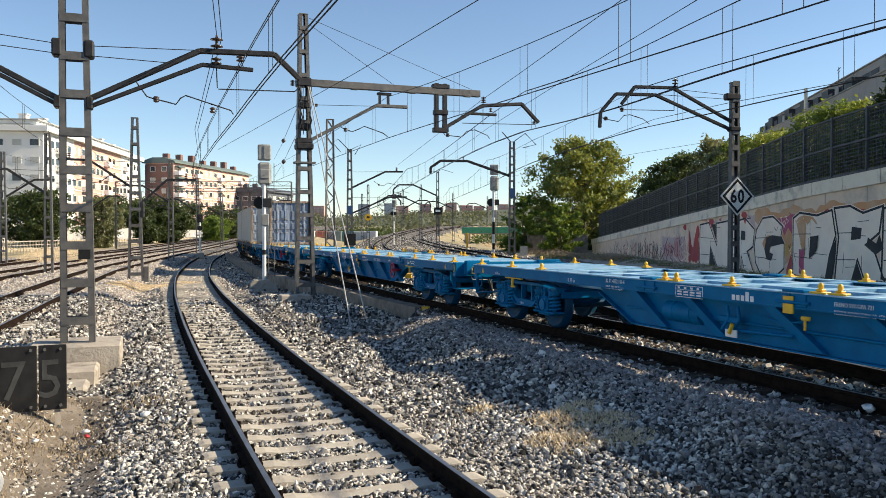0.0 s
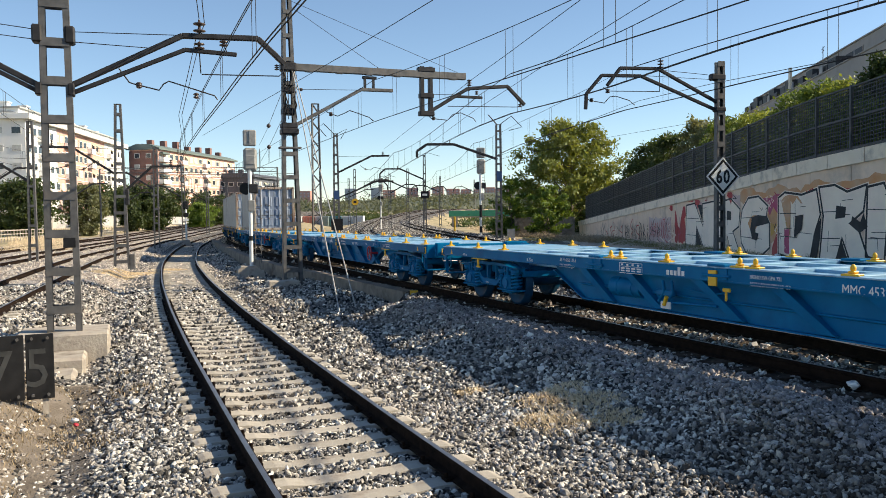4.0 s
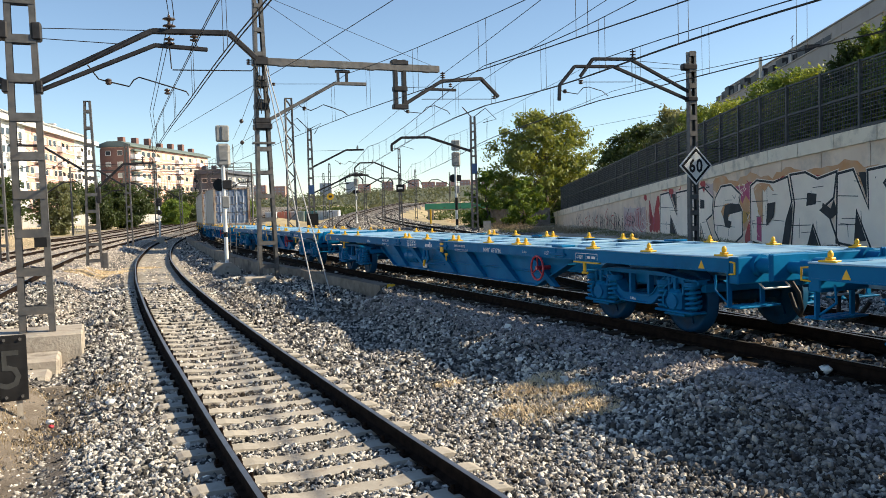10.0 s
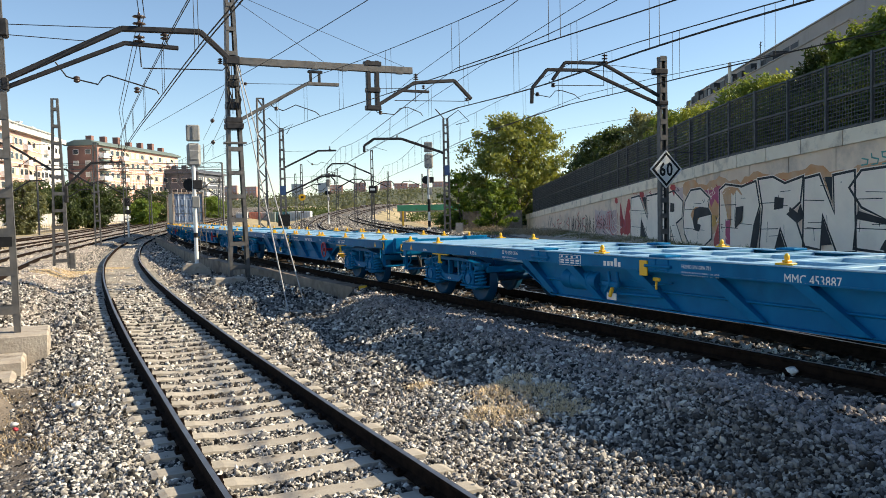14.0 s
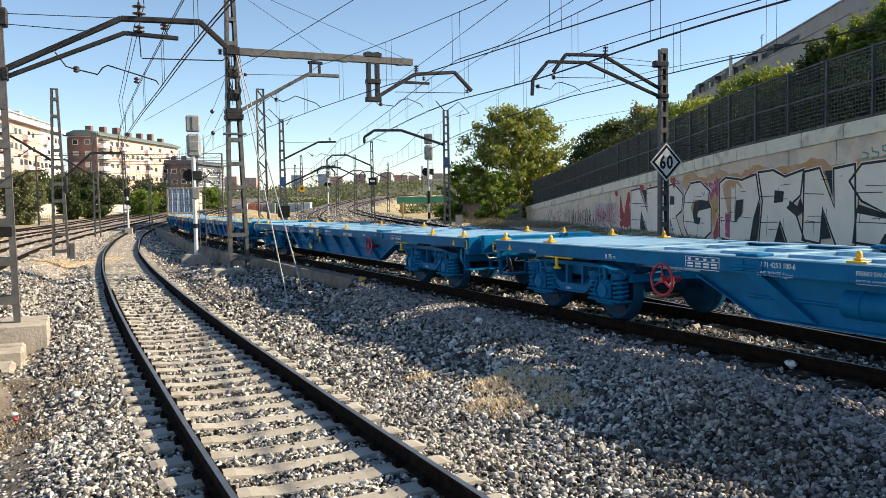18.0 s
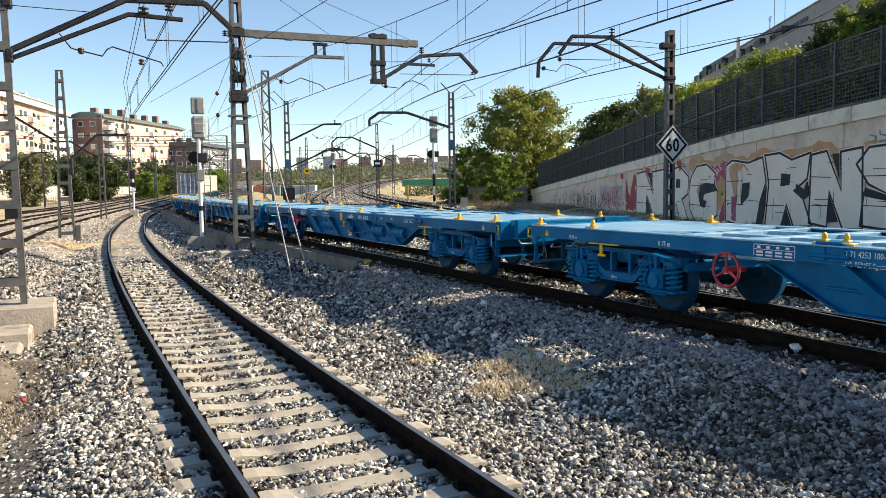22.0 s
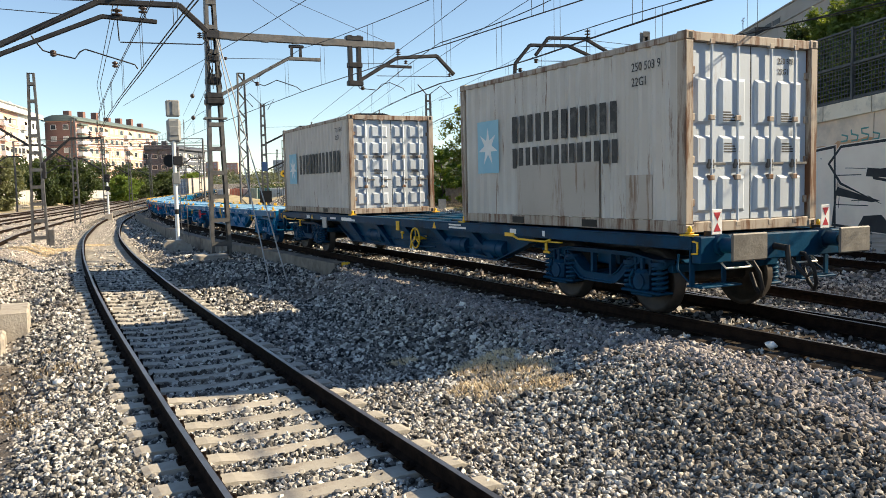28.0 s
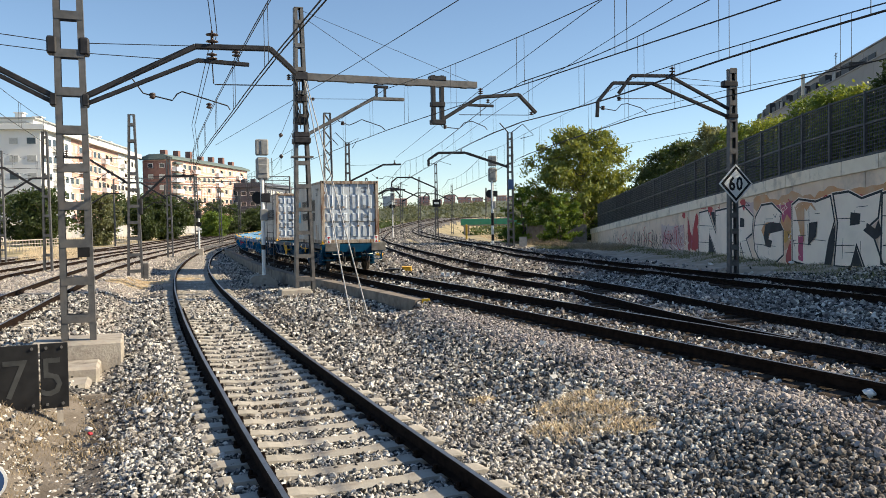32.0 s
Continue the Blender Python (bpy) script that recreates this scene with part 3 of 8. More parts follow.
def letter(ch, s0, s1, z0, z1, lift=0.020):
    out, inner = GLYPH[ch]
    place = lambda u, v: (s0 + (s1 - s0) * u, z0 + (z1 - z0) * v)
    fill = [place(u, v) for u, v in out]
    patch("letter", fill, P_WHITE, lift)
    stroke("halo", fill + [fill[0]], 0.15, P_WHITE, lift + 0.002)
    stroke("outline", fill + [fill[0]], 0.085, P_BLACK, lift + 0.004)
    for k, sh in enumerate(inner):
        patch("shade", [place(u, v) for u, v in sh], P_BLACK, lift + 0.006)
    rc = random.Random(int(s0 * 10))
    for v in (0.30, 0.66):
        stroke("joint", [place(0.04, v + rc.uniform(-0.02, 0.02)), place(rc.uniform(0.34, 0.5), v)], 0.03, P_BLACK, lift + 0.005)
    for q in range(6):
        u, v = rc.uniform(0.06, 0.6), rc.uniform(0.12, 0.9)
        line = [place(u, v), place(u + rc.uniform(0.1, 0.3), v + rc.uniform(-0.02, 0.02))] if q % 2 else [place(u, v), place(u + rc.uniform(-0.02, 0.02), v - rc.uniform(0.12, 0.3))]
        stroke("crack", line, 0.022, P_BLACK, lift + 0.005)


def band(s0, s1, low, high, mat, lift):
    """Sprayed ground colour that follows the wall, with a ragged edge."""
    n = int(abs(s1 - s0) / 0.3)
    rgb = random.Random(int(s0 * 10))
    mb = MB()
    S_ = [s0 + (s1 - s0) * k / n for k in range(n + 1)]
    Z0 = [low(q) + rgb.uniform(-0.22, 0.22) for q in S_]
    Z1 = [min(high(q) + rgb.uniform(-0.14, 0.06), top(q)) for q in S_]
    vs = [on_wall(q, z, lift) for q, z in zip(S_, Z0)] + [on_wall(q, z, lift) for q, z in zip(S_, Z1)]
    mb.add(vs, [(k, k + 1, n + 2 + k, n + 1 + k) for k in range(n)])
    part("ground_colour", mb, mat, graffiti)


# orange and red grounds behind the letters
top = lambda s: wall_top(wall_at(s)[1]) - 0.53
band(49.6, 33.5, lambda s: 2.3, lambda s: min(top(s) - 0.08, 2.92 + 0.12 * math.sin(s * 2.1) + (0.12 if s < 42 else 0)), P_ORANGE, 0.012)
band(48.8, 44.6, lambda s: 0.6, lambda s: 2.4, P_ORANGE, 0.0125)
band(60.2, 57.4, lambda s: 0.2, lambda s: 1.6 + 0.6 * math.sin(s * 4.1), P_RED, 0.0125)
band(57.2, 49.6, lambda s: 2.2, lambda s: top(s) - 0.2, P_PINK, 0.012)
band(66.5, 61.0, lambda s: 0.0, lambda s: 1.7, P_PINK, 0.012)
band(46.2, 44.6, lambda s: 0.1, lambda s: 0.9 + 0.4 * math.sin(s * 5), P_RED, 0.0135)
for k in range(9):
    s = 66.0 - k * 0.52
    stroke("tag", [(s, 0.35 + 0.1 * (k % 2)), (s - 0.22, 1.35), (s - 0.34, 0.9), (s - 0.12, 0.6), (s - 0.44, 0.4)], 0.06, P_RED, 0.018)
for k in range(14):
    s = 74.5 - k * 0.58
    stroke("tag", [(s, 0.1), (s - 0.06, 1.0 + 0.1 * (k % 3)), (s - 0.3, 0.7), (s - 0.1, 0.5), (s - 0.36, 0.12)], 0.09, P_BLACK if k % 4 else P_WHITE, 0.019)
for ch, s0, s1, z0, z1 in (("N", 58.0, 53.0, -0.05, 2.42), ("P", 52.6, 49.6, 0.0, 2.48), ("G", 49.6, 46.4, 0.0, 2.52), ("D", 45.6, 42.5, 0.08, 2.72), ("R", 42.6, 39.9, 0.1, 2.78), ("N", 40.0, 37.5, 0.15, 2.80), ("S", 37.6, 34.4, 0.15, 2.84)):
    letter(ch, s0, s1, z0, z1)
rg = random.Random(7)
for k in range(26):
    s = 84.0 - k * 0.95
    z = -0.1 + rg.uniform(0, 0.25) - (0.25 if s > 74 else 0)
    hgt = rg.uniform(0.9, 1.5)
    pts = [(s + rg.uniform(-0.6, 0.6), z + hgt * q / 5 + rg.uniform(-0.12, 0.12)) for q in range(6)]
    stroke("tag", pts, 0.07, rg.choice((P_BLACK, P_BLACK, P_RED, P_WHITE)), 0.017 + 0.0003 * k)
for k in range(9):
    s = 57.0 - k * 2.3
    stroke("tag", [(s + rg.uniform(-0.5, 0.5), wall_top(30) * 0 + rg.uniform(2.45, 2.75)) for q in range(4)], 0.05, rg.choice((P_RED, P_BLACK)), 0.017 + 0.0003 * k)
for k in range(4):
    s = 37.3 - k * 0.42
    stroke("tag", [(s, 3.0), (s - 0.25, 3.02), (s - 0.28, 3.16), (s - 0.02, 3.22), (s, 3.36), (s - 0.28, 3.38)][: 4 + k % 3], 0.05, P_GREEN, 0.017)
P_MAGENTA = paint("spray_magenta", (0.50, 0.07, 0.16), (0.44, 0.13, 0.18), 1.5)
P_YELLOW = paint("spray_yellow", (0.62, 0.38, 0.08), (0.58, 0.30, 0.10), 1.5)
band(47.4, 45.4, lambda s: 1.9, lambda s: 2.6, P_MAGENTA, 0.014)
band(46.9, 44.9, lambda s: 1.0, lambda s: 1.5, P_YELLOW, 0.014)
band(45.7, 44.7, lambda s: 0.2, lambda s: 1.3, P_MAGENTA, 0.0145)
for k in range(12):
    s = 47.2 - k * 0.2
    z = 2.2 - 0.15 * k if k > 5 else 2.15 + 0.1 * (k % 3)
    stroke("tag", [(s + rg.uniform(-0.2, 0.2), z + rg.uniform(-0.22, 0.22)) for q in range(5)], 0.035, P_WHITE if k % 3 else P_BLACK, 0.0195 + 0.0002 * k)
for k in range(10):
    s = 65.5 - k * 0.7
    stroke("tag", [(s + rg.uniform(-0.35, 0.35), rg.uniform(0.3, 1.7)) for q in range(5)], 0.05, (P_MAGENTA, P_RED, P_BLACK)[k % 3], 0.0195 + 0.0002 * k)
for s, z in ((61.0, 2.3), (55.9, 2.5), (50.9, 2.7), (58.3, 1.9)):
    patch("splash", [(s + 0.42 * math.cos(a * 0.63) * rg.uniform(0.5, 1.2), min(top(s) - 0.02, z + 0.36 * math.sin(a * 0.63) * rg.uniform(0.5, 1.3))) for a in range(10)], P_RED, 0.0225)
for s, z in ((33.0, 1.2), (31.0, 1.6), (29.0, 1.3)):
    letter("S" if s == 31.0 else "D", s + 1.0, s - 0.9, 0.15, z + 1.5)

# ---- freight train ----
S_LINE = np.arange(len(LINE_A)) * 0.5
# how far the train has gone, second by second
RUN = [-0.5, -0.46, -0.3, 0.03, 0.59, 1.34, 2.33, 3.58, 5.04, 6.79, 8.8, 11.12, 13.69, 16.55, 19.69, 23.17, 26.94, 30.91, 35.0, 39.26, 43.81, 48.67, 53.68, 58.78, 64.03, 69.49, 75.22, 81.18, 87.3, 93.6, 99.97, 106.23, 112.45]


def run_at(t):
    """Distance run at t, smooth between whole seconds."""
    i = min(int(t), 31)
    u = t - i
    p = [RUN[max(0, min(32, i + k))] for k in (-1, 0, 1, 2)]
    if i == 31:
        p[3] = 2 * p[2] - p[1]
    return 0.5 * (2 * p[1] + (p[2] - p[0]) * u + (2 * p[0] - 5 * p[1] + 4 * p[2] - p[3]) * u * u + (3 * p[1] - p[0] - 3 * p[2] + p[3]) * u ** 3)


def on_a(s):
    return float(np.interp(s, S_LINE, LINE_A[:, 0])), float(np.interp(s, S_LINE, LINE_A[:, 1]))


def ride(s):
    """The pose of a wagon whose middle is s metres along the track."""
    (x0, y0), (x1, y1) = on_a(s - 7.1), on_a(s + 7.1)
    z0, z1 = float(rise(y0)), float(rise(y1))
    return pose((x0 + x1) / 2, (y0 + y1) / 2, (z0 + z1) / 2, math.degrees(math.atan2(z1 - z0, 14.2)), 0, math.degrees(math.atan2(-(x1 - x0), y1 - y0)))


def text_mesh(name, words, size, mat, squash=0.85, bold=0.0):
    """Lettering as a thin mesh, lying in the x-z plane and read from -y."""
    cu = bpy.data.curves.new(name, "FONT")
    cu.body, cu.size, cu.extrude, cu.resolution_u, cu.offset = words, size, 0.0015, 2, bold
    tmp = bpy.data.objects.new(name, cu)
    scene.collection.objects.link(tmp)
    dg = bpy.context.evaluated_depsgraph_get()
    me = bpy.data.meshes.new_from_object(tmp.evaluated_get(dg))
    bpy.data.objects.remove(tmp)
    me.transform(pose(0, 0, 0, 90, 0, 0) @ Matrix.Diagonal((squash, 1, 1, 1)))
    me.materials.clear()
    me.materials.append(mat)
    return me


def on_side(y, z, x=-1.3145):
    """A pose on the wagon's left side from which lettering reads from outside."""
    return pose(x, y, z, 0, 0, -90)


def coil(mb, x, y, z0, z1, r, wire, turns, m=None):
    n = int(turns * 9)
    mb.tube([(x + r * math.cos(2 * math.pi * k / 9), y + r * math.sin(2 * math.pi * k / 9), z0 + (z1 - z0) * k / n) for k in range(n + 1)], wire, 5, m)


def make_bogie(wagon, y, base, blue):
    """Two-axle bogie with springs; base is the axle spacing."""
    b = base / 2
    mb = MB()
    mb.box(-0.95, 0.95, -0.26, 0.26, 0.62, 0.84, c=0.03).rod((0, 0, 0.80), (0, 0, 0.98), 0.3, 16)
    for s in (-1, 1):
        mb.box(-1.0, 1.0, s * (b + 0.42) - 0.05, s * (b + 0.42) + 0.05, 0.60, 0.72, c=0.01)
        mb.box(-1.02, 1.02, s * 0.42 - 0.05, s * 0.42 + 0.05, 0.36, 0.50, c=0.01)
    bg = part("bogie", mb, blue, wagon, "two-axle bogie with blue frame", pose(0, y, 0))
    for s in (-1, 1):
        e = b + 0.46
        x0, x1 = (-1.10, -0.96) if s < 0 else (0.96, 1.10)
        mb = MB()
        ease = lambda q: min(1.0, max(0.0, q)) ** 2 * (3 - 2 * min(1.0, max(0.0, q)))
        foot = lambda q: 0.375 + 0.335 * ease((abs(q) - 0.34) / (b - 0.42))
        head = lambda q: 0.85 - 0.075 * ease((abs(q) - b + 0.35) / 0.7)
        wide = b - 0.22
        low_rim = lambda q: 0.49 + 0.30 * ease((abs(q) - 0.30) / (wide - 0.30))

        def ribbon(ya, yb, f0, f1, xa, xb, n):
            """A plate between two curves of y, with its thickness."""
            Q = [ya + (yb - ya) * k / n for k in range(n + 1)]
            vs = [(x, q, f(q)) for q in Q for x, f in ((xa, f0), (xb, f0), (xb, f1), (xa, f1))]
            fs = [(4 * k + j, 4 * k + (j + 1) % 4, 4 * k + 4 + (j + 1) % 4, 4 * k + 4 + j) for k in range(n) for j in range(4)]
            mb.add(vs, fs + [(0, 3, 2, 1), (4 * n, 4 * n + 1, 4 * n + 2, 4 * n + 3)])

        for ya, yb in ((-e, -wide), (wide, e)):
            ribbon(ya, yb, foot, head, x0, x1, 6)
        ribbon(-wide, wide, foot, low_rim, x0, x1, 16)
        ribbon(-wide, wide, lambda q: 0.79, head, x0, x1, 8)
        # lips along the edges
        ribbon(-b + 0.05, b - 0.05, lambda q: foot(q) - 0.012, lambda q: foot(q) + 0.01, x0 - 0.045, x1 + 0.045, 18)
        ribbon(-wide, wide, lambda q: low_rim(q) - 0.012, lambda q: low_rim(q) + 0.006, x0 - 0.03, x1 + 0.03, 14)
        ribbon(-e, e, lambda q: head(q) - 0.012, lambda q: head(q) + 0.008, x0 - 0.05, x1 + 0.05, 16)
        for yy in (-0.22, 0.22):
            mb.box(x0 + 0.03, x1 - 0.03, yy - 0.028, yy + 0.028, 0.46, 0.80)
        part("side_frame", mb, blue, bg)
        for a in (-1, 1):
            ya = a * b
            mb = MB()
            mb.box(s * 1.05 - 0.13, s * 1.05 + 0.13, ya - 0.14, ya + 0.14, 0.31, 0.63, c=0.05)
            mb.rod((s * 1.10, ya, 0.46), (s * 1.20, ya, 0.46), 0.11, 14)
            mb.tube([(s * 1.19, ya + 0.10, 0.62), (s * 1.20, ya + 0.17, 0.52), (s * 1.20, ya + 0.17, 0.40), (s * 1.19, ya + 0.10, 0.36)], 0.018, 6)
            mb.box(s * 1.12 - 0.03, s * 1.12 + 0.03, ya - 0.03, ya + 0.03, 0.62, 0.80, c=0.01)
            mb.box(s * 1.05 - 0.13, s * 1.05 + 0.13, ya - 0.41, ya + 0.41, 0.295, 0.335, c=0.015).box(s * 1.05 - 0.11, s * 1.05 + 0.11, ya - 0.22, ya + 0.22, 0.255, 0.30, c=0.015)
            mb.box(s * 1.03 - 0.10, s * 1.03 + 0.10, ya - 0.17, ya - 0.13, 0.55, 0.79, c=0.01)
            mb.box(s * 1.03 - 0.10, s * 1.03 + 0.10, ya + 0.13, ya + 0.17, 0.55, 0.79, c=0.01)
            ab = part("axle_box", mb, blue, bg)
            if blue is M_BLUE and s < 0:
                for q, wd in enumerate((0.02, 0.03, 0.02, 0.03, 0.05)):
                    part("marking", MB().box(-1.183, -1.1805, ya - 0.09 + q * 0.04, ya - 0.09 + q * 0.04 + wd * 0.7, 0.45, 0.485), M_WHITE, ab)
            for o in (-1, 1):
                mb = MB()
                coil(mb, s * 1.06, ya + o * 0.29, 0.345, 0.69, 0.10, 0.026, 5)
                mb.rod((s * 1.06, ya + o * 0.29, 0.34), (s * 1.06, ya + o * 0.29, 0.70), 0.06, 8)
                mb.rod((s * 1.06, ya + o * 0.29, 0.68), (s * 1.06, ya + o * 0.29, 0.74), 0.13, 12)
                part("spring", mb, blue, bg)
    for a in (-1, 1):
        mb = MB()
        side = Matrix.Rotation(radians(90), 4, "Y")
        mb.rod((-1.1, 0, 0), (1.1, 0, 0), 0.08, 10)
        for s in (-1, 1):
            prof = [(0.10, -0.09), (0.13, -0.06), (0.36, -0.025), (0.40, -0.065), (0.455, -0.065), (0.46, 0.05), (0.488, 0.062), (0.485, 0.085), (0.40, 0.085), (0.36, 0.02), (0.13, 0.05), (0.10, 0.09)]
            mb.lathe([(r, -s * h) for r, h in prof], 28, Matrix.Translation((s * 0.86, 0, 0)) @ side)
            mb.box(s * 0.86 - 0.05, s * 0.86 + 0.05, -0.02, 0.02, -0.34, -0.15)
        part("wheelset", mb, [M_WHEELBLUE if blue is M_BLUE else M_WHEEL, M_TREAD], bg, "", pose(0, a * b, 0.46))
    return bg


M_WHEELBLUE = surf("wheel_blue_paint", (0.0, 0.035, 0.085), (0.002, 0.05, 0.115), 4, 0.5, 0, 0.1, 30, dirt=(0.02, 0.02, 0.02), dscale=3, damt=0.7, spec=0.12)


def make_spigot():
    mb = MB()
    mb.box(-0.10, 0.10, -0.13, 0.13, 0.0, 0.025, c=0.008).box(-0.13, -0.10, -0.24, 0.13, -0.02, 0.025, c=0.006)
    mb.box(-0.05, 0.05, -0.07, 0.07, 0.03, 0.06, c=0.01)
    mb.lathe([(0.035, 0.055), (0.046, 0.08), (0.046, 0.11), (0.034, 0.135), (0.015, 0.15)], 10)
    me = tidy(mb.mesh("spigot", M_YELLOW))
    me.transform(Matrix.Diagonal((0.74, 0.66, 0.85, 1)))
    return me


SPIGOT = make_spigot()
DECK = 1.14
LB = 19.74


def hand_wheel(w, red, mat):
    mb = MB()
    mb.tube([(-1.40, red + 0.21 * math.cos(2 * math.pi * k / 20), 0.76 + 0.21 * math.sin(2 * math.pi * k / 20)) for k in range(21)], 0.02, 6)
    for k in range(3):
        q = math.pi / 2 + k * 2 * math.pi / 3
        mb.rod((-1.39, red, 0.76), (-1.40, red + 0.20 * math.cos(q), 0.76 + 0.20 * math.sin(q)), 0.016, 6)
    mb.rod((-1.42, red, 0.76), (-1.1, red, 0.76), 0.04, 10)
    part("hand_wheel", mb, mat, w, "spoked hand brake wheel")


def make_wagon(label, blue, spig, half=LB / 2, base=1.8, belly=0.42, braces=(3.3, 1.5, -0.15, -1.7, -3.2), tanks=((1.1, 2.0), (-3.1, -2.3), (-4.5, -3.5)), plates=(-0.12, -1.0), hinges=(-2.73, 3.2, 0.9, -5.6), red=None, sill=0.955):
    w = thing("flat_wagon", label, "wagon", group="wagons of the freight train")
    e = half - 0.62
    # blue wagons take the colour with painted glare on their upper faces
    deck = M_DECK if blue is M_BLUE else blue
    # outer sills
    for s in (-1, 1):
        mb = MB()
        mb.box(s * 1.30 - 0.012, s * 1.30 + 0.012, -e, e, sill, DECK)
        mb.box(s * 1.25 - 0.07, s * 1.25 + 0.07, -e, e, sill - 0.015, sill + 0.005)
        part("side_sill", mb, blue, w)
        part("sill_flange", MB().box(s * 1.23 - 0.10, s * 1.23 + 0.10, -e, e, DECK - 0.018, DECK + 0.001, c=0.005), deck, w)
        # deep girder between the bogies
        mb = MB()
        yb = half - 2.77 - 1.75
        poly = [(-yb - 0.1, 1.06), (-yb, 0.86), (-yb + 1.1, belly), (yb - 2.2, belly), (yb - 1.2, 0.86), (yb - 1.1, 1.06)]
        n = len(poly)
        for xx in (s * 1.13,):
            mb.add([(xx - 0.008, yy, zz) for yy, zz in poly] + [(xx + 0.008, yy, zz) for yy, zz in poly],
                   [(k, (k + 1) % n, n + (k + 1) % n, n + k) for k in range(n)] + [tuple(range(n))[::-1], tuple(range(n, 2 * n))])
        mb.box(s * 1.13 - 0.09, s * 1.13 + 0.09, -yb + 1.08, yb - 2.18, belly - 0.02, belly)
        for a in (-1, 1):
            ya, yz = (-yb + 1.1, -yb) if a < 0 else (yb - 2.2, yb - 1.2)
            mb.add([(s * 1.13 + dx, ya, belly - 0.02 + dz) for dx in (-0.09, 0.09) for dz in (0, 0.02)] + [(s * 1.13 + dx, yz, 0.84 + dz) for dx in (-0.09, 0.09) for dz in (0, 0.02)],
                   [(0, 1, 3, 2), (4, 6, 7, 5), (0, 4, 5, 1), (2, 3, 7, 6), (0, 2, 6, 4), (1, 5, 7, 3)])
        mb.rod((s * 1.16, -yb + 0.8, 0.66), (s * 1.16, yb - 2.0, 0.66), 0.018, 6)
        part("girder", mb, blue, w)
        # slanting braces from the sill to the girder's foot, all leaning one way
        for yy in braces:
            mb = MB()
            mb.add([(s * 1.29, yy - o, sill) for o in (0.0, 0.24)] + [(s * 1.145, yy - o, sill) for o in (0.0, 0.24)] + [(s * 1.22, yy - 0.78 - o, belly + 0.02) for o in (0.0, 0.2)] + [(s * 1.145, yy - 0.78 - o, belly + 0.02) for o in (0.0, 0.2)],
                   [(0, 1, 3, 2), (4, 6, 7, 5), (0, 4, 5, 1), (2, 3, 7, 6), (0, 2, 6, 4), (1, 5, 7, 3)])
            part("brace", mb, blue, w)
        # folding brackets let into the sill, with their blue spigots laid down
        for yy in hinges:
            mb = MB().box(s * 1.32 - 0.012, s * 1.32 + 0.03, yy - 0.20, yy - 0.05, sill + 0.01, DECK - 0.02, c=0.008).box(s * 1.32 - 0.012, s * 1.32 + 0.03, yy + 0.05, yy + 0.20, sill + 0.01, DECK - 0.02, c=0.008)
            mb.rod((s * 1.33, yy - 0.26, 1.02), (s * 1.33, yy + 0.26, 1.02), 0.022, 8).box(s * 1.2 - 0.14, s * 1.2 + 0.14, yy - 0.17, yy + 0.17, DECK, DECK + 0.035, c=0.01)
            part("folding_bracket", mb, blue, w)
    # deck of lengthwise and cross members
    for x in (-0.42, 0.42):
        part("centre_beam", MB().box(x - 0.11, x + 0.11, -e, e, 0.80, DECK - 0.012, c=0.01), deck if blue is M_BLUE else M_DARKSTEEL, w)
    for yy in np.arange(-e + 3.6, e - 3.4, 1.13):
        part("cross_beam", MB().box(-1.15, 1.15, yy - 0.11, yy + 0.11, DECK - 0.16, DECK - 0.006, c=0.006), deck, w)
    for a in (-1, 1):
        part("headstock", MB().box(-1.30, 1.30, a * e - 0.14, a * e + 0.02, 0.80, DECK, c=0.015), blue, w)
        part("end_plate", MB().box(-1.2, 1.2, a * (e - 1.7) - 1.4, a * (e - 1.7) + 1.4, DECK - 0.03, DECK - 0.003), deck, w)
        for x in (-0.955, 0.955):
            mb = MB().rod((x, a * e, 1.03), (x, a * (e + 0.40), 1.03), 0.10, 14).rod((x, a * (e + 0.02), 1.03), (x, a * (e + 0.2), 1.03), 0.14, 14)
            part("buffer", mb, blue, w)
            mb = MB().box(x - 0.30, x + 0.30, a * (e + 0.60) - 0.02, a * (e + 0.60) + 0.02, 0.86, 1.20, c=0.018)
            mb.rod((x, a * (e + 0.36), 1.03), (x, a * (e + 0.59), 1.03), 0.075, 12)
            part("buffer_head", mb, M_BLUE if blue is M_BLUE else M_BUFFER, w, "painted buffer plate" if blue is M_BLUE else "worn steel buffer plate")
        mb = MB()
        mb.rod((0, a * e, 0.98), (0, a * (e + 0.34), 0.95), 0.045, 8).rod((0, a * (e + 0.34), 0.99), (0, a * (e + 0.38), 0.66), 0.035, 8)
        mb.tube([(0.35, a * (e + 0.02), 0.85), (0.36, a * (e + 0.22), 0.66), (0.38, a * (e + 0.34), 0.55), (0.40, a * (e + 0.40), 0.62)], 0.028, 6)
        part("coupling", mb, M_DARKSTEEL, w)
        for x in (-0.5, 0.5):
            part("brake_hose", MB().tube([(x, a * (e + 0.0), 0.86), (x, a * (e + 0.20), 0.84), (x + 0.03, a * (e + 0.32), 0.66), (x + 0.06, a * (e + 0.34), 0.46), (x + 0.10, a * (e + 0.28), 0.36), (x + 0.16, a * (e + 0.14), 0.44), (x + 0.2, a * (e + 0.02), 0.62)], 0.028, 7), M_BLACK, w, "black rubber brake hose")
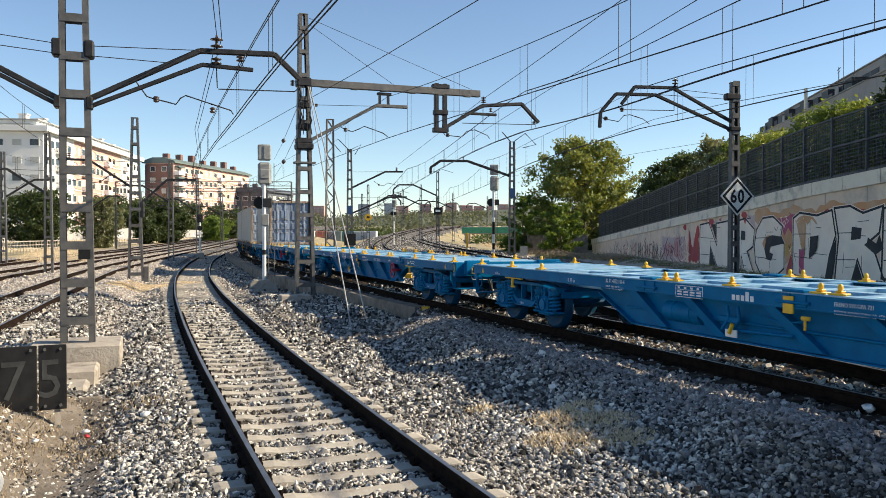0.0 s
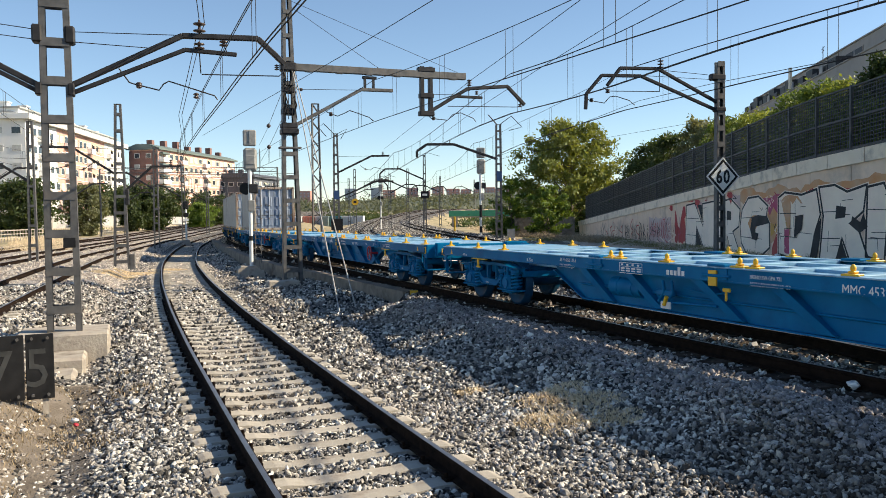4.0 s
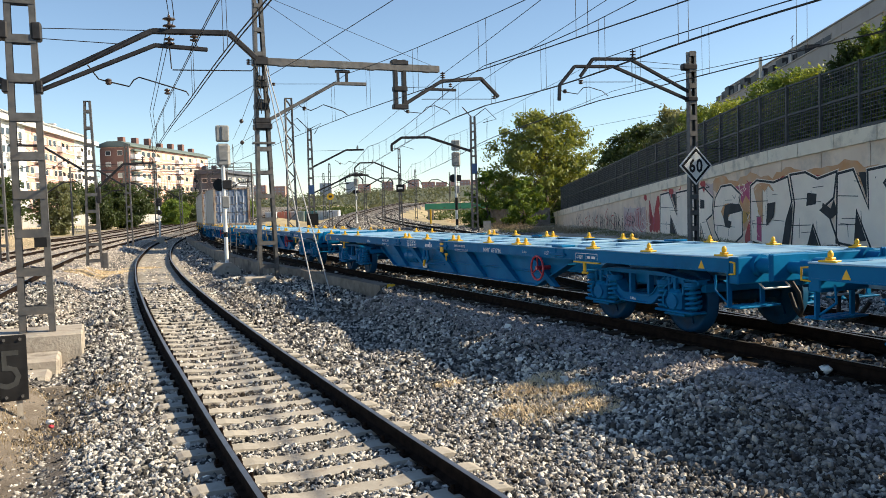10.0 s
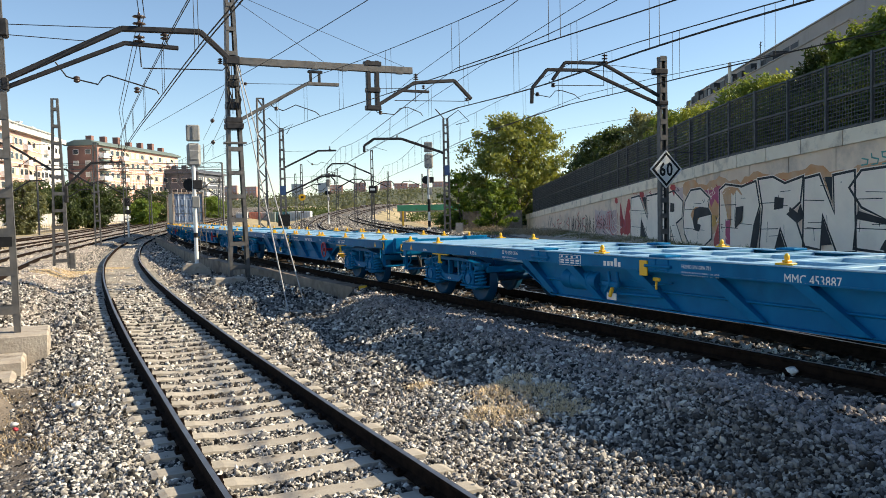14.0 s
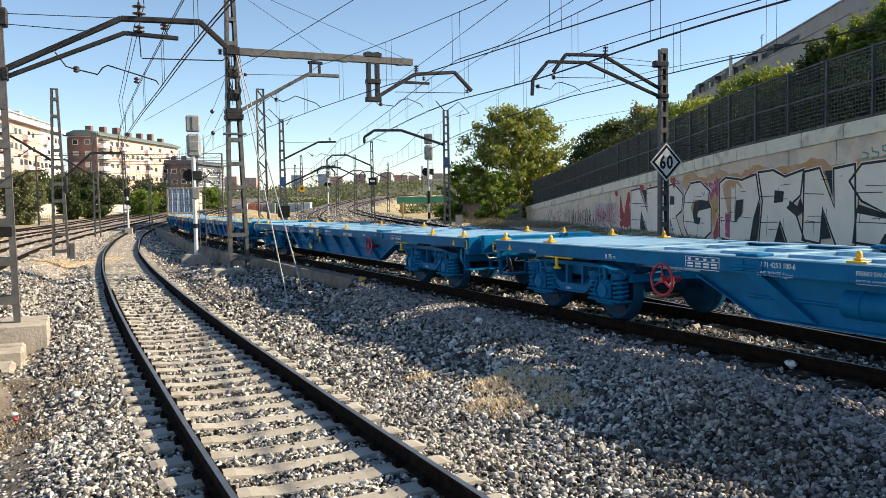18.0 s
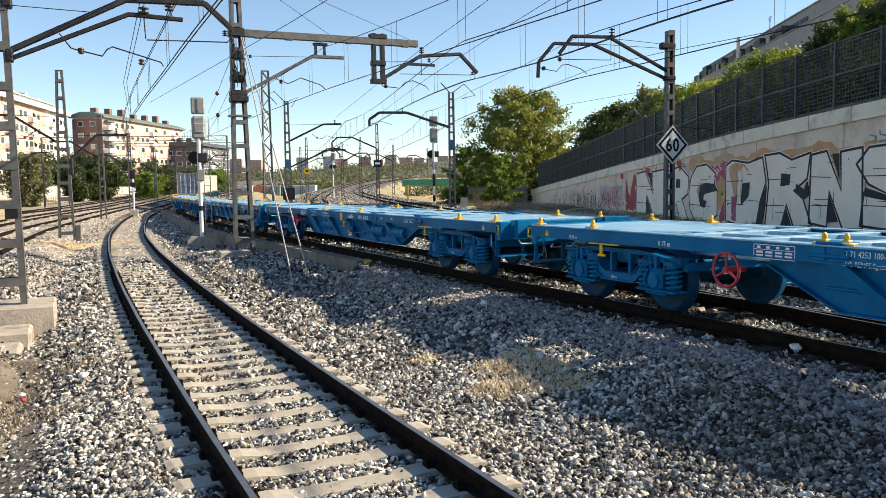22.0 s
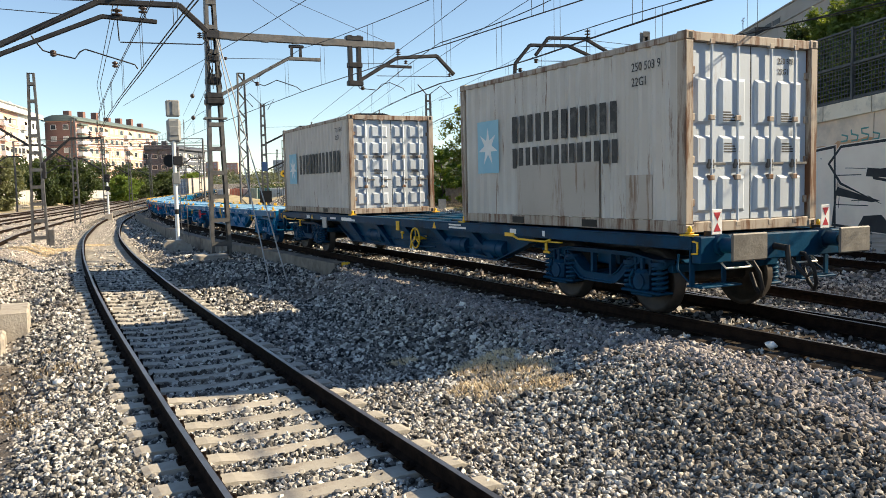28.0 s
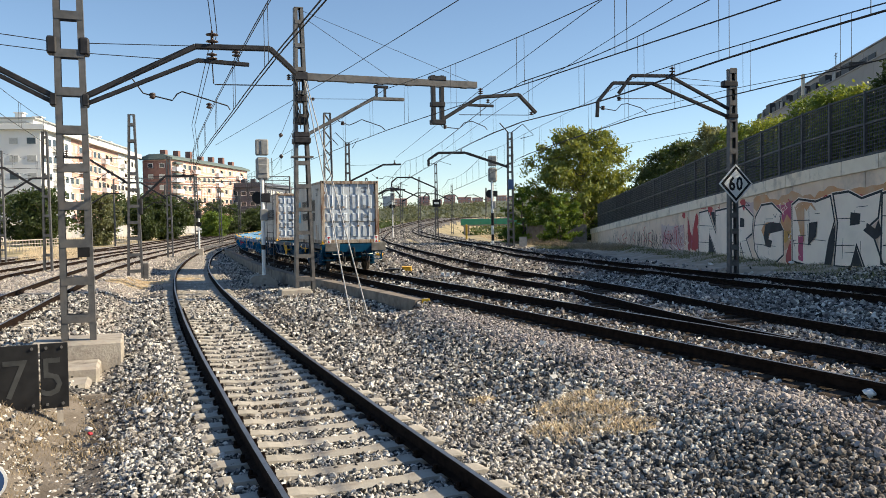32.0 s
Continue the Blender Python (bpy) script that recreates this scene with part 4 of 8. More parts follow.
        for x in (-0.62, 0.62):
            part("hand_rail", MB().tube([(x - 0.22, a * (e + 0.02), 0.80), (x - 0.22, a * (e + 0.12), 0.72), (x + 0.22, a * (e + 0.12), 0.72), (x + 0.22, a * (e + 0.02), 0.80)], 0.014, 6), M_WHITE, w, "pale hand rail")
        for x in (-1.25, 1.25):
            mb = MB()
            sx = 1 if x > 0 else -1
            for xx in (x, x - sx * 0.55):
                mb.box(xx - 0.035, xx + 0.035, a * (e - 0.06) - 0.012, a * (e - 0.06) + 0.012, 0.50, 0.98)
            mb.box(min(x, x - sx * 0.7), max(x, x - sx * 0.7) + 0.0, a * (e - 0.02) - 0.14, a * (e - 0.02) + 0.14, 0.485, 0.51, c=0.006)
            for q in range(6):
                mb.box(min(x, x - sx * 0.7) + 0.03 + q * 0.115, min(x, x - sx * 0.7) + 0.06 + q * 0.115, a * (e - 0.02) - 0.12, a * (e - 0.02) + 0.12, 0.51, 0.517)
            mb.tube([(x, a * (e - 0.3), 0.90), (x, a * (e - 0.32), 0.70), (x, a * (e - 0.10), 0.55)], 0.016, 6)
            part("step", mb, blue, w)
            part("grab_handle", MB().tube([(x * 1.03, a * (e - 0.02), 1.08), (x * 1.05, a * (e + 0.10), 1.07), (x * 1.05, a * (e + 0.10), 0.93), (x * 1.03, a * (e - 0.02), 0.92)], 0.014, 6), M_YELLOW, w, "yellow corner grab handle")
        make_bogie(w, a * (half - 2.77), base, blue)
        yh = -6.05 if a < 0 else 7.2
        for x in (-1.34, 1.34):
            mb = MB()
            mb.box(x - 0.025, x + 0.025, yh - 0.42, yh + 0.30, 0.915, 0.935)
            mb.box(x - 0.02, x + 0.02, yh - 0.032, yh + 0.032, 0.77, 0.92, c=0.012)
            mb.box(x - 0.025, x + 0.025, yh - 0.10, yh + 0.07, 0.735, 0.775, c=0.015)
            part("brake_lever", mb, M_YELLOW, w, "yellow change-over handle")
    for yy in spig:
        for x in (-1.20, 1.20):
            part("spigot", SPIGOT, None, w, "yellow container spigot", pose(x, yy, DECK + 0.002, 0, 0, 0 if x < 0 else 180))
    # air tanks and brake gear
    for ya, yb in tanks:
        tk = part("air_tank", MB().rod((-1.10, ya, 0.69), (-1.10, yb, 0.69), 0.155, 18), blue, w, "blue air tank")
        for q in (0.25, 0.75):
            yy = ya + (yb - ya) * q
            part("strap", MB().rod((-1.10, yy - 0.02, 0.69), (-1.10, yy + 0.02, 0.69), 0.163, 18), blue, tk)
    yp, yr = plates
    mb = MB()
    for yy in (yr + 0.05, yr + 0.25):
        mb.tube([(-1.28, yy, 0.88), (-1.29, yy - 0.05, 0.72), (-1.27, yy + 0.1, 0.56)], 0.028, 6)
    mb.rod((-1.27, yr - 0.9, 0.60), (-1.27, yr + 0.3, 0.56), 0.02, 6).box(-1.30, -1.24, yr, yr + 0.4, 0.66, 0.74, c=0.01)
    mb.tube([(-1.24, yr - 0.2, 0.80), (-1.24, yr - 0.7, 0.74), (-1.24, yr - 1.1, 0.80)], 0.014, 6)
    part("brake_rigging", mb, blue, w)
    bp_ = part("brake_plate", MB().box(-1.36, -1.33, yr - 0.02, yr + 0.20, 0.48, 0.58, c=0.008), M_WHITE, w, "white brake indicator plate")
    part("pointer", MB().rod((-1.37, yr + 0.1, 0.53), (-1.37, yr + 0.04, 0.66), 0.03, 6), M_YELLOW, bp_, "yellow pointer")
    part("yellow_plate", MB().box(-1.338, -1.318, yp - 0.08, yp + 0.08, 0.88, 1.09), M_YELLOW, w, "yellow marker plate")
    part("yellow_lever", MB().box(-1.36, -1.33, yp - 0.30, yp - 0.26, 0.70, 0.86, c=0.012).box(-1.365, -1.325, yp - 0.36, yp - 0.22, 0.82, 0.87, c=0.012), M_YELLOW, w, "yellow release lever")
    if red is not None:
        hand_wheel(w, red, M_YELLOW)
    return w


BLUE_LABEL = "bright blue container flat wagon with yellow spigots, empty"
T1 = dict(braces=(3.2, 1.9, 0.25, -1.2, -2.6, -4.0), tanks=((1.5, 2.3),), plates=(-0.28, 0.6), hinges=(2.6, -0.35, -5.2))
T1B = dict(braces=(4.0, 2.7, 1.1, -0.4, -1.8, -3.2), tanks=((1.9, 2.8),), plates=(0.64, 1.25), hinges=(3.3, 0.35, -4.6))
wagons = []
w0 = make_wagon(BLUE_LABEL, M_BLUE, (9.05, 7.5, 6.2, 2.3, 2.03, 0.85, -0.65, -0.93, -2.4, -3.6, -3.9, -6.1, -7.52, -9.05), **T1)
w1 = make_wagon(BLUE_LABEL, M_BLUE, (9.05, 7.55, 1.75, -1.7, -7.5, -9.0), **T1B)
w2 = make_wagon(BLUE_LABEL, M_BLUE, (9.08, 7.58, 1.8, -1.44, -7.5, -9.05))
w3 = make_wagon(BLUE_LABEL, M_BLUE, (9.12, 7.6, 3.36, 3.08, 1.86, 0.35, 0.09, -1.42, -3.0, -7.2, -8.72))
GAP0 = 23.2
for w, q in ((copy_thing(w0, Matrix()), 2.5), (copy_thing(w0, Matrix()), 1.5), (w0, 0.5), (w1, -0.5), (w2, -1.5), (w3, -2.5)):
    wagons.append((w, GAP0 + LB * q))
for (w, _), y in zip(wagons, (-4.64, -4.64, -4.64, -4.05, 4.6, 4.6)):
    hand_wheel(w, y, M_RED)

# ---- containers ----
def box_paint(name, base, rust, amount, lo=0.545, hi=0.67):
    """Painted steel with rust that runs down in streaks."""
    ma = surf(name, base, tuple(v * 0.88 for v in base), 1.3, 0.55, 0.0, 0.08, 30)
    nt = ma.node_tree
    N, L = nt.nodes, nt.links
    bs = N["Principled BSDF"]
    old = bs.inputs["Base Color"].links[0].from_socket
    tc = N.new("ShaderNodeTexCoord")
    mp = N.new("ShaderNodeMapping")
    mp.inputs["Scale"].default_value = (5.0, 5.0, 0.55)
    no = N.new("ShaderNodeTexNoise")
    no.inputs["Scale"].default_value, no.inputs["Detail"].default_value, no.inputs["Roughness"].default_value = 1.6, 9.0, 0.7
    L.new(tc.outputs["Object"], mp.inputs["Vector"])
    L.new(mp.outputs["Vector"], no.inputs["Vector"])
    mr = N.new("ShaderNodeMapRange")
    mr.inputs["From Min"].default_value, mr.inputs["From Max"].default_value, mr.inputs["To Max"].default_value = lo, hi, amount
    L.new(no.outputs["Fac"], mr.inputs["Value"])
    n2 = N.new("ShaderNodeTexNoise")
    n2.inputs["Scale"].default_value, n2.inputs["Detail"].default_value = 0.9, 4.0
    L.new(tc.outputs["Object"], n2.inputs["Vector"])
    m1 = N.new("ShaderNodeMix")
    m1.data_type = "RGBA"
    m1.inputs["B"].default_value = (base[0] * 0.82, base[1] * 0.79, base[2] * 0.76, 1)
    r2 = N.new("ShaderNodeMapRange")
    r2.inputs["From Min"].default_value, r2.inputs["From Max"].default_value, r2.inputs["To Max"].default_value = 0.42, 0.68, 0.7
    L.new(n2.outputs["Fac"], r2.inputs["Value"])
    L.new(r2.outputs["Result"], m1.inputs["Factor"])
    L.new(old, m1.inputs["A"])
    m2 = N.new("ShaderNodeMix")
    m2.data_type = "RGBA"
    m2.inputs["B"].default_value = (*rust, 1)
    L.new(m1.outputs["Result"], m2.inputs["A"])
    L.new(mr.outputs["Result"], m2.inputs["Factor"])
    L.new(m2.outputs["Result"], bs.inputs["Base Color"])
    return ma


M_BOX = box_paint("container_grey", (0.57, 0.535, 0.49), (0.17, 0.085, 0.045), 0.9, 0.585, 0.67)
M_DOOR = box_paint("container_door_grey", (0.49, 0.55, 0.62), (0.24, 0.13, 0.07), 0.5, 0.60, 0.70)
M_POST = box_paint("container_post_rusty", (0.40, 0.34, 0.28), (0.13, 0.055, 0.025), 1.0, 0.47, 0.60)
M_BOXP = box_paint("container_grey_warm", (0.57, 0.52, 0.475), (0.17, 0.08, 0.04), 0.95, 0.61, 0.69)
M_PATCH = box_paint("container_repair", (0.44, 0.39, 0.34), (0.17, 0.085, 0.04), 0.8, 0.55, 0.66)
M_LETTER = surf("lettering_black", (0.010, 0.010, 0.012), (0.02, 0.02, 0.02), 4, 0.6, dirt=(0.3, 0.28, 0.25), dscale=5, damt=0.35)
M_EMBLEM = surf("emblem_blue", (0.20, 0.45, 0.58), (0.26, 0.50, 0.60), 3, 0.6)
CW, CH = 2.438, 2.591


def corrugated(length, z0, z1, depth=0.036, pitch=0.278):
    """Cross-shape of a corrugated wall: (along, out) pairs."""
    pts, y = [], -length / 2
    n = max(1, round(length / pitch))
    p = length / n
    for k in range(n):
        pts += [(y, 0), (y + p * 0.25, 0), (y + p * 0.5, depth), (y + p * 0.75, depth)]
        y += p
    pts.append((length / 2, 0))
    return pts


def make_container(label, length=6.058, lines=((1.88, 4.78, 1.39, 1.84), (1.88, 4.78, 0.96, 1.30)), emblem=(0.67, 1.42, 0.90, 1.84), code=None, grey=None, door=None, letters=(6, 7), rows=3, plates=()):
    """Origin at the middle of its floor; doors at -y; z from its underside."""
    grey, door = grey or M_BOX, door or M_DOOR
    h = length / 2
    ob = thing("shipping_container", label, "container", group="containers on the train")
    for s in (-1, 1):
        prof = corrugated(length - 0.32, 0, 0)
        mb = MB()
        x = s * (CW / 2 - 0.045)
        vs = [(x + s * d - s * 0.0, y, z) for z in (0.16, CH - 0.10) for y, d in prof]
        n = len(prof)
        mb.add(vs, [(k, k + 1, n + k + 1, n + k) for k in range(n - 1)])
        part("side_panel", mb, grey, ob)
        part("bottom_rail", MB().box(s * (CW / 2 - 0.05) - 0.045, s * (CW / 2 - 0.05) + 0.045, -h + 0.17, h - 0.17, 0.012, 0.17, c=0.008), M_POST, ob)
        part("top_rail", MB().box(s * (CW / 2 - 0.03) - 0.03, s * (CW / 2 - 0.03) + 0.03, -h + 0.17, h - 0.17, CH - 0.11, CH - 0.03, c=0.008), M_POST, ob)
        for yy in (-1.0, 1.0):
            part("fork_pocket", MB().box(s * (CW / 2) - 0.004, s * (CW / 2) + 0.004, yy - 0.18, yy + 0.18, 0.03, 0.14), M_BLACK, ob)
        for e in (-1, 1):
            part("corner_post", MB().box(s * (CW / 2 - 0.07) - 0.068, s * (CW / 2 - 0.07) + 0.068, e * (h - 0.085) - 0.083, e * (h - 0.085) + 0.083, 0.118, CH - 0.118, c=0.012), M_POST, ob)
            for z in (0.0, CH - 0.118):
                mb = MB().box(s * (CW / 2 - 0.08) - 0.081, s * (CW / 2 - 0.08) + 0.081, e * (h - 0.089) - 0.09, e * (h - 0.089) + 0.09, z, z + 0.118, c=0.014)
                part("corner_casting", mb, M_POST, ob)
                part("casting_hole", MB().box(s * (CW / 2 - 0.08) - 0.032, s * (CW / 2 - 0.08) + 0.032, e * (h + 0.0015) - 0.002, e * (h + 0.0015) + 0.002, z + 0.02, z + 0.095, c=0.001), M_BLACK, ob)
    part("roof", MB().box(-CW / 2 + 0.05, CW / 2 - 0.05, -h + 0.1, h - 0.1, CH - 0.05, CH - 0.012), grey, ob)
    part("floor", MB().box(-CW / 2 + 0.06, CW / 2 - 0.06, -h + 0.1, h - 0.1, 0.06, 0.15), M_DARKSTEEL, ob)
    prof = corrugated(CW - 0.3, 0, 0)
    mb = MB()
    n = len(prof)
    mb.add([(y, h - 0.10 + d, z) for z in (0.14, CH - 0.10) for y, d in prof], [(k, k + 1, n + k + 1, n + k) for k in range(n - 1)])
    part("front_wall", mb, grey, ob)
    part("header", MB().box(-CW / 2 + 0.15, CW / 2 - 0.15, -h + 0.01, -h + 0.12, CH - 0.13, CH - 0.01, c=0.01), M_POST, ob)
    part("header", MB().box(-CW / 2 + 0.15, CW / 2 - 0.15, h - 0.12, h - 0.01, CH - 0.13, CH - 0.01, c=0.01), M_POST, ob)
    part("door_sill", MB().box(-CW / 2 + 0.15, CW / 2 - 0.15, -h + 0.01, -h + 0.12, 0.01, 0.15, c=0.01), M_POST, ob)
    for s in (-1, 1):
        xa, xb = (0.008, CW / 2 - 0.15) if s > 0 else (-CW / 2 + 0.15, -0.008)
        dm = MB().box(xa, xb, -h + 0.075, -h + 0.115, 0.155, CH - 0.135, c=0.006)
        d = part("door", dm, door, ob, "pale grey steel door leaf")
        # raised pressed panels across the leaf, a flat field above them
        for z0, z1 in ((0.26, 0.74), (0.88, 1.27), (1.41, 2.02)) if rows == 3 else [(0.24 + q * 0.44, 0.56 + q * 0.44) for q in range(5)]:
            for fa, fb in ((0.05, 0.36), (0.46, 0.90)):
                xl, xr = xa + (xb - xa) * fa, xa + (xb - xa) * fb
                mb = MB()
                mb.add([(xl, -h + 0.076, z0), (xr, -h + 0.076, z0), (xr, -h + 0.076, z1), (xl, -h + 0.076, z1), (xl + 0.045, -h + 0.042, z0 + 0.04), (xr - 0.045, -h + 0.042, z0 + 0.04), (xr - 0.045, -h + 0.042, z1 - 0.04), (xl + 0.045, -h + 0.042, z1 - 0.04)],
                       [(0, 1, 5, 4), (1, 2, 6, 5), (2, 3, 7, 6), (3, 0, 4, 7), (4, 5, 6, 7), (0, 3, 2, 1)])
                part("pressed_panel", mb, door, d)
        for q, (fa, zz) in enumerate(((0.50, 1.46), (0.52, 1.05))):
            for r in range(4):
                part("marking", MB().box(xa + (xb - xa) * fa, xa + (xb - xa) * (fa + 0.26 - 0.04 * r), -h + 0.0385, -h + 0.0405, zz + r * 0.035, zz + r * 0.035 + 0.018), M_LETTER, d)
        for fx in (0.30, 0.74):
            x = xa + (xb - xa) * fx
            part("lock_rod", MB().rod((x, -h + 0.03, 0.10), (x, -h + 0.03, CH - 0.06), 0.02, 8), M_DOOR, d, "vertical locking bar")
            for z in (0.10, 0.72, 1.5, CH - 0.12):
                part("bar_guide", MB().box(x - 0.045, x + 0.045, -h + 0.005, -h + 0.075, z - 0.035, z + 0.035, c=0.008), M_POST, d)
            mb = MB().box(x - 0.02, x + 0.24, -h + 0.012, -h + 0.03, 0.88, 0.915, c=0.005).box(x - 0.05, x + 0.05, -h + 0.02, -h + 0.075, 0.84, 0.96, c=0.01)
            part("handle", mb, M_MAST, d)
        for z in (0.4, 0.95, 1.5, 2.1):
            x = xb if s > 0 else xa
            part("hinge", MB().box(x - 0.05, x + 0.05, -h + 0.04, -h + 0.09, z - 0.05, z + 0.05, c=0.01), M_POST, d)
    for y0, y1, z0, z1 in plates:
        part("repair_plate", MB().box(-CW / 2 - 0.0035, -CW / 2 + 0.001, y0, y1, z0, z1), M_PATCH, ob, "rust-stained repair plate")
    part("seal", MB().box(-0.006, 0.006, -h + 0.08, -h + 0.11, 0.155, CH - 0.135), M_BLACK, ob)
    # lettering panels as plain bars, one for each letter
    for (a, b, z0, z1), cnt in zip(lines, letters):
        p = (b - a) / cnt
        for k in range(cnt):
            y = h - a - k * p
            for ya, yb in ((y, y - p * 0.30), (y - p * 0.50, y - p * 0.80)):
                part("letter_bar", MB().box(-CW / 2 - 0.001, -CW / 2 + 0.003, yb, ya, z0, z1), M_LETTER, ob)
    if emblem:
        a, b, z0, z1 = emblem
        x = -(CW / 2 + 0.001)
        part("emblem", MB().box(x - 0.002, x + 0.002, h - b, h - a, z0, z1), M_EMBLEM, ob, "pale blue square emblem")
        cy, cz, r = h - (a + b) / 2, (z0 + z1) / 2, (b - a) * 0.46
        star = [(x - 0.004, cy + (r if k % 2 == 0 else r * 0.38) * math.sin(math.pi * k / 7), cz + (r if k % 2 == 0 else r * 0.38) * math.cos(math.pi * k / 7)) for k in range(14)]
        part("star", MB().add(star, [tuple(range(14))]), M_WHITE, ob, "white seven-pointed star")
    if code:
        y = -h + 1.05
        for k, words in enumerate(code):
            part("code", text_mesh("code", words, 0.17, M_LETTER), None, ob, "black code", pose(-CW / 2 - 0.001, y, CH - 0.40 - 0.2 * k, 0, 0, -90))
        part("code", text_mesh("code", code[0], 0.11, M_LETTER), None, ob, "black code", pose(0.50, -h + 0.068, CH - 0.34))
        part("code", text_mesh("code", code[1], 0.11, M_LETTER), None, ob, "black code", pose(0.50, -h + 0.068, CH - 0.48))
    return ob


M_GALV0 = surf("box_pale_grey", (0.42, 0.40, 0.37), (0.50, 0.48, 0.45), 6, 0.6)
boxes = []  # (thing, way along the train of its middle)
c_rear = make_container("weathered pale grey container with rusty posts and black bars of lettering", code=("250 503 9", "22G1"), plates=((-1.25, 1.0, 0.18, 1.0), (-2.4, -1.85, 0.18, 0.78)))
c_front = make_container("pale grey container with one line of large black lettering bars", lines=((1.75, 5.42, 1.13, 1.70),), emblem=(0.68, 1.44, 0.86, 1.78), code=("723 133 1", "22G1"), letters=(6,), grey=M_BOXP, rows=5)
boxes += [(c_rear, -54.70 + 3.03), (c_front, -42.53 + 3.03)]
M_BOXW = box_paint("container_white", (0.47, 0.44, 0.40), (0.3, 0.2, 0.13), 0.3)
M_BOXB = box_paint("container_blue_grey", (0.20, 0.25, 0.34), (0.2, 0.1, 0.05), 0.3)
c_a = make_container("pale grey container with blue-grey doors further up the train", lines=(), emblem=None, grey=M_BOXW, door=M_BOXB)
boxes.append((c_a, 73.6 + 3.03))
c_b = make_container("long pale container far up the train", length=12.19, lines=(), emblem=None, grey=M_BOXW)
boxes.append((c_b, 83.6 + 6.1))
boxes.append((copy_thing(c_a, Matrix()), 96.0 + 3.03))
boxes.append((copy_thing(c_b, Matrix()), 103.4 + 6.1))

M_BLUE2 = surf("wagon_blue_paint_worn", (0.0, 0.034, 0.08), (0.001, 0.05, 0.11), 2.5, 0.45, 0, 0.1, 30, dirt=(0.012, 0.018, 0.025), dscale=1.5, damt=0.8, spec=0.1)
w_last = make_wagon("darker worn blue container wagon at the tail of the train", M_BLUE2, (-9.1, -3.05, 3.05, 9.1), base=2.0, belly=0.50, red=-1.2, hinges=(), sill=0.985)
TAIL = -45.65
wagons.append((w_last, TAIL))
for q in (3.5, 4.5):
    wagons.append((copy_thing(w_last, Matrix()), GAP0 + LB * q))
for ya, zz, wd, hg in ((3.6, 1.0, 0.75, 0.085), (2.9, 1.0, 0.3, 0.05), (-2.6, 1.02, 0.7, 0.035), (-2.6, 1.075, 0.5, 0.03), (4.5, 1.02, 0.45, 0.05), (6.6, 1.0, 0.28, 0.09), (-4.9, 1.0, 0.2, 0.09), (-5.9, 1.0, 0.07, 0.09), (5.35, 1.0, 0.50, 0.02), (5.35, 1.04, 0.50, 0.02)):
    part("marking", MB().box(-1.3155, -1.3125, ya - wd, ya, zz, zz + hg), M_WHITE, w_last, "white marking bar")
for ya in (-1.95, 6.1):
    part("warning_sign", MB().add([(-1.3165, ya - 0.08, 0.99), (-1.3165, ya + 0.08, 0.99), (-1.3165, ya, 1.13), (-1.3125, ya - 0.08, 0.99), (-1.3125, ya + 0.08, 0.99), (-1.3125, ya, 1.13)], [(0, 1, 2), (3, 5, 4), (0, 3, 4, 1), (1, 4, 5, 2), (2, 5, 3, 0)]), M_YELLOW, w_last, "yellow warning triangle")
for ya in (-5.6, 8.2):
    part("brake_handle", MB().tube([(-1.36, ya + 0.5, 0.97), (-1.37, ya + 0.35, 0.93), (-1.37, ya - 0.45, 0.92), (-1.36, ya - 0.6, 0.96)], 0.02, 6), M_YELLOW, w_last, "long yellow brake handle")
    part("striped_plate", MB().box(-1.335, -1.315, ya + 0.55, ya + 0.85, 0.955, 1.02, c=0.005), M_YELLOW, w_last, "yellow plate with dark stripes")
part("instruction_box", MB().box(-1.36, -1.315, 4.75, 5.05, 0.76, 1.06, c=0.01), M_GALV0, w_last, "pale grey document box")
tail = []
for x in (-1.0, 1.0):
    tb = thing("tail_board", "white tail board with red triangles on the last wagon", "tail marker", group="tail boards")
    part("board", MB().box(x - 0.085, x + 0.085, -LB / 2 + 0.50, -LB / 2 + 0.515, 1.16, 1.48, c=0.004), M_WHITE, tb)
    for a in (-1, 1):
        part("triangle", MB().prism([(x - 0.06, 1.32 + a * 0.12), (x + 0.06, 1.32 + a * 0.12), (x, 1.32 + a * 0.01)], -LB / 2 + 0.498, -LB / 2 + 0.4965), M_RED, tb)
    part("bracket", MB().box(x - 0.03, x + 0.03, -LB / 2 + 0.515, -LB / 2 + 0.70, 1.08, 1.2), M_DARKSTEEL, tb)
    tail.append((tb, TAIL))

# lettering on the blue wagons
NUM = ("453931", "453912", "453924", "453887", "453878", "453903")


def bars(w, items):
    for y, z, wd, hg in items:
        part("marking", MB().box(-1.3155, -1.3125, y - wd, y, z, z + hg), M_WHITE, w, "white marking bar")


def plate_table(w, y, z):
    """A framed table of figures."""
    bars(w, [(y, z, 0.60, 0.008), (y, z + 0.16, 0.60, 0.008), (y, z, 0.008, 0.16), (y - 0.592, z, 0.008, 0.16), (y, z + 0.105, 0.60, 0.006)])
    bars(w, [(y - 0.04 - q * 0.14, z + 0.02, 0.10, 0.03) for q in range(4)] + [(y - 0.04 - q * 0.14, z + 0.065, 0.10, 0.025) for q in range(4)] + [(y - 0.05 - q * 0.14, z + 0.12, 0.05, 0.028) for q in range(4)])


def emblem_bars(w, y, z):
    """The operator's mark as plain bars."""
    bars(w, [(y - q * 0.085, z, 0.06, h) for q, h in enumerate((0.07, 0.07, 0.07, 0.12, 0.07))])


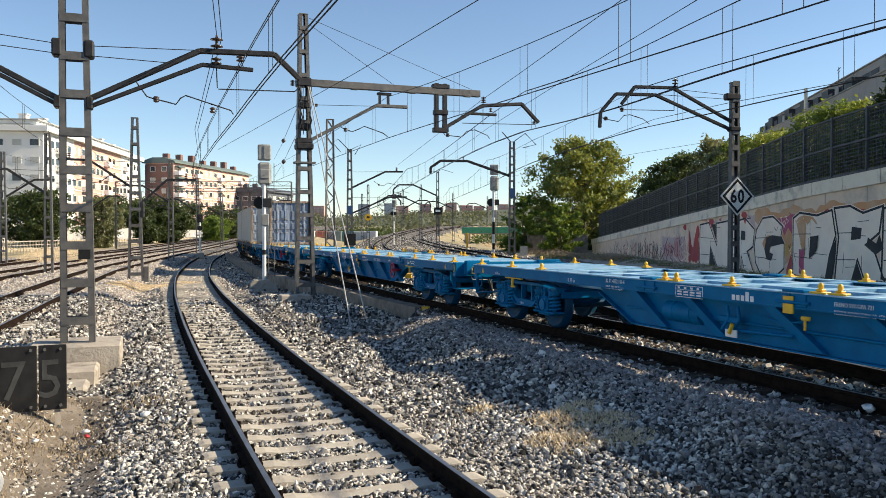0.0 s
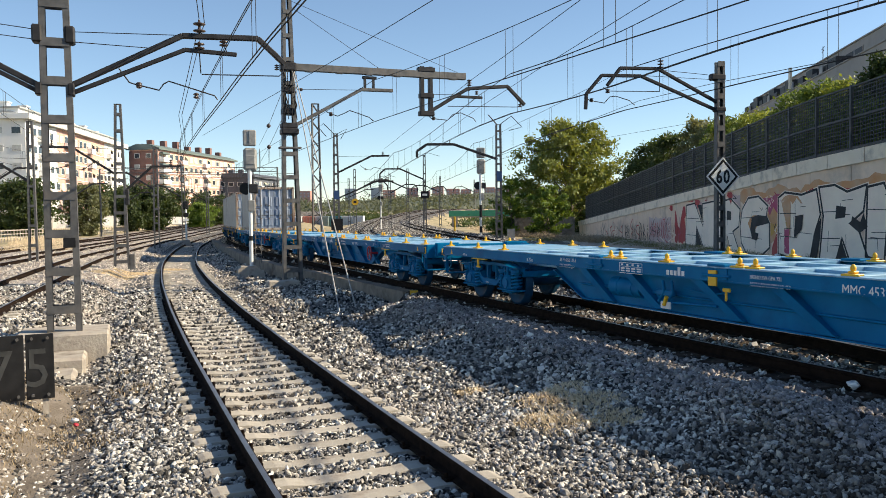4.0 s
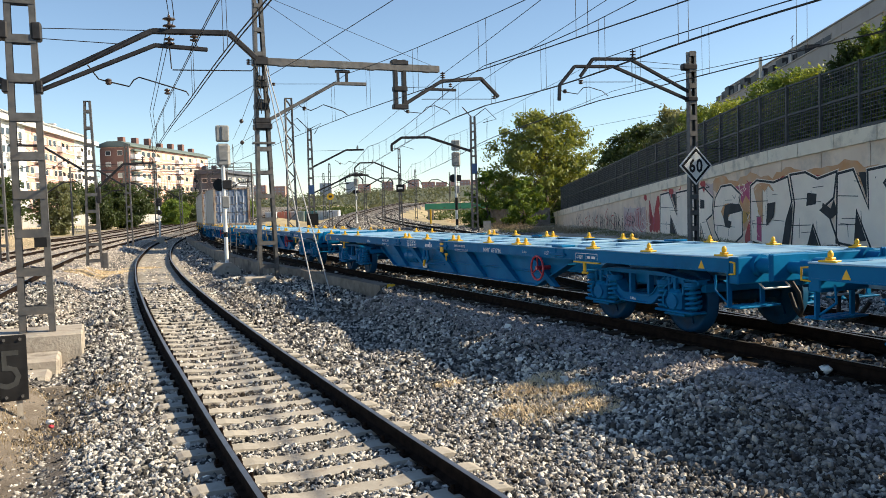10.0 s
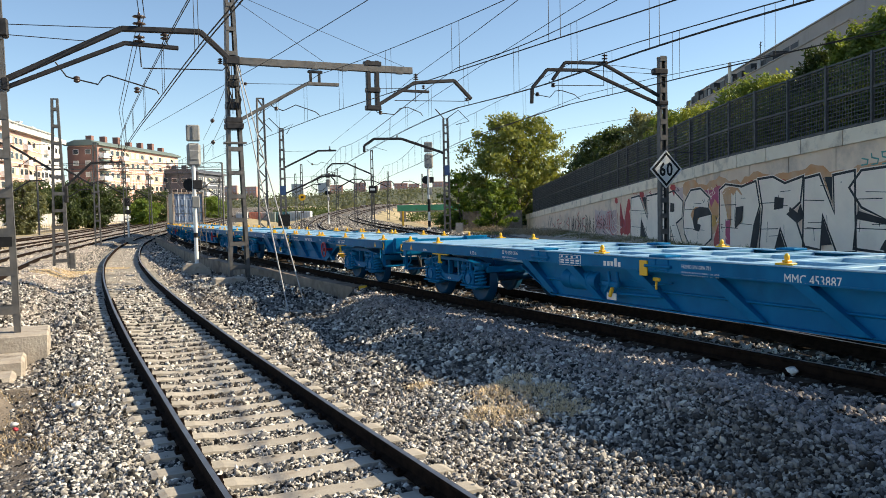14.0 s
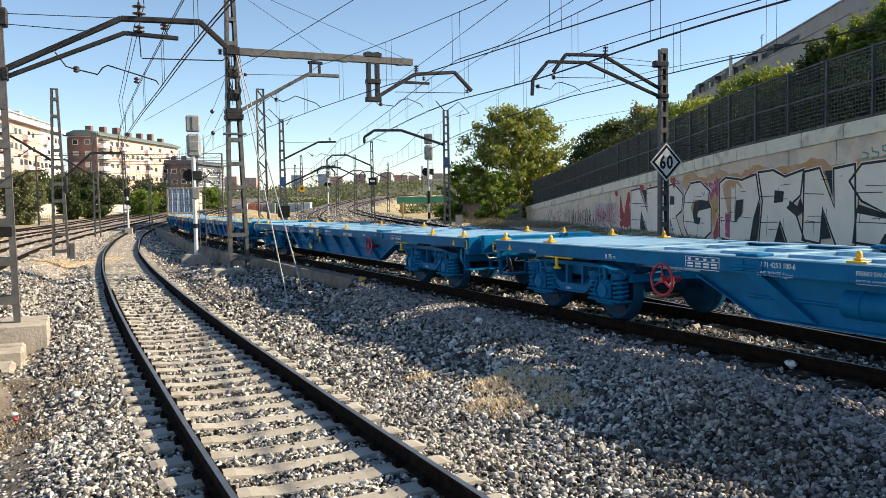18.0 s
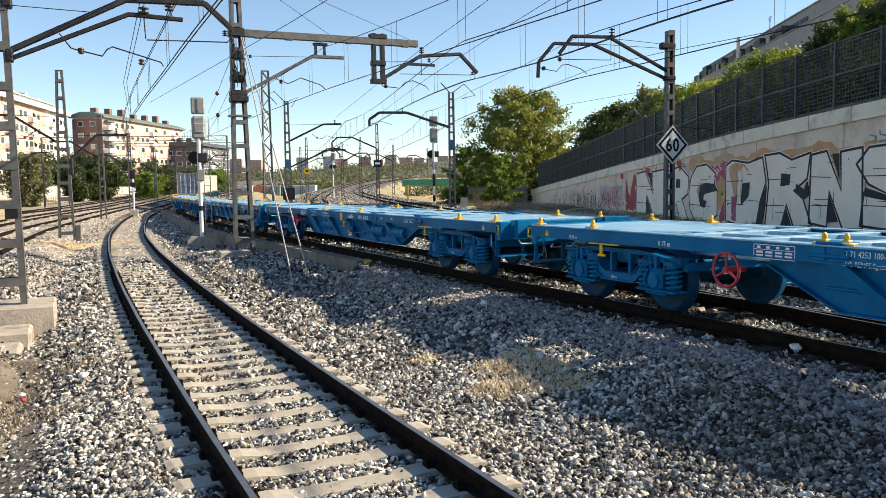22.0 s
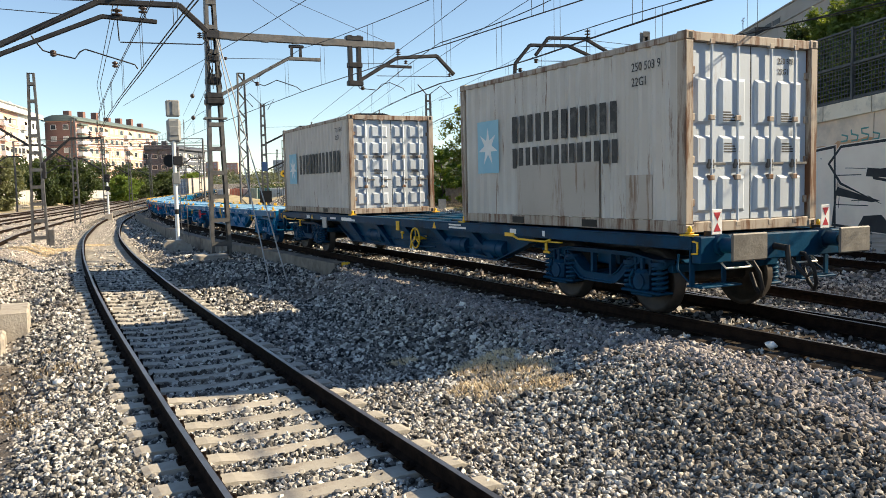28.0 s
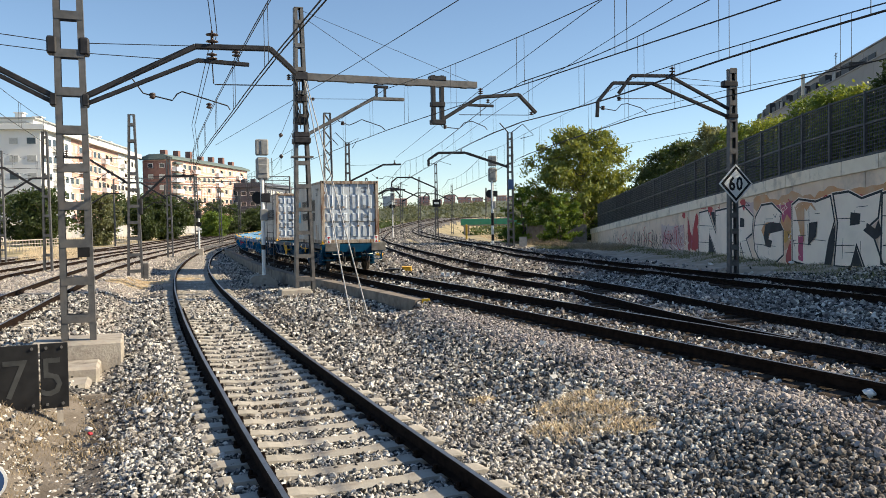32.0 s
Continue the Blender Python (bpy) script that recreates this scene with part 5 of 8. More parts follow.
for k, (w, mid) in enumerate(wagons[:6]):
    o = 0.0 if k != 3 else 0.85
    if k < 4:
        words = [("MMC " + NUM[k], 0.16, -2.35 + o * 0.7, 0.94), ("FRENO SW-GPA 721", 0.07, -0.95 + o, 1.02), ("REGULADOR DRV-10-450", 0.07, -0.95 + o, 0.93), ("R 75 m", 0.10, 5.0 + o, 0.97), ("32 71 4252 131-6", 0.09, 3.75 + o, 1.03), ("RIVE-RENFE Sgnss", 0.08, 3.75 + o, 0.93), ("19.74 m", 0.08, 8.1, 0.96), ("1155", 0.09, -4.75 + o * 0.6, 1.0), ("14.20 m", 0.06, -3.95 + o * 0.7, 1.0)]
        plate_table(w, 1.9 + o, 0.93)
        emblem_bars(w, 0.72 + o, 0.97)
        box_y = -5.75 + o * 0.5
    else:
        words = [("MMC " + NUM[k], 0.16, -1.55, 0.95), ("FRENO SW-GPA 721", 0.07, 1.75, 1.02), ("REGULADOR DRV-10-450", 0.07, 1.75, 0.93), ("R 75 m", 0.10, 5.95, 0.97), ("32 71 4253 100-6", 0.09, 3.05, 1.03), ("RIVE-RENFE Sgnss", 0.08, 3.05, 0.93), ("19.74 m", 0.08, 8.1, 0.96), ("1155", 0.09, -3.2, 1.0), ("14.20 m", 0.06, -3.9, 1.02)]
        plate_table(w, 4.25, 0.93)
        emblem_bars(w, -0.72, 0.97)
        box_y = -4.8
    for txt, size, y, z in words:
        part("lettering", text_mesh("lettering", txt, size, M_WHITE), None, w, "white lettering", on_side(y, z))
    bars(w, [(box_y, 0.95, 0.62, 0.008), (box_y, 1.06, 0.62, 0.008), (box_y, 0.95, 0.008, 0.11), (box_y - 0.612, 0.95, 0.008, 0.11), (box_y - 0.3, 0.95, 0.006, 0.11)])
    part("lettering", text_mesh("lettering", "6 REV", 0.085, M_WHITE), None, w, "white lettering", on_side(box_y - 0.03, 0.975))
    bars(w, [(box_y - 0.34, 0.985, 0.08, 0.04), (box_y - 0.46, 0.985, 0.1, 0.04)])
    for y in (7.1, -7.1):
        part("lettering", text_mesh("lettering", "1.80 m", 0.06, M_WHITE), None, w, "white lettering", on_side(y + 0.11, 0.40, -1.155))
    for y in (8.75, -8.75):
        part("warning_sign", MB().add([(-1.3145, y - 0.06, 0.97), (-1.3145, y + 0.06, 0.97), (-1.3145, y, 1.08), (-1.3125, y - 0.06, 0.97), (-1.3125, y + 0.06, 0.97), (-1.3125, y, 1.08)], [(0, 1, 2), (3, 5, 4), (0, 3, 4, 1), (1, 4, 5, 2), (2, 5, 3, 0)]), M_YELLOW, w, "yellow warning triangle")

# ---- masts, brackets, wires, signals ----
M_GALV = surf("galvanised_grey", (0.34, 0.33, 0.31), (0.44, 0.43, 0.41), 6, 0.5, 0.3)


def plane(x, y, head):
    """Local space of a mast: x across the track to the right, y along it, z true height."""
    return pose(x, y, 0, 0, 0, head)


def local_thing(name, label, category, x, y, head, group=""):
    return thing(name, label, category, plane(x, y, head), group)


def ladder_mast(name, label, x, y, head, z0, z1, w0, w1, depth=0.22, leg=0.09, pitch=0.74, bat=0.15, shift=0.0, plates=True):
    """A mast of two steel channels joined by flat battens, tapering from w0 to w1."""
    ob = local_thing(name, label, "mast", x, y, head, "overhead line masts")
    for s in (-1, 1):
        mb = MB()
        a, b = s * (w0 - leg) / 2, s * (w1 - leg) / 2 + shift
        for dy in (-depth / 2, depth / 2 - 0.012):
            mb.add([(a - leg / 2, dy, z0), (a + leg / 2, dy, z0), (a + leg / 2, dy + 0.012, z0), (a - leg / 2, dy + 0.012, z0), (b - leg / 2, dy, z1), (b + leg / 2, dy, z1), (b + leg / 2, dy + 0.012, z1), (b - leg / 2, dy + 0.012, z1)],
                   [(0, 3, 2, 1), (4, 5, 6, 7), (0, 1, 5, 4), (1, 2, 6, 5), (2, 3, 7, 6), (3, 0, 4, 7)])
        o = s * leg / 2
        mb.add([(a + o - 0.006, -depth / 2, z0), (a + o + 0.006, -depth / 2, z0), (a + o + 0.006, depth / 2, z0), (a + o - 0.006, depth / 2, z0), (b + o - 0.006, -depth / 2, z1), (b + o + 0.006, -depth / 2, z1), (b + o + 0.006, depth / 2, z1), (b + o - 0.006, depth / 2, z1)],
               [(0, 3, 2, 1), (4, 5, 6, 7), (0, 1, 5, 4), (1, 2, 6, 5), (2, 3, 7, 6), (3, 0, 4, 7)])
        part("leg", mb, M_MAST, ob)
    z = z0 + 0.35
    while z < z1:
        k = (z - z0) / (z1 - z0)
        w, c = w0 + (w1 - w0) * k, shift * k
        for dy in (-depth / 2 - 0.012, depth / 2):
            part("batten", MB().box(c - w / 2 + 0.01, c + w / 2 - 0.01, dy, dy + 0.012, z, z + bat), M_MAST, ob)
        z += pitch
    part("cap", MB().box(shift - w1 / 2 - 0.01, shift + w1 / 2 + 0.01, -depth / 2 - 0.01, depth / 2 + 0.01, z1, z1 + 0.03), M_MAST, ob)
    return ob


def zigzag_mast(name, label, x, y, head, z0, z1, w0, w1, n=11):
    ob = local_thing(name, label, "mast", x, y, head, "overhead line masts")
    for sx in (-1, 1):
        mb = MB()
        for sy in (-1, 1):
            mb.rod((sx * w0 / 2, sy * 0.16, z0), (sx * w1 / 2, sy * 0.12, z1), 0.055, 4, smooth=False)
        part("leg", mb, M_MAST, ob)
    for k in range(n):
        a, b = k / n, (k + 1) / n
        za, zb = z0 + (z1 - z0) * a, z0 + (z1 - z0) * b
        wa, wb = w0 + (w1 - w0) * a, w0 + (w1 - w0) * b
        s = 1 if k % 2 else -1
        mb = MB()
        for dy in (-0.14, 0.14):
            mb.rod((-s * wa / 2, dy, za), (s * wb / 2, dy, zb), 0.032, 4, smooth=False)
        part("lacing", mb, M_MAST, ob)
    part("cap", MB().box(-w1 / 2 - 0.04, w1 / 2 + 0.04, -0.16, 0.16, z1, z1 + 0.04), M_MAST, ob)
    return ob


def insulator(ob, p, r=0.075, n=3, h=0.2):
    mb = MB()
    prof = [(0.02, 0.0)]
    for k in range(n):
        z = h * (k + 0.3) / n
        prof += [(0.03, z - 0.02), (r, z), (r * 0.95, z + 0.02), (0.03, z + 0.035)]
    prof.append((0.02, h))
    mb.lathe(prof, 10, Matrix.Translation(p))
    part("insulator", mb, M_INSUL, ob, "brown ribbed insulator")


def beam(ob, pts, r, name="bracket", mat=None, flat=1.0):
    """A bracket tube along points (x, z) in the mast's plane."""
    mb = MB()
    for (xa, za), (xb, zb) in zip(pts[:-1], pts[1:]):
        d = Vector((xb - xa, 0, zb - za))
        q = d.to_track_quat("X", "Z").to_matrix().to_4x4()
        mb.box(-0.01, d.length + 0.01, -r * flat, r * flat, -r, r, Matrix.Translation((xa, 0, za)) @ q, c=r * 0.3)
    return part(name, mb, mat or M_DARKSTEEL, ob)


def rodline(ob, pts, r=0.012, name="steady_arm", mat=None):
    return part(name, MB().tube([(p[0], p[2] if len(p) > 2 else 0, p[1]) for p in pts], r, 6), mat or M_DARKSTEEL, ob)


# mast with a bracket over the near track, on a concrete plinth
pl = ladder_mast("catenary_mast", "tall grey steel ladder mast on a concrete plinth", -6.97, 16.3, 19, -0.31, 9.2, 0.62, 0.48, leg=0.11, pitch=0.74, bat=0.16, shift=-0.05)
beam(pl, [(0.22, 4.48), (2.33, 5.59), (3.85, 5.63), (4.39, 5.14)], 0.055, "bracket")
beam(pl, [(0.24, 4.34), (2.38, 5.31), (3.4, 5.27)], 0.042, "bracket")
beam(pl, [(-0.30, 4.45), (-4.6, 6.7), (-6.2, 6.8)], 0.055, "bracket")
beam(pl, [(-0.30, 4.33), (-4.2, 6.35)], 0.042, "bracket")
for a, b in (((0.17, 5.53), (2.33, 5.6)), ((0.17, 5.34), (1.9, 5.30)), ((-0.29, 5.53), (-5.0, 6.0)), ((-0.29, 5.34), (-4.6, 5.7))):
    rodline(pl, [a, b], 0.008, "tie_rod")
for s in (-0.34, 0.24):
    part("clamp", MB().box(s - 0.09, s + 0.09, -0.15, 0.15, 5.28, 5.62, c=0.03), M_DARKSTEEL, pl)
    part("clamp", MB().box(s - 0.06, s + 0.06, -0.14, 0.14, 4.28, 4.52, c=0.02), M_DARKSTEEL, pl)
insulator(pl, (2.67, 0, 5.66), 0.13, 2, 0.28)
insulator(pl, (2.66, 0, 5.33), 0.11, 2, 0.16)
insulator(pl, (3.15, 0, 5.42), 0.09, 2, 0.14)
rodline(pl, [(3.08, 5.28), (3.15, 5.48), (3.22, 5.28)], 0.014, "hanger")
rodline(pl, [(2.70, 4.83), (4.28, 4.87), (4.36, 4.95), (4.39, 5.14)], 0.012, "strut")
rodline(pl, [(2.66, 5.3), (2.68, 4.85)], 0.012, "hanger")
insulator(pl, (2.58, 0, 4.33), 0.06, 2, 0.12)
rodline(pl, [(1.11, 4.87), (1.30, 4.60), (1.4, 4.57), (1.86, 4.47), (1.95, 4.6), (2.05, 4.66), (2.95, 4.40), (3.0, 4.32)], 0.014, "steady_arm")
insulator(pl, (1.48, 0, 4.50), 0.06, 3, 0.1)
part("number_plate", MB().box(0.02, 0.24, -0.14, -0.125, 1.33, 1.52), M_BLACK, pl, "small black plate")
plinth = thing("concrete_plinth", "weathered pale concrete mast plinth", "plinth", plane(-6.97, 16.3, 19))
part("block", MB().box(-0.85, 0.80, -0.55, 0.9, -1.0, -0.315, c=0.03), M_CONC, plinth)
part("step_block", MB().box(-1.1, 0.42, -1.55, -0.57, -1.1, -0.62, c=0.05), M_CONC, plinth, "broken stepped concrete footing")
part("step_block", MB().box(-1.1, 0.30, -2.4, -1.57, -1.2, -0.78, c=0.06), M_CONC, plinth, "broken stepped concrete footing")

# mast with the long beam over the train's track
m1 = ladder_mast("catenary_mast", "tall grey steel ladder mast with a long beam", -4.48, 29.19, 20, -0.4, 9.52, 0.70, 0.30, depth=0.3, leg=0.11, pitch=0.82, bat=0.14, shift=-0.05)
mb = MB().box(0.12, 6.72, -0.11, -0.02, 7.04, 7.28, c=0.008).box(0.12, 6.72, 0.02, 0.11, 7.04, 7.28, c=0.008)
for q in range(6):
    mb.box(0.6 + q * 1.1, 0.85 + q * 1.1, -0.11, 0.11, 7.02, 7.04)
part("beam", mb, M_MAST, m1, "grey double-channel beam")
for xx in (4.96, 5.30):
    part("drop_post", MB().box(xx - 0.07, xx + 0.07, -0.1, 0.1, 5.70, 7.45, c=0.01), M_DARKSTEEL, m1)
for xa, xb, za, zb in ((4.84, 5.42, 5.62, 5.80), (4.86, 5.40, 6.28, 6.46), (4.80, 5.46, 7.25, 7.42)):
    part("drop_plate", MB().box(xa, xb, -0.13, 0.13, za, zb, c=0.02), M_DARKSTEEL, m1)
beam(m1, [(5.32, 5.82), (6.83, 6.72), (8.51, 6.88), (9.24, 6.2)], 0.065)
beam(m1, [(6.35, 6.40), (7.42, 6.40)], 0.05)
rodline(m1, [(5.42, 6.44), (6.6, 6.5)], 0.01, "tie_rod")
rodline(m1, [(6.0, 6.02), (8.9, 6.1), (9.2, 6.16)], 0.014, "strut")
rodline(m1, [(6.87, 6.9), (6.87, 6.0)], 0.014, "hanger")
insulator(m1, (6.89, 0, 6.82), 0.1, 3, 0.25)
insulator(m1, (7.2, 0, 6.5), 0.07, 2, 0.16)
insulator(m1, (9.05, 0, 6.1), 0.08, 2, 0.14)
rodline(m1, [(5.25, 5.62), (5.31, 5.54), (5.98, 5.49), (6.2, 5.72), (6.52, 5.79), (7.05, 5.6), (7.15, 5.48)], 0.016, "steady_arm")
insulator(m1, (5.42, 0, 5.48), 0.07, 3, 0.13)
beam(m1, [(0.21, 5.14), (2.62, 6.49), (3.81, 6.5)], 0.06, mat=M_MAST)
rodline(m1, [(0.24, 6.39), (2.62, 6.47)], 0.009, "tie_rod")
insulator(m1, (0.42, 0, 6.34), 0.06, 2, 0.1)
part("frame_hanger", MB().box(2.72, 2.80, -0.05, 0.05, 6.55, 6.9).box(3.04, 3.12, -0.05, 0.05, 6.55, 6.9).box(2.66, 3.2, -0.06, 0.06, 6.88, 6.98, c=0.02), M_DARKSTEEL, m1)
rodline(m1, [(1.25, 5.75), (1.35, 5.63), (1.72, 5.5), (1.95, 5.6), (2.18, 5.72), (2.9, 5.5), (3.07, 5.37)], 0.016, "steady_arm")
insulator(m1, (1.48, 0, 5.5), 0.07, 3, 0.13)
for a, b in (((0.1, 9.46), (6.42, 7.3)), ((0.1, 9.26), (3.28, 7.3))):
    rodline(m1, [a, b], 0.008, "stay")
for xa, xb, d, za, zb in ((-0.30, 0.24, 0.2, 7.0, 7.3), (-0.26, 0.18, 0.18, 6.24, 6.46), (-0.32, 0.26, 0.2, 5.0, 5.2), (-0.28, 0.2, 0.22, 5.48, 5.72)):
    part("bracket_box", MB().box(xa, xb, -d, d, za, zb, c=0.04), M_DARKSTEEL, m1)
mb = MB()
for dx, dz in ((-0.2, 5.9), (0.12, 5.8), (-0.24, 6.7)):
    mb.tube([(dx, -0.2, dz + 0.3), (dx + 0.08, -0.27, dz), (dx - 0.02, -0.25, dz - 0.35)], 0.025, 6)
part("cable", mb, M_BLACK, m1)
part("winch_box", MB().box(-0.33, 0.28, -0.26, 0.24, 4.78, 5.02, c=0.05), M_DARKSTEEL, m1, "dark tensioning box")
for q in range(4):
    mb = MB().tube([(-0.22 + 0.14 * q, -0.2, 7.0), (-0.28 + 0.17 * q, -0.28, 6.5), (-0.18 + 0.1 * q, -0.24, 6.0), (-0.24 + 0.15 * q, -0.26, 5.3)], 0.014, 5)
    part("cable", mb, M_BLACK, m1)
insulator(m1, (-0.42, 0, 7.02), 0.08, 3, 0.2)
part("tie_ring", MB().box(-0.38, 0.36, -0.2, 0.2, 4.30, 4.36), M_MAST, m1)
for a, b in (((0.1, -0.15, 7.0), (-0.5, -8.6, -0.75)), ((0.15, -0.15, 7.0), (0.17, -7.8, -0.75))):
    part("guy_wire", MB().tube([a, b], 0.019, 6), M_GALV, m1, "grey galvanised guy rod")
block = thing("concrete_block", "small concrete block beside the mast", "block", plane(-4.48, 29.19, 20))
part("block", MB().box(-1.0, 0.05, -0.9, -0.25, -0.95, -0.28, c=0.03), M_CONC, block)

# mast with the speed board, before the wall
M6 = 1.08


def e6(p):
    """Moves a place of the speed-board mast outwards from the eye."""
    return p[0] * M6, 1.84 + (p[1] - 1.84) * M6


m6 = ladder_mast("catenary_mast", "grey steel mast with a diamond speed board", 11.77, 31.86, 10, -0.25, e6((0, 7.23))[1], 0.38, 0.30, depth=0.24, leg=0.085, pitch=0.62, bat=0.2)
beam(m6, [e6(p) for p in ((0.03, 5.78), (-2.4, 6.99), (-3.83, 6.98), (-4.32, 6.36))], 0.06)
beam(m6, [e6(p) for p in ((-0.12, 5.56), (-3.05, 6.72), (-4.52, 6.71), (-5.09, 6.06), (-5.12, 5.53))], 0.06)
for a, b in (((-0.45, 6.82), (-2.4, 6.95)), ((-0.4, 6.66), (-3.4, 6.75))):
    rodline(m6, [e6(a), e6(b)], 0.01, "tie_rod")
rodline(m6, [e6(p) for p in ((-2.34, 7.1), (-2.34, 6.19))], 0.014, "hanger")
rodline(m6, [e6(p) for p in ((-2.34, 6.19), (-4.32, 6.17), (-4.45, 6.3))], 0.014, "strut")
rodline(m6, [e6(p) for p in ((-5.1, 5.9), (-4.95, 5.83), (-4.43, 5.75), (-4.22, 5.97), (-4.0, 6.0), (-3.5, 5.86), (-3.27, 5.69))], 0.016, "steady_arm")
insulator(m6, (e6((-2.3, 7.0))[0], 0, e6((0, 7.0))[1]), 0.12, 3, 0.36)
insulator(m6, (e6((-4.9, 5.8))[0], 0, e6((0, 5.78))[1]), 0.08, 3, 0.14)
insulator(m6, (e6((-4.3, 6.1))[0], 0, e6((0, 6.1))[1]), 0.09, 3, 0.16)
part("clamp", MB().box(-0.42, 0.2, -0.15, 0.15, e6((0, 6.62))[1], e6((0, 6.86))[1], c=0.05), M_DARKSTEEL, m6)
part("clamp", MB().box(-0.24, 0.2, -0.16, 0.16, e6((0, 5.5))[1], e6((0, 5.68))[1], c=0.04), M_DARKSTEEL, m6)
rodline(m6, [(0.2, 4.0), (1.9, 3.9)], 0.014, "bird_guard")

sign60 = thing("speed_sign", "white diamond speed board reading 60 with a black border", "sign", plane(11.77, 31.86, 10) @ pose(0.02, -0.22, 3.28, 0, 0, 6))


def diamond(r, y, mat, name, parent):
    part(name, MB().prism([(0, r), (r, 0), (0, -r), (-r, 0)], y, y - 0.02 if name == "board" else y - 0.006), mat, parent)


diamond(0.76, 0.02, M_WHITE, "board", sign60)
diamond(0.68, -0.002, M_BLACK, "border", sign60)
diamond(0.55, -0.010, M_WHITE, "field", sign60)
for k, ch in enumerate("60"):
    part("digit", text_mesh("digit", ch, 0.72, M_BLACK, 0.82, 0.02), None, sign60, "black digit", pose(-0.335 + 0.335 * k, -0.02, -0.25))
part("support", MB().box(-0.3, 0.3, 0.02, 0.08, 0.2, 0.26).box(-0.3, 0.3, 0.02, 0.08, -0.26, -0.2), M_DARKSTEEL, sign60)

# kilometre board near the camera
km = thing("distance_board", "black two-piece distance board with white digits 75", "sign", pose(-5.53, 11.62, -0.70, 0, 0, 26))
part("panel", MB().box(-0.72, -0.02, -0.02, 0.02, 0.04, 0.96, c=0.008), M_BLACK, km)
part("panel", MB().box(0.0, 0.36, -0.02, 0.02, 0.04, 0.96, c=0.008), M_BLACK, km)
part("digit", text_mesh("digit", "7", 0.78, surf("faded_white", (0.05, 0.052, 0.053), (0.024, 0.026, 0.026), 5, 0.7), 0.9), None, km, "faded white digit", pose(-0.50, -0.024, 0.22))
part("digit", text_mesh("digit", "5", 0.78, bpy.data.materials["faded_white"], 0.9), None, km, "faded white digit", pose(-0.03, -0.024, 0.22))
for xx in (-0.62, -0.1, 0.08, 0.28):
    for zz in (0.1, 0.9):
        part("bolt", MB().rod((xx, -0.02, zz), (xx, -0.045, zz), 0.022, 6), M_MAST, km)
part("stand", MB().box(-0.6, -0.5, 0.02, 0.08, -0.35, 0.9).box(0.2, 0.28, 0.02, 0.08, -0.35, 0.9), M_CONC, km)


# ---- signals ----
def signal(x, y, head, z0, top, label, s=1.0, base=True):
    ob = local_thing("railway_signal", label, "signal", x, y, head, "signals")
    part("post", MB().rod((0.06, 0, z0), (0.06, 0, top - 1.5 * s), 0.085 * s, 12), M_WHITE, ob, "white post with black bands")
    for za, zb in (((0.22, 0.36), (0.05, 0.12)) if s > 1.3 else ((0.20, 0.235),)):
        h = top - z0
        part("band", MB().rod((0.06, 0, z0 + h * za), (0.06, 0, z0 + h * zb), 0.09 * s, 12), M_BLACK, ob)
    grey = M_SIGNAL
    part("head", MB().box(-0.20 * s, 0.36 * s, -0.10 * s, 0.16 * s, top - 0.70 * s, top, c=0.05 * s).box(0.06 * s, 0.12 * s, -0.13 * s, -0.09 * s, top - 0.6 * s, top - 0.05 * s), grey, ob, "grey signal head seen from behind")
    part("head", MB().box(-0.20 * s, 0.38 * s, -0.12 * s, 0.18 * s, top - 1.78 * s, top - 0.78 * s, c=0.1 * s).box(-0.1 * s, 0.28 * s, -0.15 * s, -0.11 * s, top - 1.5 * s, top - 1.1 * s, c=0.02), grey, ob, "grey signal head seen from behind")
    mb = MB().rod((-0.12 * s, 0.05, top - 2.55 * s), (-0.12 * s, 0.14, top - 2.55 * s), 0.27 * s, 20)
    part("disc", mb, M_BLACK, ob, "black round target disc")
    part("lamp_box", MB().box(0.0, 0.4 * s, -0.1, 0.12, top - 2.75 * s, top - 2.35 * s, c=0.03), M_DARKSTEEL, ob)
    part("relay_box", MB().box(-0.05 * s, 0.26 * s, -0.12, 0.12, top - 3.55 * s, top - 3.05 * s, c=0.03), M_SIGNAL, ob, "pale grey equipment box")
    mb = MB()
    for k in range(int((top - z0 - 1.6) / 0.33)):
        mb.rod((0.22, 0.1, z0 + 0.3 + k * 0.33), (0.52, 0.1, z0 + 0.3 + k * 0.33), 0.012, 5)
    for xx in (0.24, 0.5):
        mb.rod((xx, 0.1, z0 + 0.2), (xx, 0.1, top - 0.8), 0.015, 5)
    part("ladder", mb, M_MAST, ob)
    if base:
        part("foot", MB().prism([(-0.55, z0 - 0.7), (0.6, z0 - 0.7), (0.6, z0 - 0.2), (0.25, z0 + 0.1), (-0.4, z0 + 0.1), (-0.55, z0 - 0.05)], -0.5, 0.5), M_CONC, ob, "concrete foot")
    return ob


M_SIGNAL = surf("signal_grey", (0.20, 0.205, 0.205), (0.30, 0.30, 0.29), 4, 0.55, 0.1, dirt=(0.42, 0.40, 0.36), dscale=3, damt=0.5)
signal(-7.40, 36.2, 15, -0.3, 5.73, "grey railway signal on a white post, back view")
signal(6.45, 86.0, 5, -0.3, 9.03, "grey railway signal on a striped post, back view", 1.55)

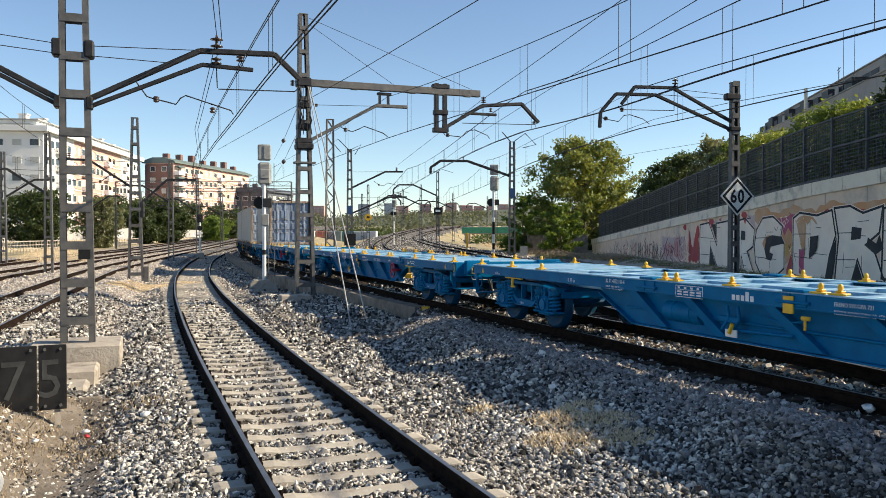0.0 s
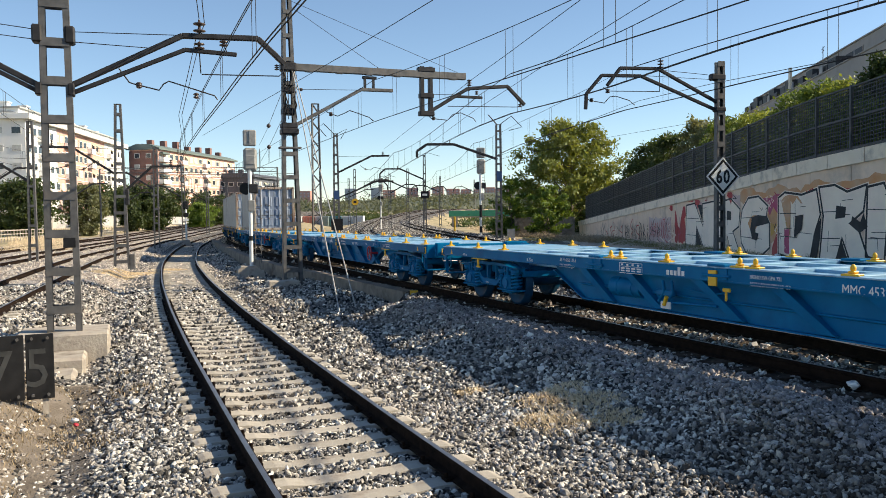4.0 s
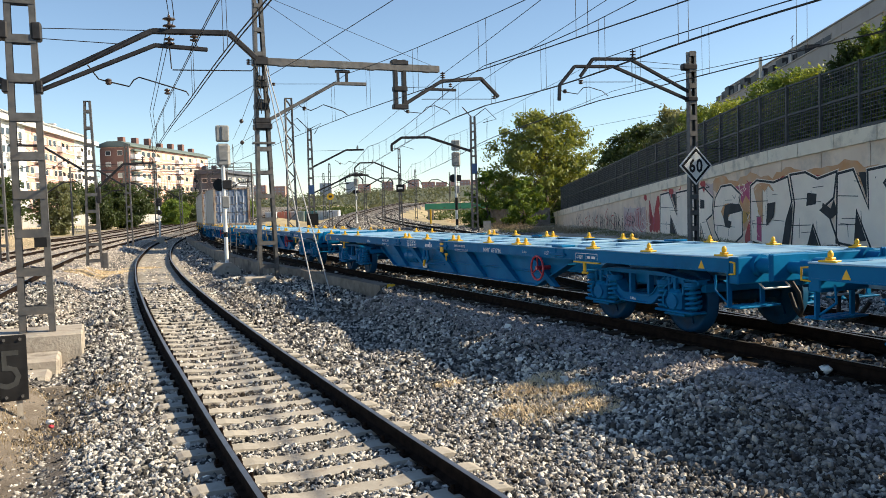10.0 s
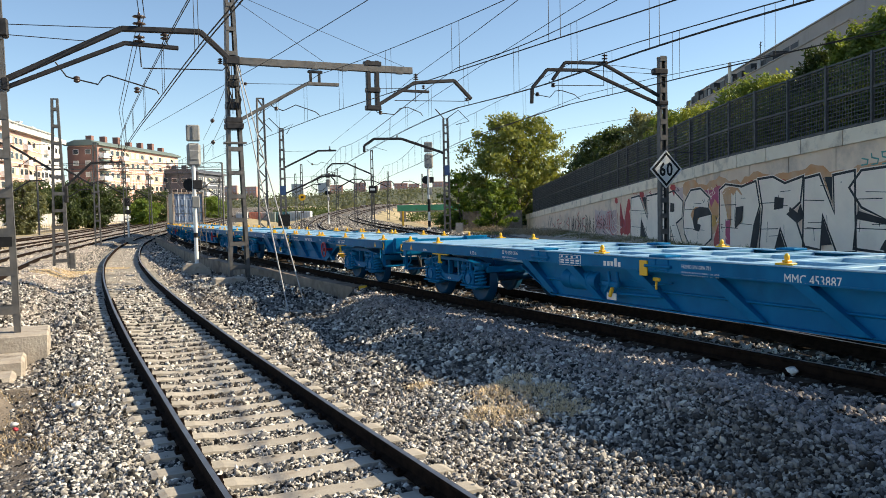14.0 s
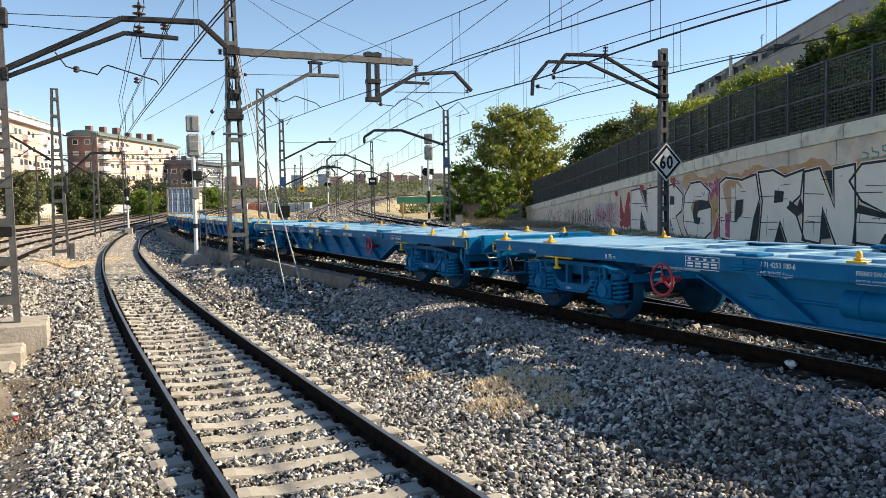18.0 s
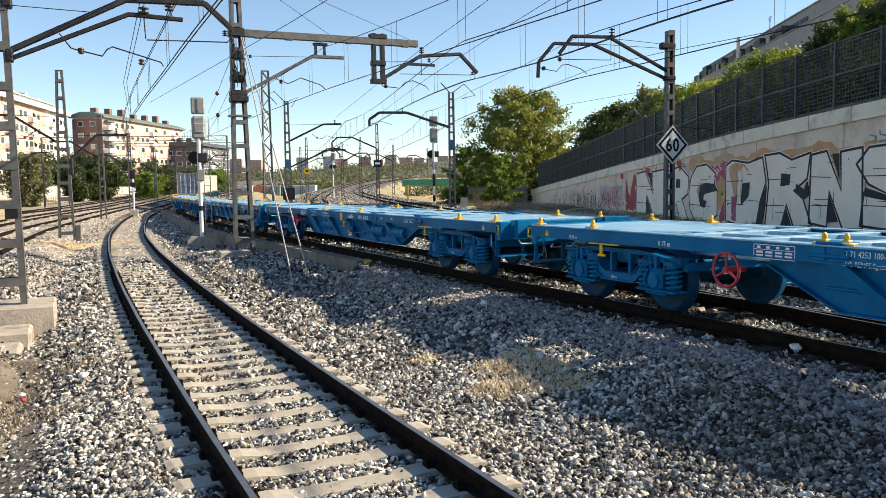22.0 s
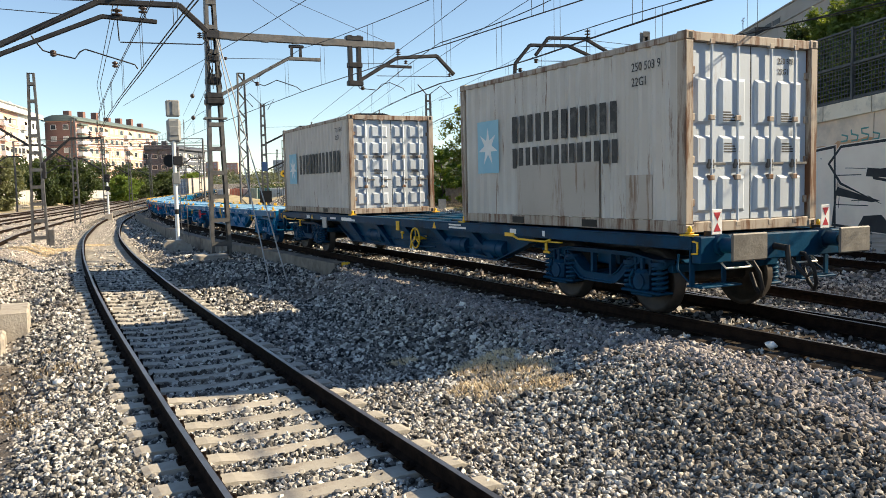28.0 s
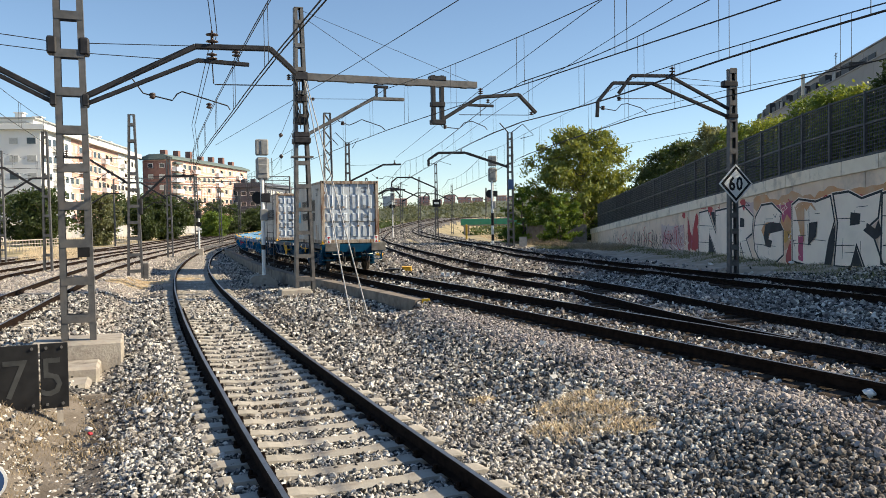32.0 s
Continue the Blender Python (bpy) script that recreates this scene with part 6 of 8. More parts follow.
# low retaining wall along the train's track
low = tagged(new("wall_low", None), "low weathered concrete wall along the track bed", "wall", kind="structure")
LOW = LINE_LOW
n_low = int(len(LOW) * 0.5 / 1.5)
for q in range(n_low):
    i0, i1 = q * 3, min(q * 3 + 3, len(LOW) - 1)
    P = LOW[[i0, i1]]
    h = heading(LOW)[[i0, i1]]
    vs = []
    for (px, py), (hx, hy) in zip(P, h):
        k = min(1.0, (py - 22.3) / 9)
        for d in (0, 0.4):
            for z in (-1.1, -0.17 + 0.05 * k):
                vs.append((px + hy * d + (0.004 if q % 2 else 0), py - hx * d, z))
    part("segment", MB().add(vs, [(0, 1, 3, 2), (4, 6, 7, 5), (0, 4, 5, 1), (2, 3, 7, 6), (0, 2, 6, 4), (1, 5, 7, 3)]), M_CONCD, low)
marker = thing("marker_post", "small yellow-topped clearance marker post", "marker", pose(-0.15, 22.0, -0.35))
part("post", MB().box(-0.07, 0.07, -0.05, 0.05, -0.3, 0.24, c=0.01), M_CONC, marker)
part("plate", MB().box(-0.11, 0.11, -0.08, -0.055, 0.06, 0.24, c=0.01), M_YELLOW, marker, "yellow plate")


# ---- masts further off ----
def cantilever(ob, side, z, reach, arm=0.055):
    """A bent bracket on one side (+1 right, -1 left) with tie, insulators and steady arm."""
    s = side
    beam(ob, [(s * 0.15, z), (s * (reach - 1.5), z + 1.3), (s * (reach - 0.1), z + 1.32)], arm)
    rodline(ob, [(s * 0.15, z + 1.25), (s * (reach - 1.5), z + 1.3)], 0.012, "tie_rod")
    insulator(ob, (s * (reach - 0.6), 0, z + 1.36), 0.1, 3, 0.3)
    rodline(ob, [(s * (reach - 2.4), z + 0.55), (s * (reach - 2.0), z + 0.25), (s * (reach - 1.6), z + 0.2), (s * (reach - 1.3), z + 0.42), (s * (reach - 0.5), z + 0.22), (s * (reach - 0.4), z + 0.1)], 0.018, "steady_arm")
    insulator(ob, (s * (reach - 2.0), 0, z + 0.2), 0.07, 3, 0.13)


def drop_bracket(ob, side, z, reach, arm=0.06):
    """A bracket whose far end bends down."""
    s = side
    beam(ob, [(s * 0.1, z), (s * (reach * 0.55), z + 1.35), (s * (reach * 0.88), z + 1.35), (s * reach, z + 0.75), (s * reach, z + 0.2)], arm)
    rodline(ob, [(s * reach, z + 0.45), (s * (reach - 0.6), z + 0.35), (s * (reach - 1.0), z + 0.6), (s * (reach - 2.0), z + 0.3)], 0.018, "steady_arm")
    insulator(ob, (s * (reach * 0.6), 0, z + 1.42), 0.1, 3, 0.3)


GREYM = "grey steel catenary mast with a bracket over the track"
mL = ladder_mast("catenary_mast", GREYM, -14.6, 40.8, 14, -0.6, 7.5, 0.75, 0.32, depth=0.28, leg=0.1, pitch=0.8)
cantilever(mL, -1, 4.1, 3.6)
cantilever(mL, 1, 3.2, 3.0)
part("equipment", MB().box(0.2, 0.42, -0.15, 0.15, 2.6, 3.4, c=0.04), M_DARKSTEEL, mL)
part("cabinet", MB().box(0.36, 0.62, -0.12, 0.12, -0.6, 0.2, c=0.03), M_MAST, mL)
m2 = zigzag_mast("catenary_mast", "grey lattice mast with zigzag bracing", -6.75, 55.0, 15, -0.4, 9.4, 0.60, 0.42, 17)
mi = ladder_mast("catenary_mast", "grey steel mast topped by insulators", -6.4, 64.6, 9, -0.3, 8.4, 0.55, 0.36, depth=0.3, leg=0.12)
cantilever(mi, 1, 5.4, 4.3, 0.07)
cantilever(mi, 1, 3.4, 4.6, 0.06)
part("horn", MB().tube([(-0.1, 0, 8.4), (-0.9, 0, 9.2), (-1.3, 0, 8.9), (-0.7, 0, 8.2)], 0.03, 6).tube([(0.1, 0, 8.4), (0.9, 0, 8.8), (0.4, 0, 8.0)], 0.03, 6), M_DARKSTEEL, mi)
part("plate", MB().box(-0.22, 0.22, -0.3, -0.24, 3.3, 4.0), surf("plate_blue", (0.02, 0.06, 0.16), (0.03, 0.08, 0.2), 4, 0.5), mi, "blue plate")
part("plate", MB().box(-0.45, 0.45, -0.3, -0.24, 0.9, 1.8), M_BLACK, mi, "black board")
mr = ladder_mast("catenary_mast", "grey steel mast with blue plates beside the signal", 7.3, 74.5, 5, -0.5, 10.1, 0.62, 0.5, depth=0.3, leg=0.14)
drop_bracket(mr, -1, 7.0, 7.4, 0.11)
part("plate", MB().box(-0.24, 0.24, -0.35, -0.28, 5.0, 5.9), bpy.data.materials["plate_blue"], mr, "blue plate")
part("horn", MB().tube([(0.1, 0, 10.1), (1.2, 0, 10.9), (2.2, 0, 9.9), (1.0, 0, 9.6)], 0.04, 6).tube([(-0.1, 0, 10.1), (-0.9, 0, 11.0)], 0.05, 6), M_DARKSTEEL, mr)
part("board", MB().box(0.7, 1.4, -0.3, -0.24, -0.3, 0.7), M_SIGNAL, mr, "pale board")
FAR = [  # x, y, heading, side, reach, base, top
    (0.8, 104.0, 4, -1, 5.6, -0.2, 9.6), (-1.6, 125.0, 2, -1, 5.6, 0.0, 9.2), (-8.9, 116.0, 6, 1, 4.6, 0.0, 8.6), (-4.6, 133.0, 2, 1, 4.5, 0.2, 8.8), (-12.6, 150.0, 3, 1, 4.6, 0.3, 9.0), (4.2, 158.0, -6, -1, 5.5, 0.6, 9.6), (1.5, 190.0, -14, 1, 5.0, 1.4, 10.5), (14.0, 205.0, -20, -1, 5.5, 1.8, 11.0),
    (-21.5, 46.5, 13, -1, 3.6, -0.4, 7.4), (-20.8, 66.0, 12, -1, 3.6, -0.4, 7.6), (-31.5, 61.0, 13, 1, 3.6, -0.4, 7.8), (-26.0, 92.0, 11, -1, 3.6, -0.4, 7.6), (-36.5, 88.0, 11, 1, 3.6, -0.4, 7.8), (-31.0, 122.0, 8, -1, 3.6, -0.2, 7.8), (-41.5, 118.0, 8, 1, 3.6, -0.2, 7.8), (-20.3, 100.0, 10, 1, 3.4, -0.2, 7.8), (-34.6, 150.0, 5, -1, 3.6, 0.2, 8.0), (-24.0, 138.0, 6, -1, 3.4, 0.2, 8.2),
]
for x, y, hd, sd, reach, b, tp in FAR:
    mm = ladder_mast("catenary_mast", GREYM, x, y, hd, b - 0.6, tp, 0.5, 0.32, depth=0.25, leg=0.1, pitch=1.1)
    if x > -10 and y > 100:
        drop_bracket(mm, sd, tp - 3.0, reach, 0.09)
    else:
        cantilever(mm, sd, tp - 3.3, reach, 0.07)
    if (x, y) == (0.8, 104.0):
        part("board", MB().box(-0.5, 0.5, -0.3, -0.24, 4.2, 5.1), M_BLACK, mm, "black board")
        part("stripe", MB().box(-0.3, 0.3, -0.31, -0.302, 4.55, 4.8), M_WHITE, mm)
    if (x, y) == (-8.9, 116.0):
        part("disc", MB().rod((0, -0.3, 4.1), (0, -0.24, 4.1), 0.48, 20), M_YELLOW, mm, "round yellow sign")
        part("symbol", MB().box(-0.2, 0.2, -0.31, -0.302, 3.95, 4.25), M_DARKSTEEL, mm)
far_sig = local_thing("railway_signal", "small black railway signal on a white post", "signal", -22.4, 80.0, 12, "signals")
part("post", MB().rod((0, 0, -0.6), (0, 0, 3.0), 0.09, 8), M_WHITE, far_sig)
part("base", MB().box(-0.35, 0.35, -0.35, 0.35, -0.7, -0.05, c=0.03), M_CONC, far_sig)
part("head", MB().box(-0.27, 0.27, -0.12, 0.10, 2.86, 3.68, c=0.12), M_BLACK, far_sig, "black signal head")
part("lens", MB().rod((0, -0.12, 3.42), (0, -0.2, 3.42), 0.1, 10).rod((0, -0.12, 3.1), (0, -0.2, 3.1), 0.1, 10), M_DARKSTEEL, far_sig)
part("lower_head", MB().rod((0, -0.14, 2.32), (0, 0.1, 2.32), 0.24, 14), M_BLACK, far_sig)
part("sign_plate", MB().box(-0.24, 0.24, -0.13, -0.1, 1.75, 1.98, c=0.005), M_WHITE, far_sig)
signal(-5.9, 128.0, 2, 0.0, 8.0, "distant grey signal between the curving tracks", 1.2)
post_y = thing("marker_post", "yellow marker post in the dry grass", "marker", pose(4.9, 112.0, -0.4))
part("post", MB().box(-0.13, 0.13, -0.1, 0.1, 0, 2.3, c=0.03), M_YELLOW, post_y)

# small equipment between the tracks
EQUIP = (("point_machine", "yellow trackside box between the tracks", -1.11, 37.8, 0.42, 0.14, M_YELLOW), ("point_machine", "dark point machine between the tracks", -1.75, 37.5, 0.7, 0.12, M_DARKSTEEL), ("point_machine", "yellow trackside box beside the curve", -3.45, 55.5, 0.45, 0.2, M_YELLOW))
for nm, lb, x, y, w_, h_, mt in EQUIP:
    eq = thing(nm, lb, "equipment", pose(x, y, float(ground_z(np.array([x]), np.array([y]))[0])))
    part("body", MB().box(-w_ / 2, w_ / 2, -0.2, 0.2, -0.05, h_, c=0.03), mt, eq)
    part("lid", MB().box(-w_ / 2 - 0.02, w_ / 2 + 0.02, -0.22, 0.22, h_, h_ + 0.04, c=0.012), mt, eq)
for k in range(4):
    st = thing("striped_marker", "white painted stone marker between the tracks", "marker", pose(0.45 + 0.22 * k, 33.9 - 0.08 * k, -0.25), "white markers")
    part("block", MB().prism([(-0.06, 0), (0.06, 0), (0.10, 0.14), (-0.02, 0.16)], -0.08, 0.08), M_WHITE, st)

# ---- overhead wires ----
def along(line, s, lat):
    i = max(0, min(int(s / 0.5), len(line) - 2))
    k = s / 0.5 - i
    p = line[i] * (1 - k) + line[i + 1] * k
    h = heading(line[max(0, i - 1):i + 3])[1]
    return p[0] + h[1] * lat, p[1] - h[0] * lat


def s_at(line, y):
    """The way along a line at which it passes y."""
    return float(np.interp(y, line[:, 1], np.arange(len(line)) * 0.5))


def overhead(line, stops, label, drop=6.0, thick=0.010, twin=0.0):
    """stops: (y, sideways, contact height, messenger height, sag of the span that follows)."""
    ob = thing("overhead_wire", label, "wire", group="overhead wires")
    con, mes = [], []
    S = [s_at(line, y) for y, *_ in stops]
    for (sa, a), (sb, b) in zip(zip(S[:-1], stops[:-1]), zip(S[1:], stops[1:])):
        n = 10
        for k in range(n + (b is stops[-1])):
            u = k / n
            s = sa + (sb - sa) * u
            x, y = along(line, s, a[1] + (b[1] - a[1]) * u)
            zc = a[2] + (b[2] - a[2]) * u
            zm = a[3] + (b[3] - a[3]) * u
            zm = zm - 4 * u * (1 - u) * (a[4] if len(a) > 4 else 0.55)
            con.append((x, y, zc + float(rise(y)) * 0.9))
            mes.append((x, y, zm + float(rise(y)) * 0.9))
    part("contact_wire", MB().tube(con, thick, 5), M_WIRE, ob)
    part("messenger_wire", MB().tube(mes, thick * 0.8, 5), M_WIRE, ob)
    if twin:
        part("contact_wire", MB().tube([(x + twin, y, z + 0.01) for x, y, z in con], thick, 5), M_WIRE, ob)
        part("messenger_wire", MB().tube([(x + twin * 0.8, y, z + 0.04) for x, y, z in mes], thick * 0.8, 5), M_WIRE, ob)
    C, Me = np.array(con), np.array(mes)
    d = np.r_[0, np.cumsum(np.linalg.norm(np.diff(C, axis=0), axis=1))]
    for q in np.arange(2.0, min(d[-1], 170), drop):
        for g in (0.0, 0.4):
            c = [np.interp(q + g, d, C[:, k]) for k in range(3)]
            m = [np.interp(q + g, d, Me[:, k]) for k in range(3)]
            part("dropper", MB().rod(c, m, thick * 0.55, 4, caps=False), M_WIRE, ob)
    return ob


overhead(LINE_N, [(-35, 0.1, 4.5, 5.6, 0.2), (12, 0.05, 4.42, 5.36, 0), (18.0, 0.05, 4.35, 5.25, 0.35), (70, -0.1, 4.5, 5.9), (118, 0.1, 4.7, 6.1), (165, 0, 4.7, 6.1)], "overhead wire of the near track with droppers", 4.5, 0.011, 0.07)
overhead(LINE_A, [(-18, 0.2, 4.6, 6.3, 0.1), (13, 0.1, 5.01, 6.24, 0.05), (21.3, 0.1, 5.15, 6.33, 0.05), (29.6, 0.1, 5.27, 6.75), (78, -0.1, 5.3, 6.9), (125, 0.1, 5.3, 6.8), (170, 0, 5.3, 6.8)], "overhead wire of the train's track with droppers", 4.2, 0.013)
overhead(LINE_B, [(-18, -0.2, 4.3, 6.2, 0.1), (11.4, 0.0, 4.86, 6.2, 0.02), (19.3, 0.0, 5.14, 6.42, 0.02), (29.5, 0.0, 5.5, 6.9), (66, 0.2, 5.5, 7.0), (118, -0.2, 5.4, 6.9), (165, 0.2, 5.4, 6.9), (210, 0, 5.4, 6.9)], "overhead wire of the branching track with droppers", 4.2, 0.012, 0.09)
overhead(LINE_C, [(-7, -0.2, 5.1, 6.6, 0.2), (18.9, -0.5, 5.66, 6.95, 0), (27.8, -0.5, 5.88, 7.43, 0), (33.2, -0.5, 6.05, 7.65), (74, 0.2, 6.2, 8.4), (104, -0.2, 6.0, 7.6), (126, 0.1, 5.6, 7.2), (160, 0, 5.4, 7.0), (205, 0, 5.4, 7.0)], "overhead wire of the track beside the wall", 4.4, 0.012, 0.1)
overhead(LINE_D, [(0, 0.2, 5.2, 6.4), (41, -0.1, 5.1, 6.4), (92, 0.1, 5.1, 6.4), (122, 0, 5.1, 6.4), (165, 0, 5.1, 6.4)], "overhead wire of a main line track", 5)
overhead(LINE_E, [(0, 0.2, 5.2, 6.4), (61, -0.1, 5.1, 6.4), (90, 0.1, 5.1, 6.4), (120, 0, 5.1, 6.4), (165, 0, 5.1, 6.4)], "overhead wire of a main line track", 5)


def free_wire(label, pts, r=0.010):
    ob = thing("overhead_wire", label, "wire", group="overhead wires")
    part("wire", MB().tube(pts, r, 5), M_WIRE, ob)


ANCHOR = "single wire running up to its anchor"
free_wire(ANCHOR, [(-12.9, 50.0, 6.9), (-4.7, 31.5, 6.94), (-2.5, 26.5, 6.94), (0.5, 19.3, 6.94), (6.5, 5.0, 6.94)], 0.011)
free_wire(ANCHOR, [(-2.5, 62.0, 7.0), (2.0, 31.9, 7.04), (2.9, 26.6, 7.04), (4.0, 19.8, 7.04), (6.4, 5.0, 7.04)])
free_wire(ANCHOR, [(0.2, 64.0, 7.0), (2.8, 40.6, 7.04), (4.3, 29.4, 7.04), (5.7, 19.8, 7.04), (8.0, 4.0, 7.04)])
free_wire("thin wire between the far masts and the wall", [(7.3, 74.5, 7.0), (11.4, 50.1, 6.54), (14.8, 40.5, 6.54), (24.0, 14.5, 6.54)], 0.009)
free_wire("second contact wire beside the wall track", [(5.0, 74.0, 6.4), (9.0, 33.2, 6.45), (10.1, 27.8, 6.27), (12.2, 18.9, 5.82), (14.5, 4.0, 5.2)], 0.010)
for dx in (0.0, 0.1):
    free_wire("messenger wire rising over the bracket of the near mast", [(-14.0 + dx, 50.0, 6.0), (-8.0 + dx, 28.0, 5.35), (-4.5 + dx, 17.4, 5.94), (-3.8 + dx, 14.4, 5.94), (-0.5 + dx, 0.0, 6.1)], 0.009)
for za, zb in ((6.3, 7.2), (5.4, 5.9)):
    st = thing("stay_cable", "thin stay cable with a strain insulator", "wire", group="overhead wires")
    pa, pb = Vector((-4.75, 29.3, za)), Vector((-11.4, 59.9, zb))
    part("cable", MB().tube([pa, pa.lerp(pb, 0.5) - Vector((0, 0, 0.12)), pb], 0.010, 5), M_WIRE, st)
    part("insulator", MB().lathe([(0.01, -0.12), (0.09, -0.06), (0.11, 0.0), (0.09, 0.06), (0.01, 0.12)], 10, Matrix.Translation(pa.lerp(pb, 0.42) - Vector((0, 0, 0.115)))), M_INSUL, st)
# light cross spans over the main line
M_SPAN = M_MAST
for y, x0, x1, z in ((118.0, -45.0, -20.0, 8.6), (150.0, -48.0, -22.0, 9.4)):
    sp = thing("cross_span", "light lattice beam across the main line tracks", "gantry", group="cross spans")
    for zz in (z, z + 0.6):
        part("chord", MB().rod((x0, y, zz), (x1, y, zz), 0.05, 5), M_SPAN, sp)
    n = 22
    for k in range(n):
        a, b = x0 + (x1 - x0) * k / n, x0 + (x1 - x0) * (k + 1) / n
        part("lacing", MB().rod((a, y, z if k % 2 else z + 0.6), (b, y, z + 0.6 if k % 2 else z), 0.025, 4), M_SPAN, sp)
    for xx in (x0, x1):
        part("leg", MB().rod((xx, y, -0.6), (xx, y, z + 0.6), 0.13, 6), M_SPAN, sp)

# ---- buildings ----
M_GLASS = surf("window_dark", (0.03, 0.04, 0.05), (0.06, 0.07, 0.08), 3, 0.12)
M_BLIND = surf("window_blind", (0.55, 0.54, 0.50), (0.45, 0.44, 0.42), 3, 0.7)
M_PEACH = surf("render_peach", (0.60, 0.34, 0.28), (0.66, 0.40, 0.33), 0.3, 0.85, dirt=(0.5, 0.36, 0.27), dscale=0.15, damt=0.4)
M_CREAM = surf("render_white", (0.80, 0.79, 0.77), (0.74, 0.73, 0.71), 0.3, 0.85)
M_BRICKRED = surf("brick_red_far", (0.19, 0.10, 0.085), (0.24, 0.13, 0.11), 0.4, 0.9)
M_ROOF = surf("roof_grey", (0.30, 0.31, 0.31), (0.38, 0.39, 0.38), 0.3, 0.8)
M_ROOFGREEN = surf("roof_green_grey", (0.10, 0.14, 0.135), (0.15, 0.19, 0.18), 0.3, 0.8)
M_GREYBLD = surf("panel_taupe", (0.30, 0.28, 0.26), (0.36, 0.33, 0.31), 0.25, 0.85, dirt=(0.24, 0.22, 0.2), dscale=0.3, damt=0.4)
M_UNIT = surf("rooftop_plant_dark", (0.025, 0.026, 0.03), (0.045, 0.043, 0.042), 0.5, 0.6)
M_DARKBLD = surf("facade_dark", (0.075, 0.085, 0.105), (0.11, 0.12, 0.145), 0.4, 0.8)


M_AWNING = surf("awning_canvas", (0.42, 0.40, 0.26), (0.50, 0.46, 0.34), 2, 0.85)
M_WESTWALL = surf("wall_west_concrete", (0.34, 0.33, 0.31), (0.46, 0.45, 0.43), 0.5, 0.9, 0, 0.2, 10, dirt=(0.19, 0.20, 0.23), dscale=0.5, damt=0.9)


def apartment(label, x, y, head, length, depth, height, mats, roof, floors=6, pitch=3.3, base=0.0, blinds=0.35, seed=1, chimneys=8, pitch_up=1.5):
    """A block whose long face looks to +x of its own space; windows are set in recesses with frames and sills."""
    rg = random.Random(seed)
    ob = thing("apartment_building", label, "building", pose(x, y, base, 0, 0, head))
    n = int(length / pitch)
    fh = (height - 1.0) / floors
    share = length / len(mats)
    for k, mt in enumerate(mats):
        part("wall", MB().box(-depth, 0, k * share, (k + 1) * share, -1, height), mt, ob)
    part("roof", MB().prism([(-depth - 0.8, height), (0.8, height), (0.8, height + 0.45), (-2.2, height + pitch_up), (-depth + 2.2, height + pitch_up), (-depth - 0.8, height + 0.5)], -0.8, length + 0.8), roof, ob, "pitched roof")
    for k in range(chimneys):
        yy = length * (k + 0.5) / chimneys
        part("chimney", MB().box(-depth * 0.5 - 0.8, -depth * 0.5 + 0.8, yy - 0.7, yy + 0.7, height + 1.0, height + 2.9 + (k % 3) * 0.4, c=0.05), M_BRICKRED if roof is M_ROOFGREEN else mats[-1], ob)
    for f in range(floors):
        z = 0.9 + f * fh
        for c in range(n):
            yy = (c + 0.5) * length / n
            kind = (c * 7 + seed) % 5
            w, hgt = (0.95, 1.45) if kind else (1.3, 1.6)
            win = part("window", MB().box(-0.02, 0.06, yy - w, yy + w, z + 0.75, z + 0.75 + hgt), M_CREAM, ob)
            part("pane", MB().box(0.062, 0.075, yy - w + 0.1, yy + w - 0.1, z + 0.85, z + 0.65 + hgt), M_BLIND if rg.random() < blinds else M_GLASS, win)
            if kind == 2:
                part("awning", MB().add([(0.06, yy - w, z + 2.15), (0.06, yy + w, z + 2.15), (0.75, yy + w, z + 1.6), (0.75, yy - w, z + 1.6), (0.06, yy - w, z + 2.19), (0.06, yy + w, z + 2.19), (0.75, yy + w, z + 1.64), (0.75, yy - w, z + 1.64)], [(0, 1, 2, 3), (4, 7, 6, 5), (0, 4, 5, 1), (1, 5, 6, 2), (2, 6, 7, 3), (3, 7, 4, 0)]), M_AWNING, ob, "canvas awning")
            if kind == 0:
                part("balcony", MB().box(0.06, 1.1, yy - 1.5, yy + 1.5, z - 0.15, z).box(1.04, 1.1, yy - 1.5, yy + 1.5, z, z + 0.95).box(0.06, 1.1, yy - 1.5, yy - 1.44, z, z + 0.95).box(0.06, 1.1, yy + 1.44, yy + 1.5, z, z + 0.95), M_CREAM, ob)
        for c in range(max(1, int(depth / 2.7))):
            xx = -(c + 0.5) * depth / max(1, int(depth / 2.7))
            win = part("window", MB().box(xx - 0.9, xx + 0.9, -0.06, 0.02, z + 0.75, z + 2.1), M_CREAM, ob)
            part("pane", MB().box(xx - 0.78, xx + 0.78, -0.075, -0.062, z + 0.85, z + 2.0), M_BLIND if rg.random() < blinds else M_GLASS, win)
        part("ledge", MB().box(0.0, 0.12, 0, length, z - 0.12, z + 0.05), M_CREAM, ob)
    return ob


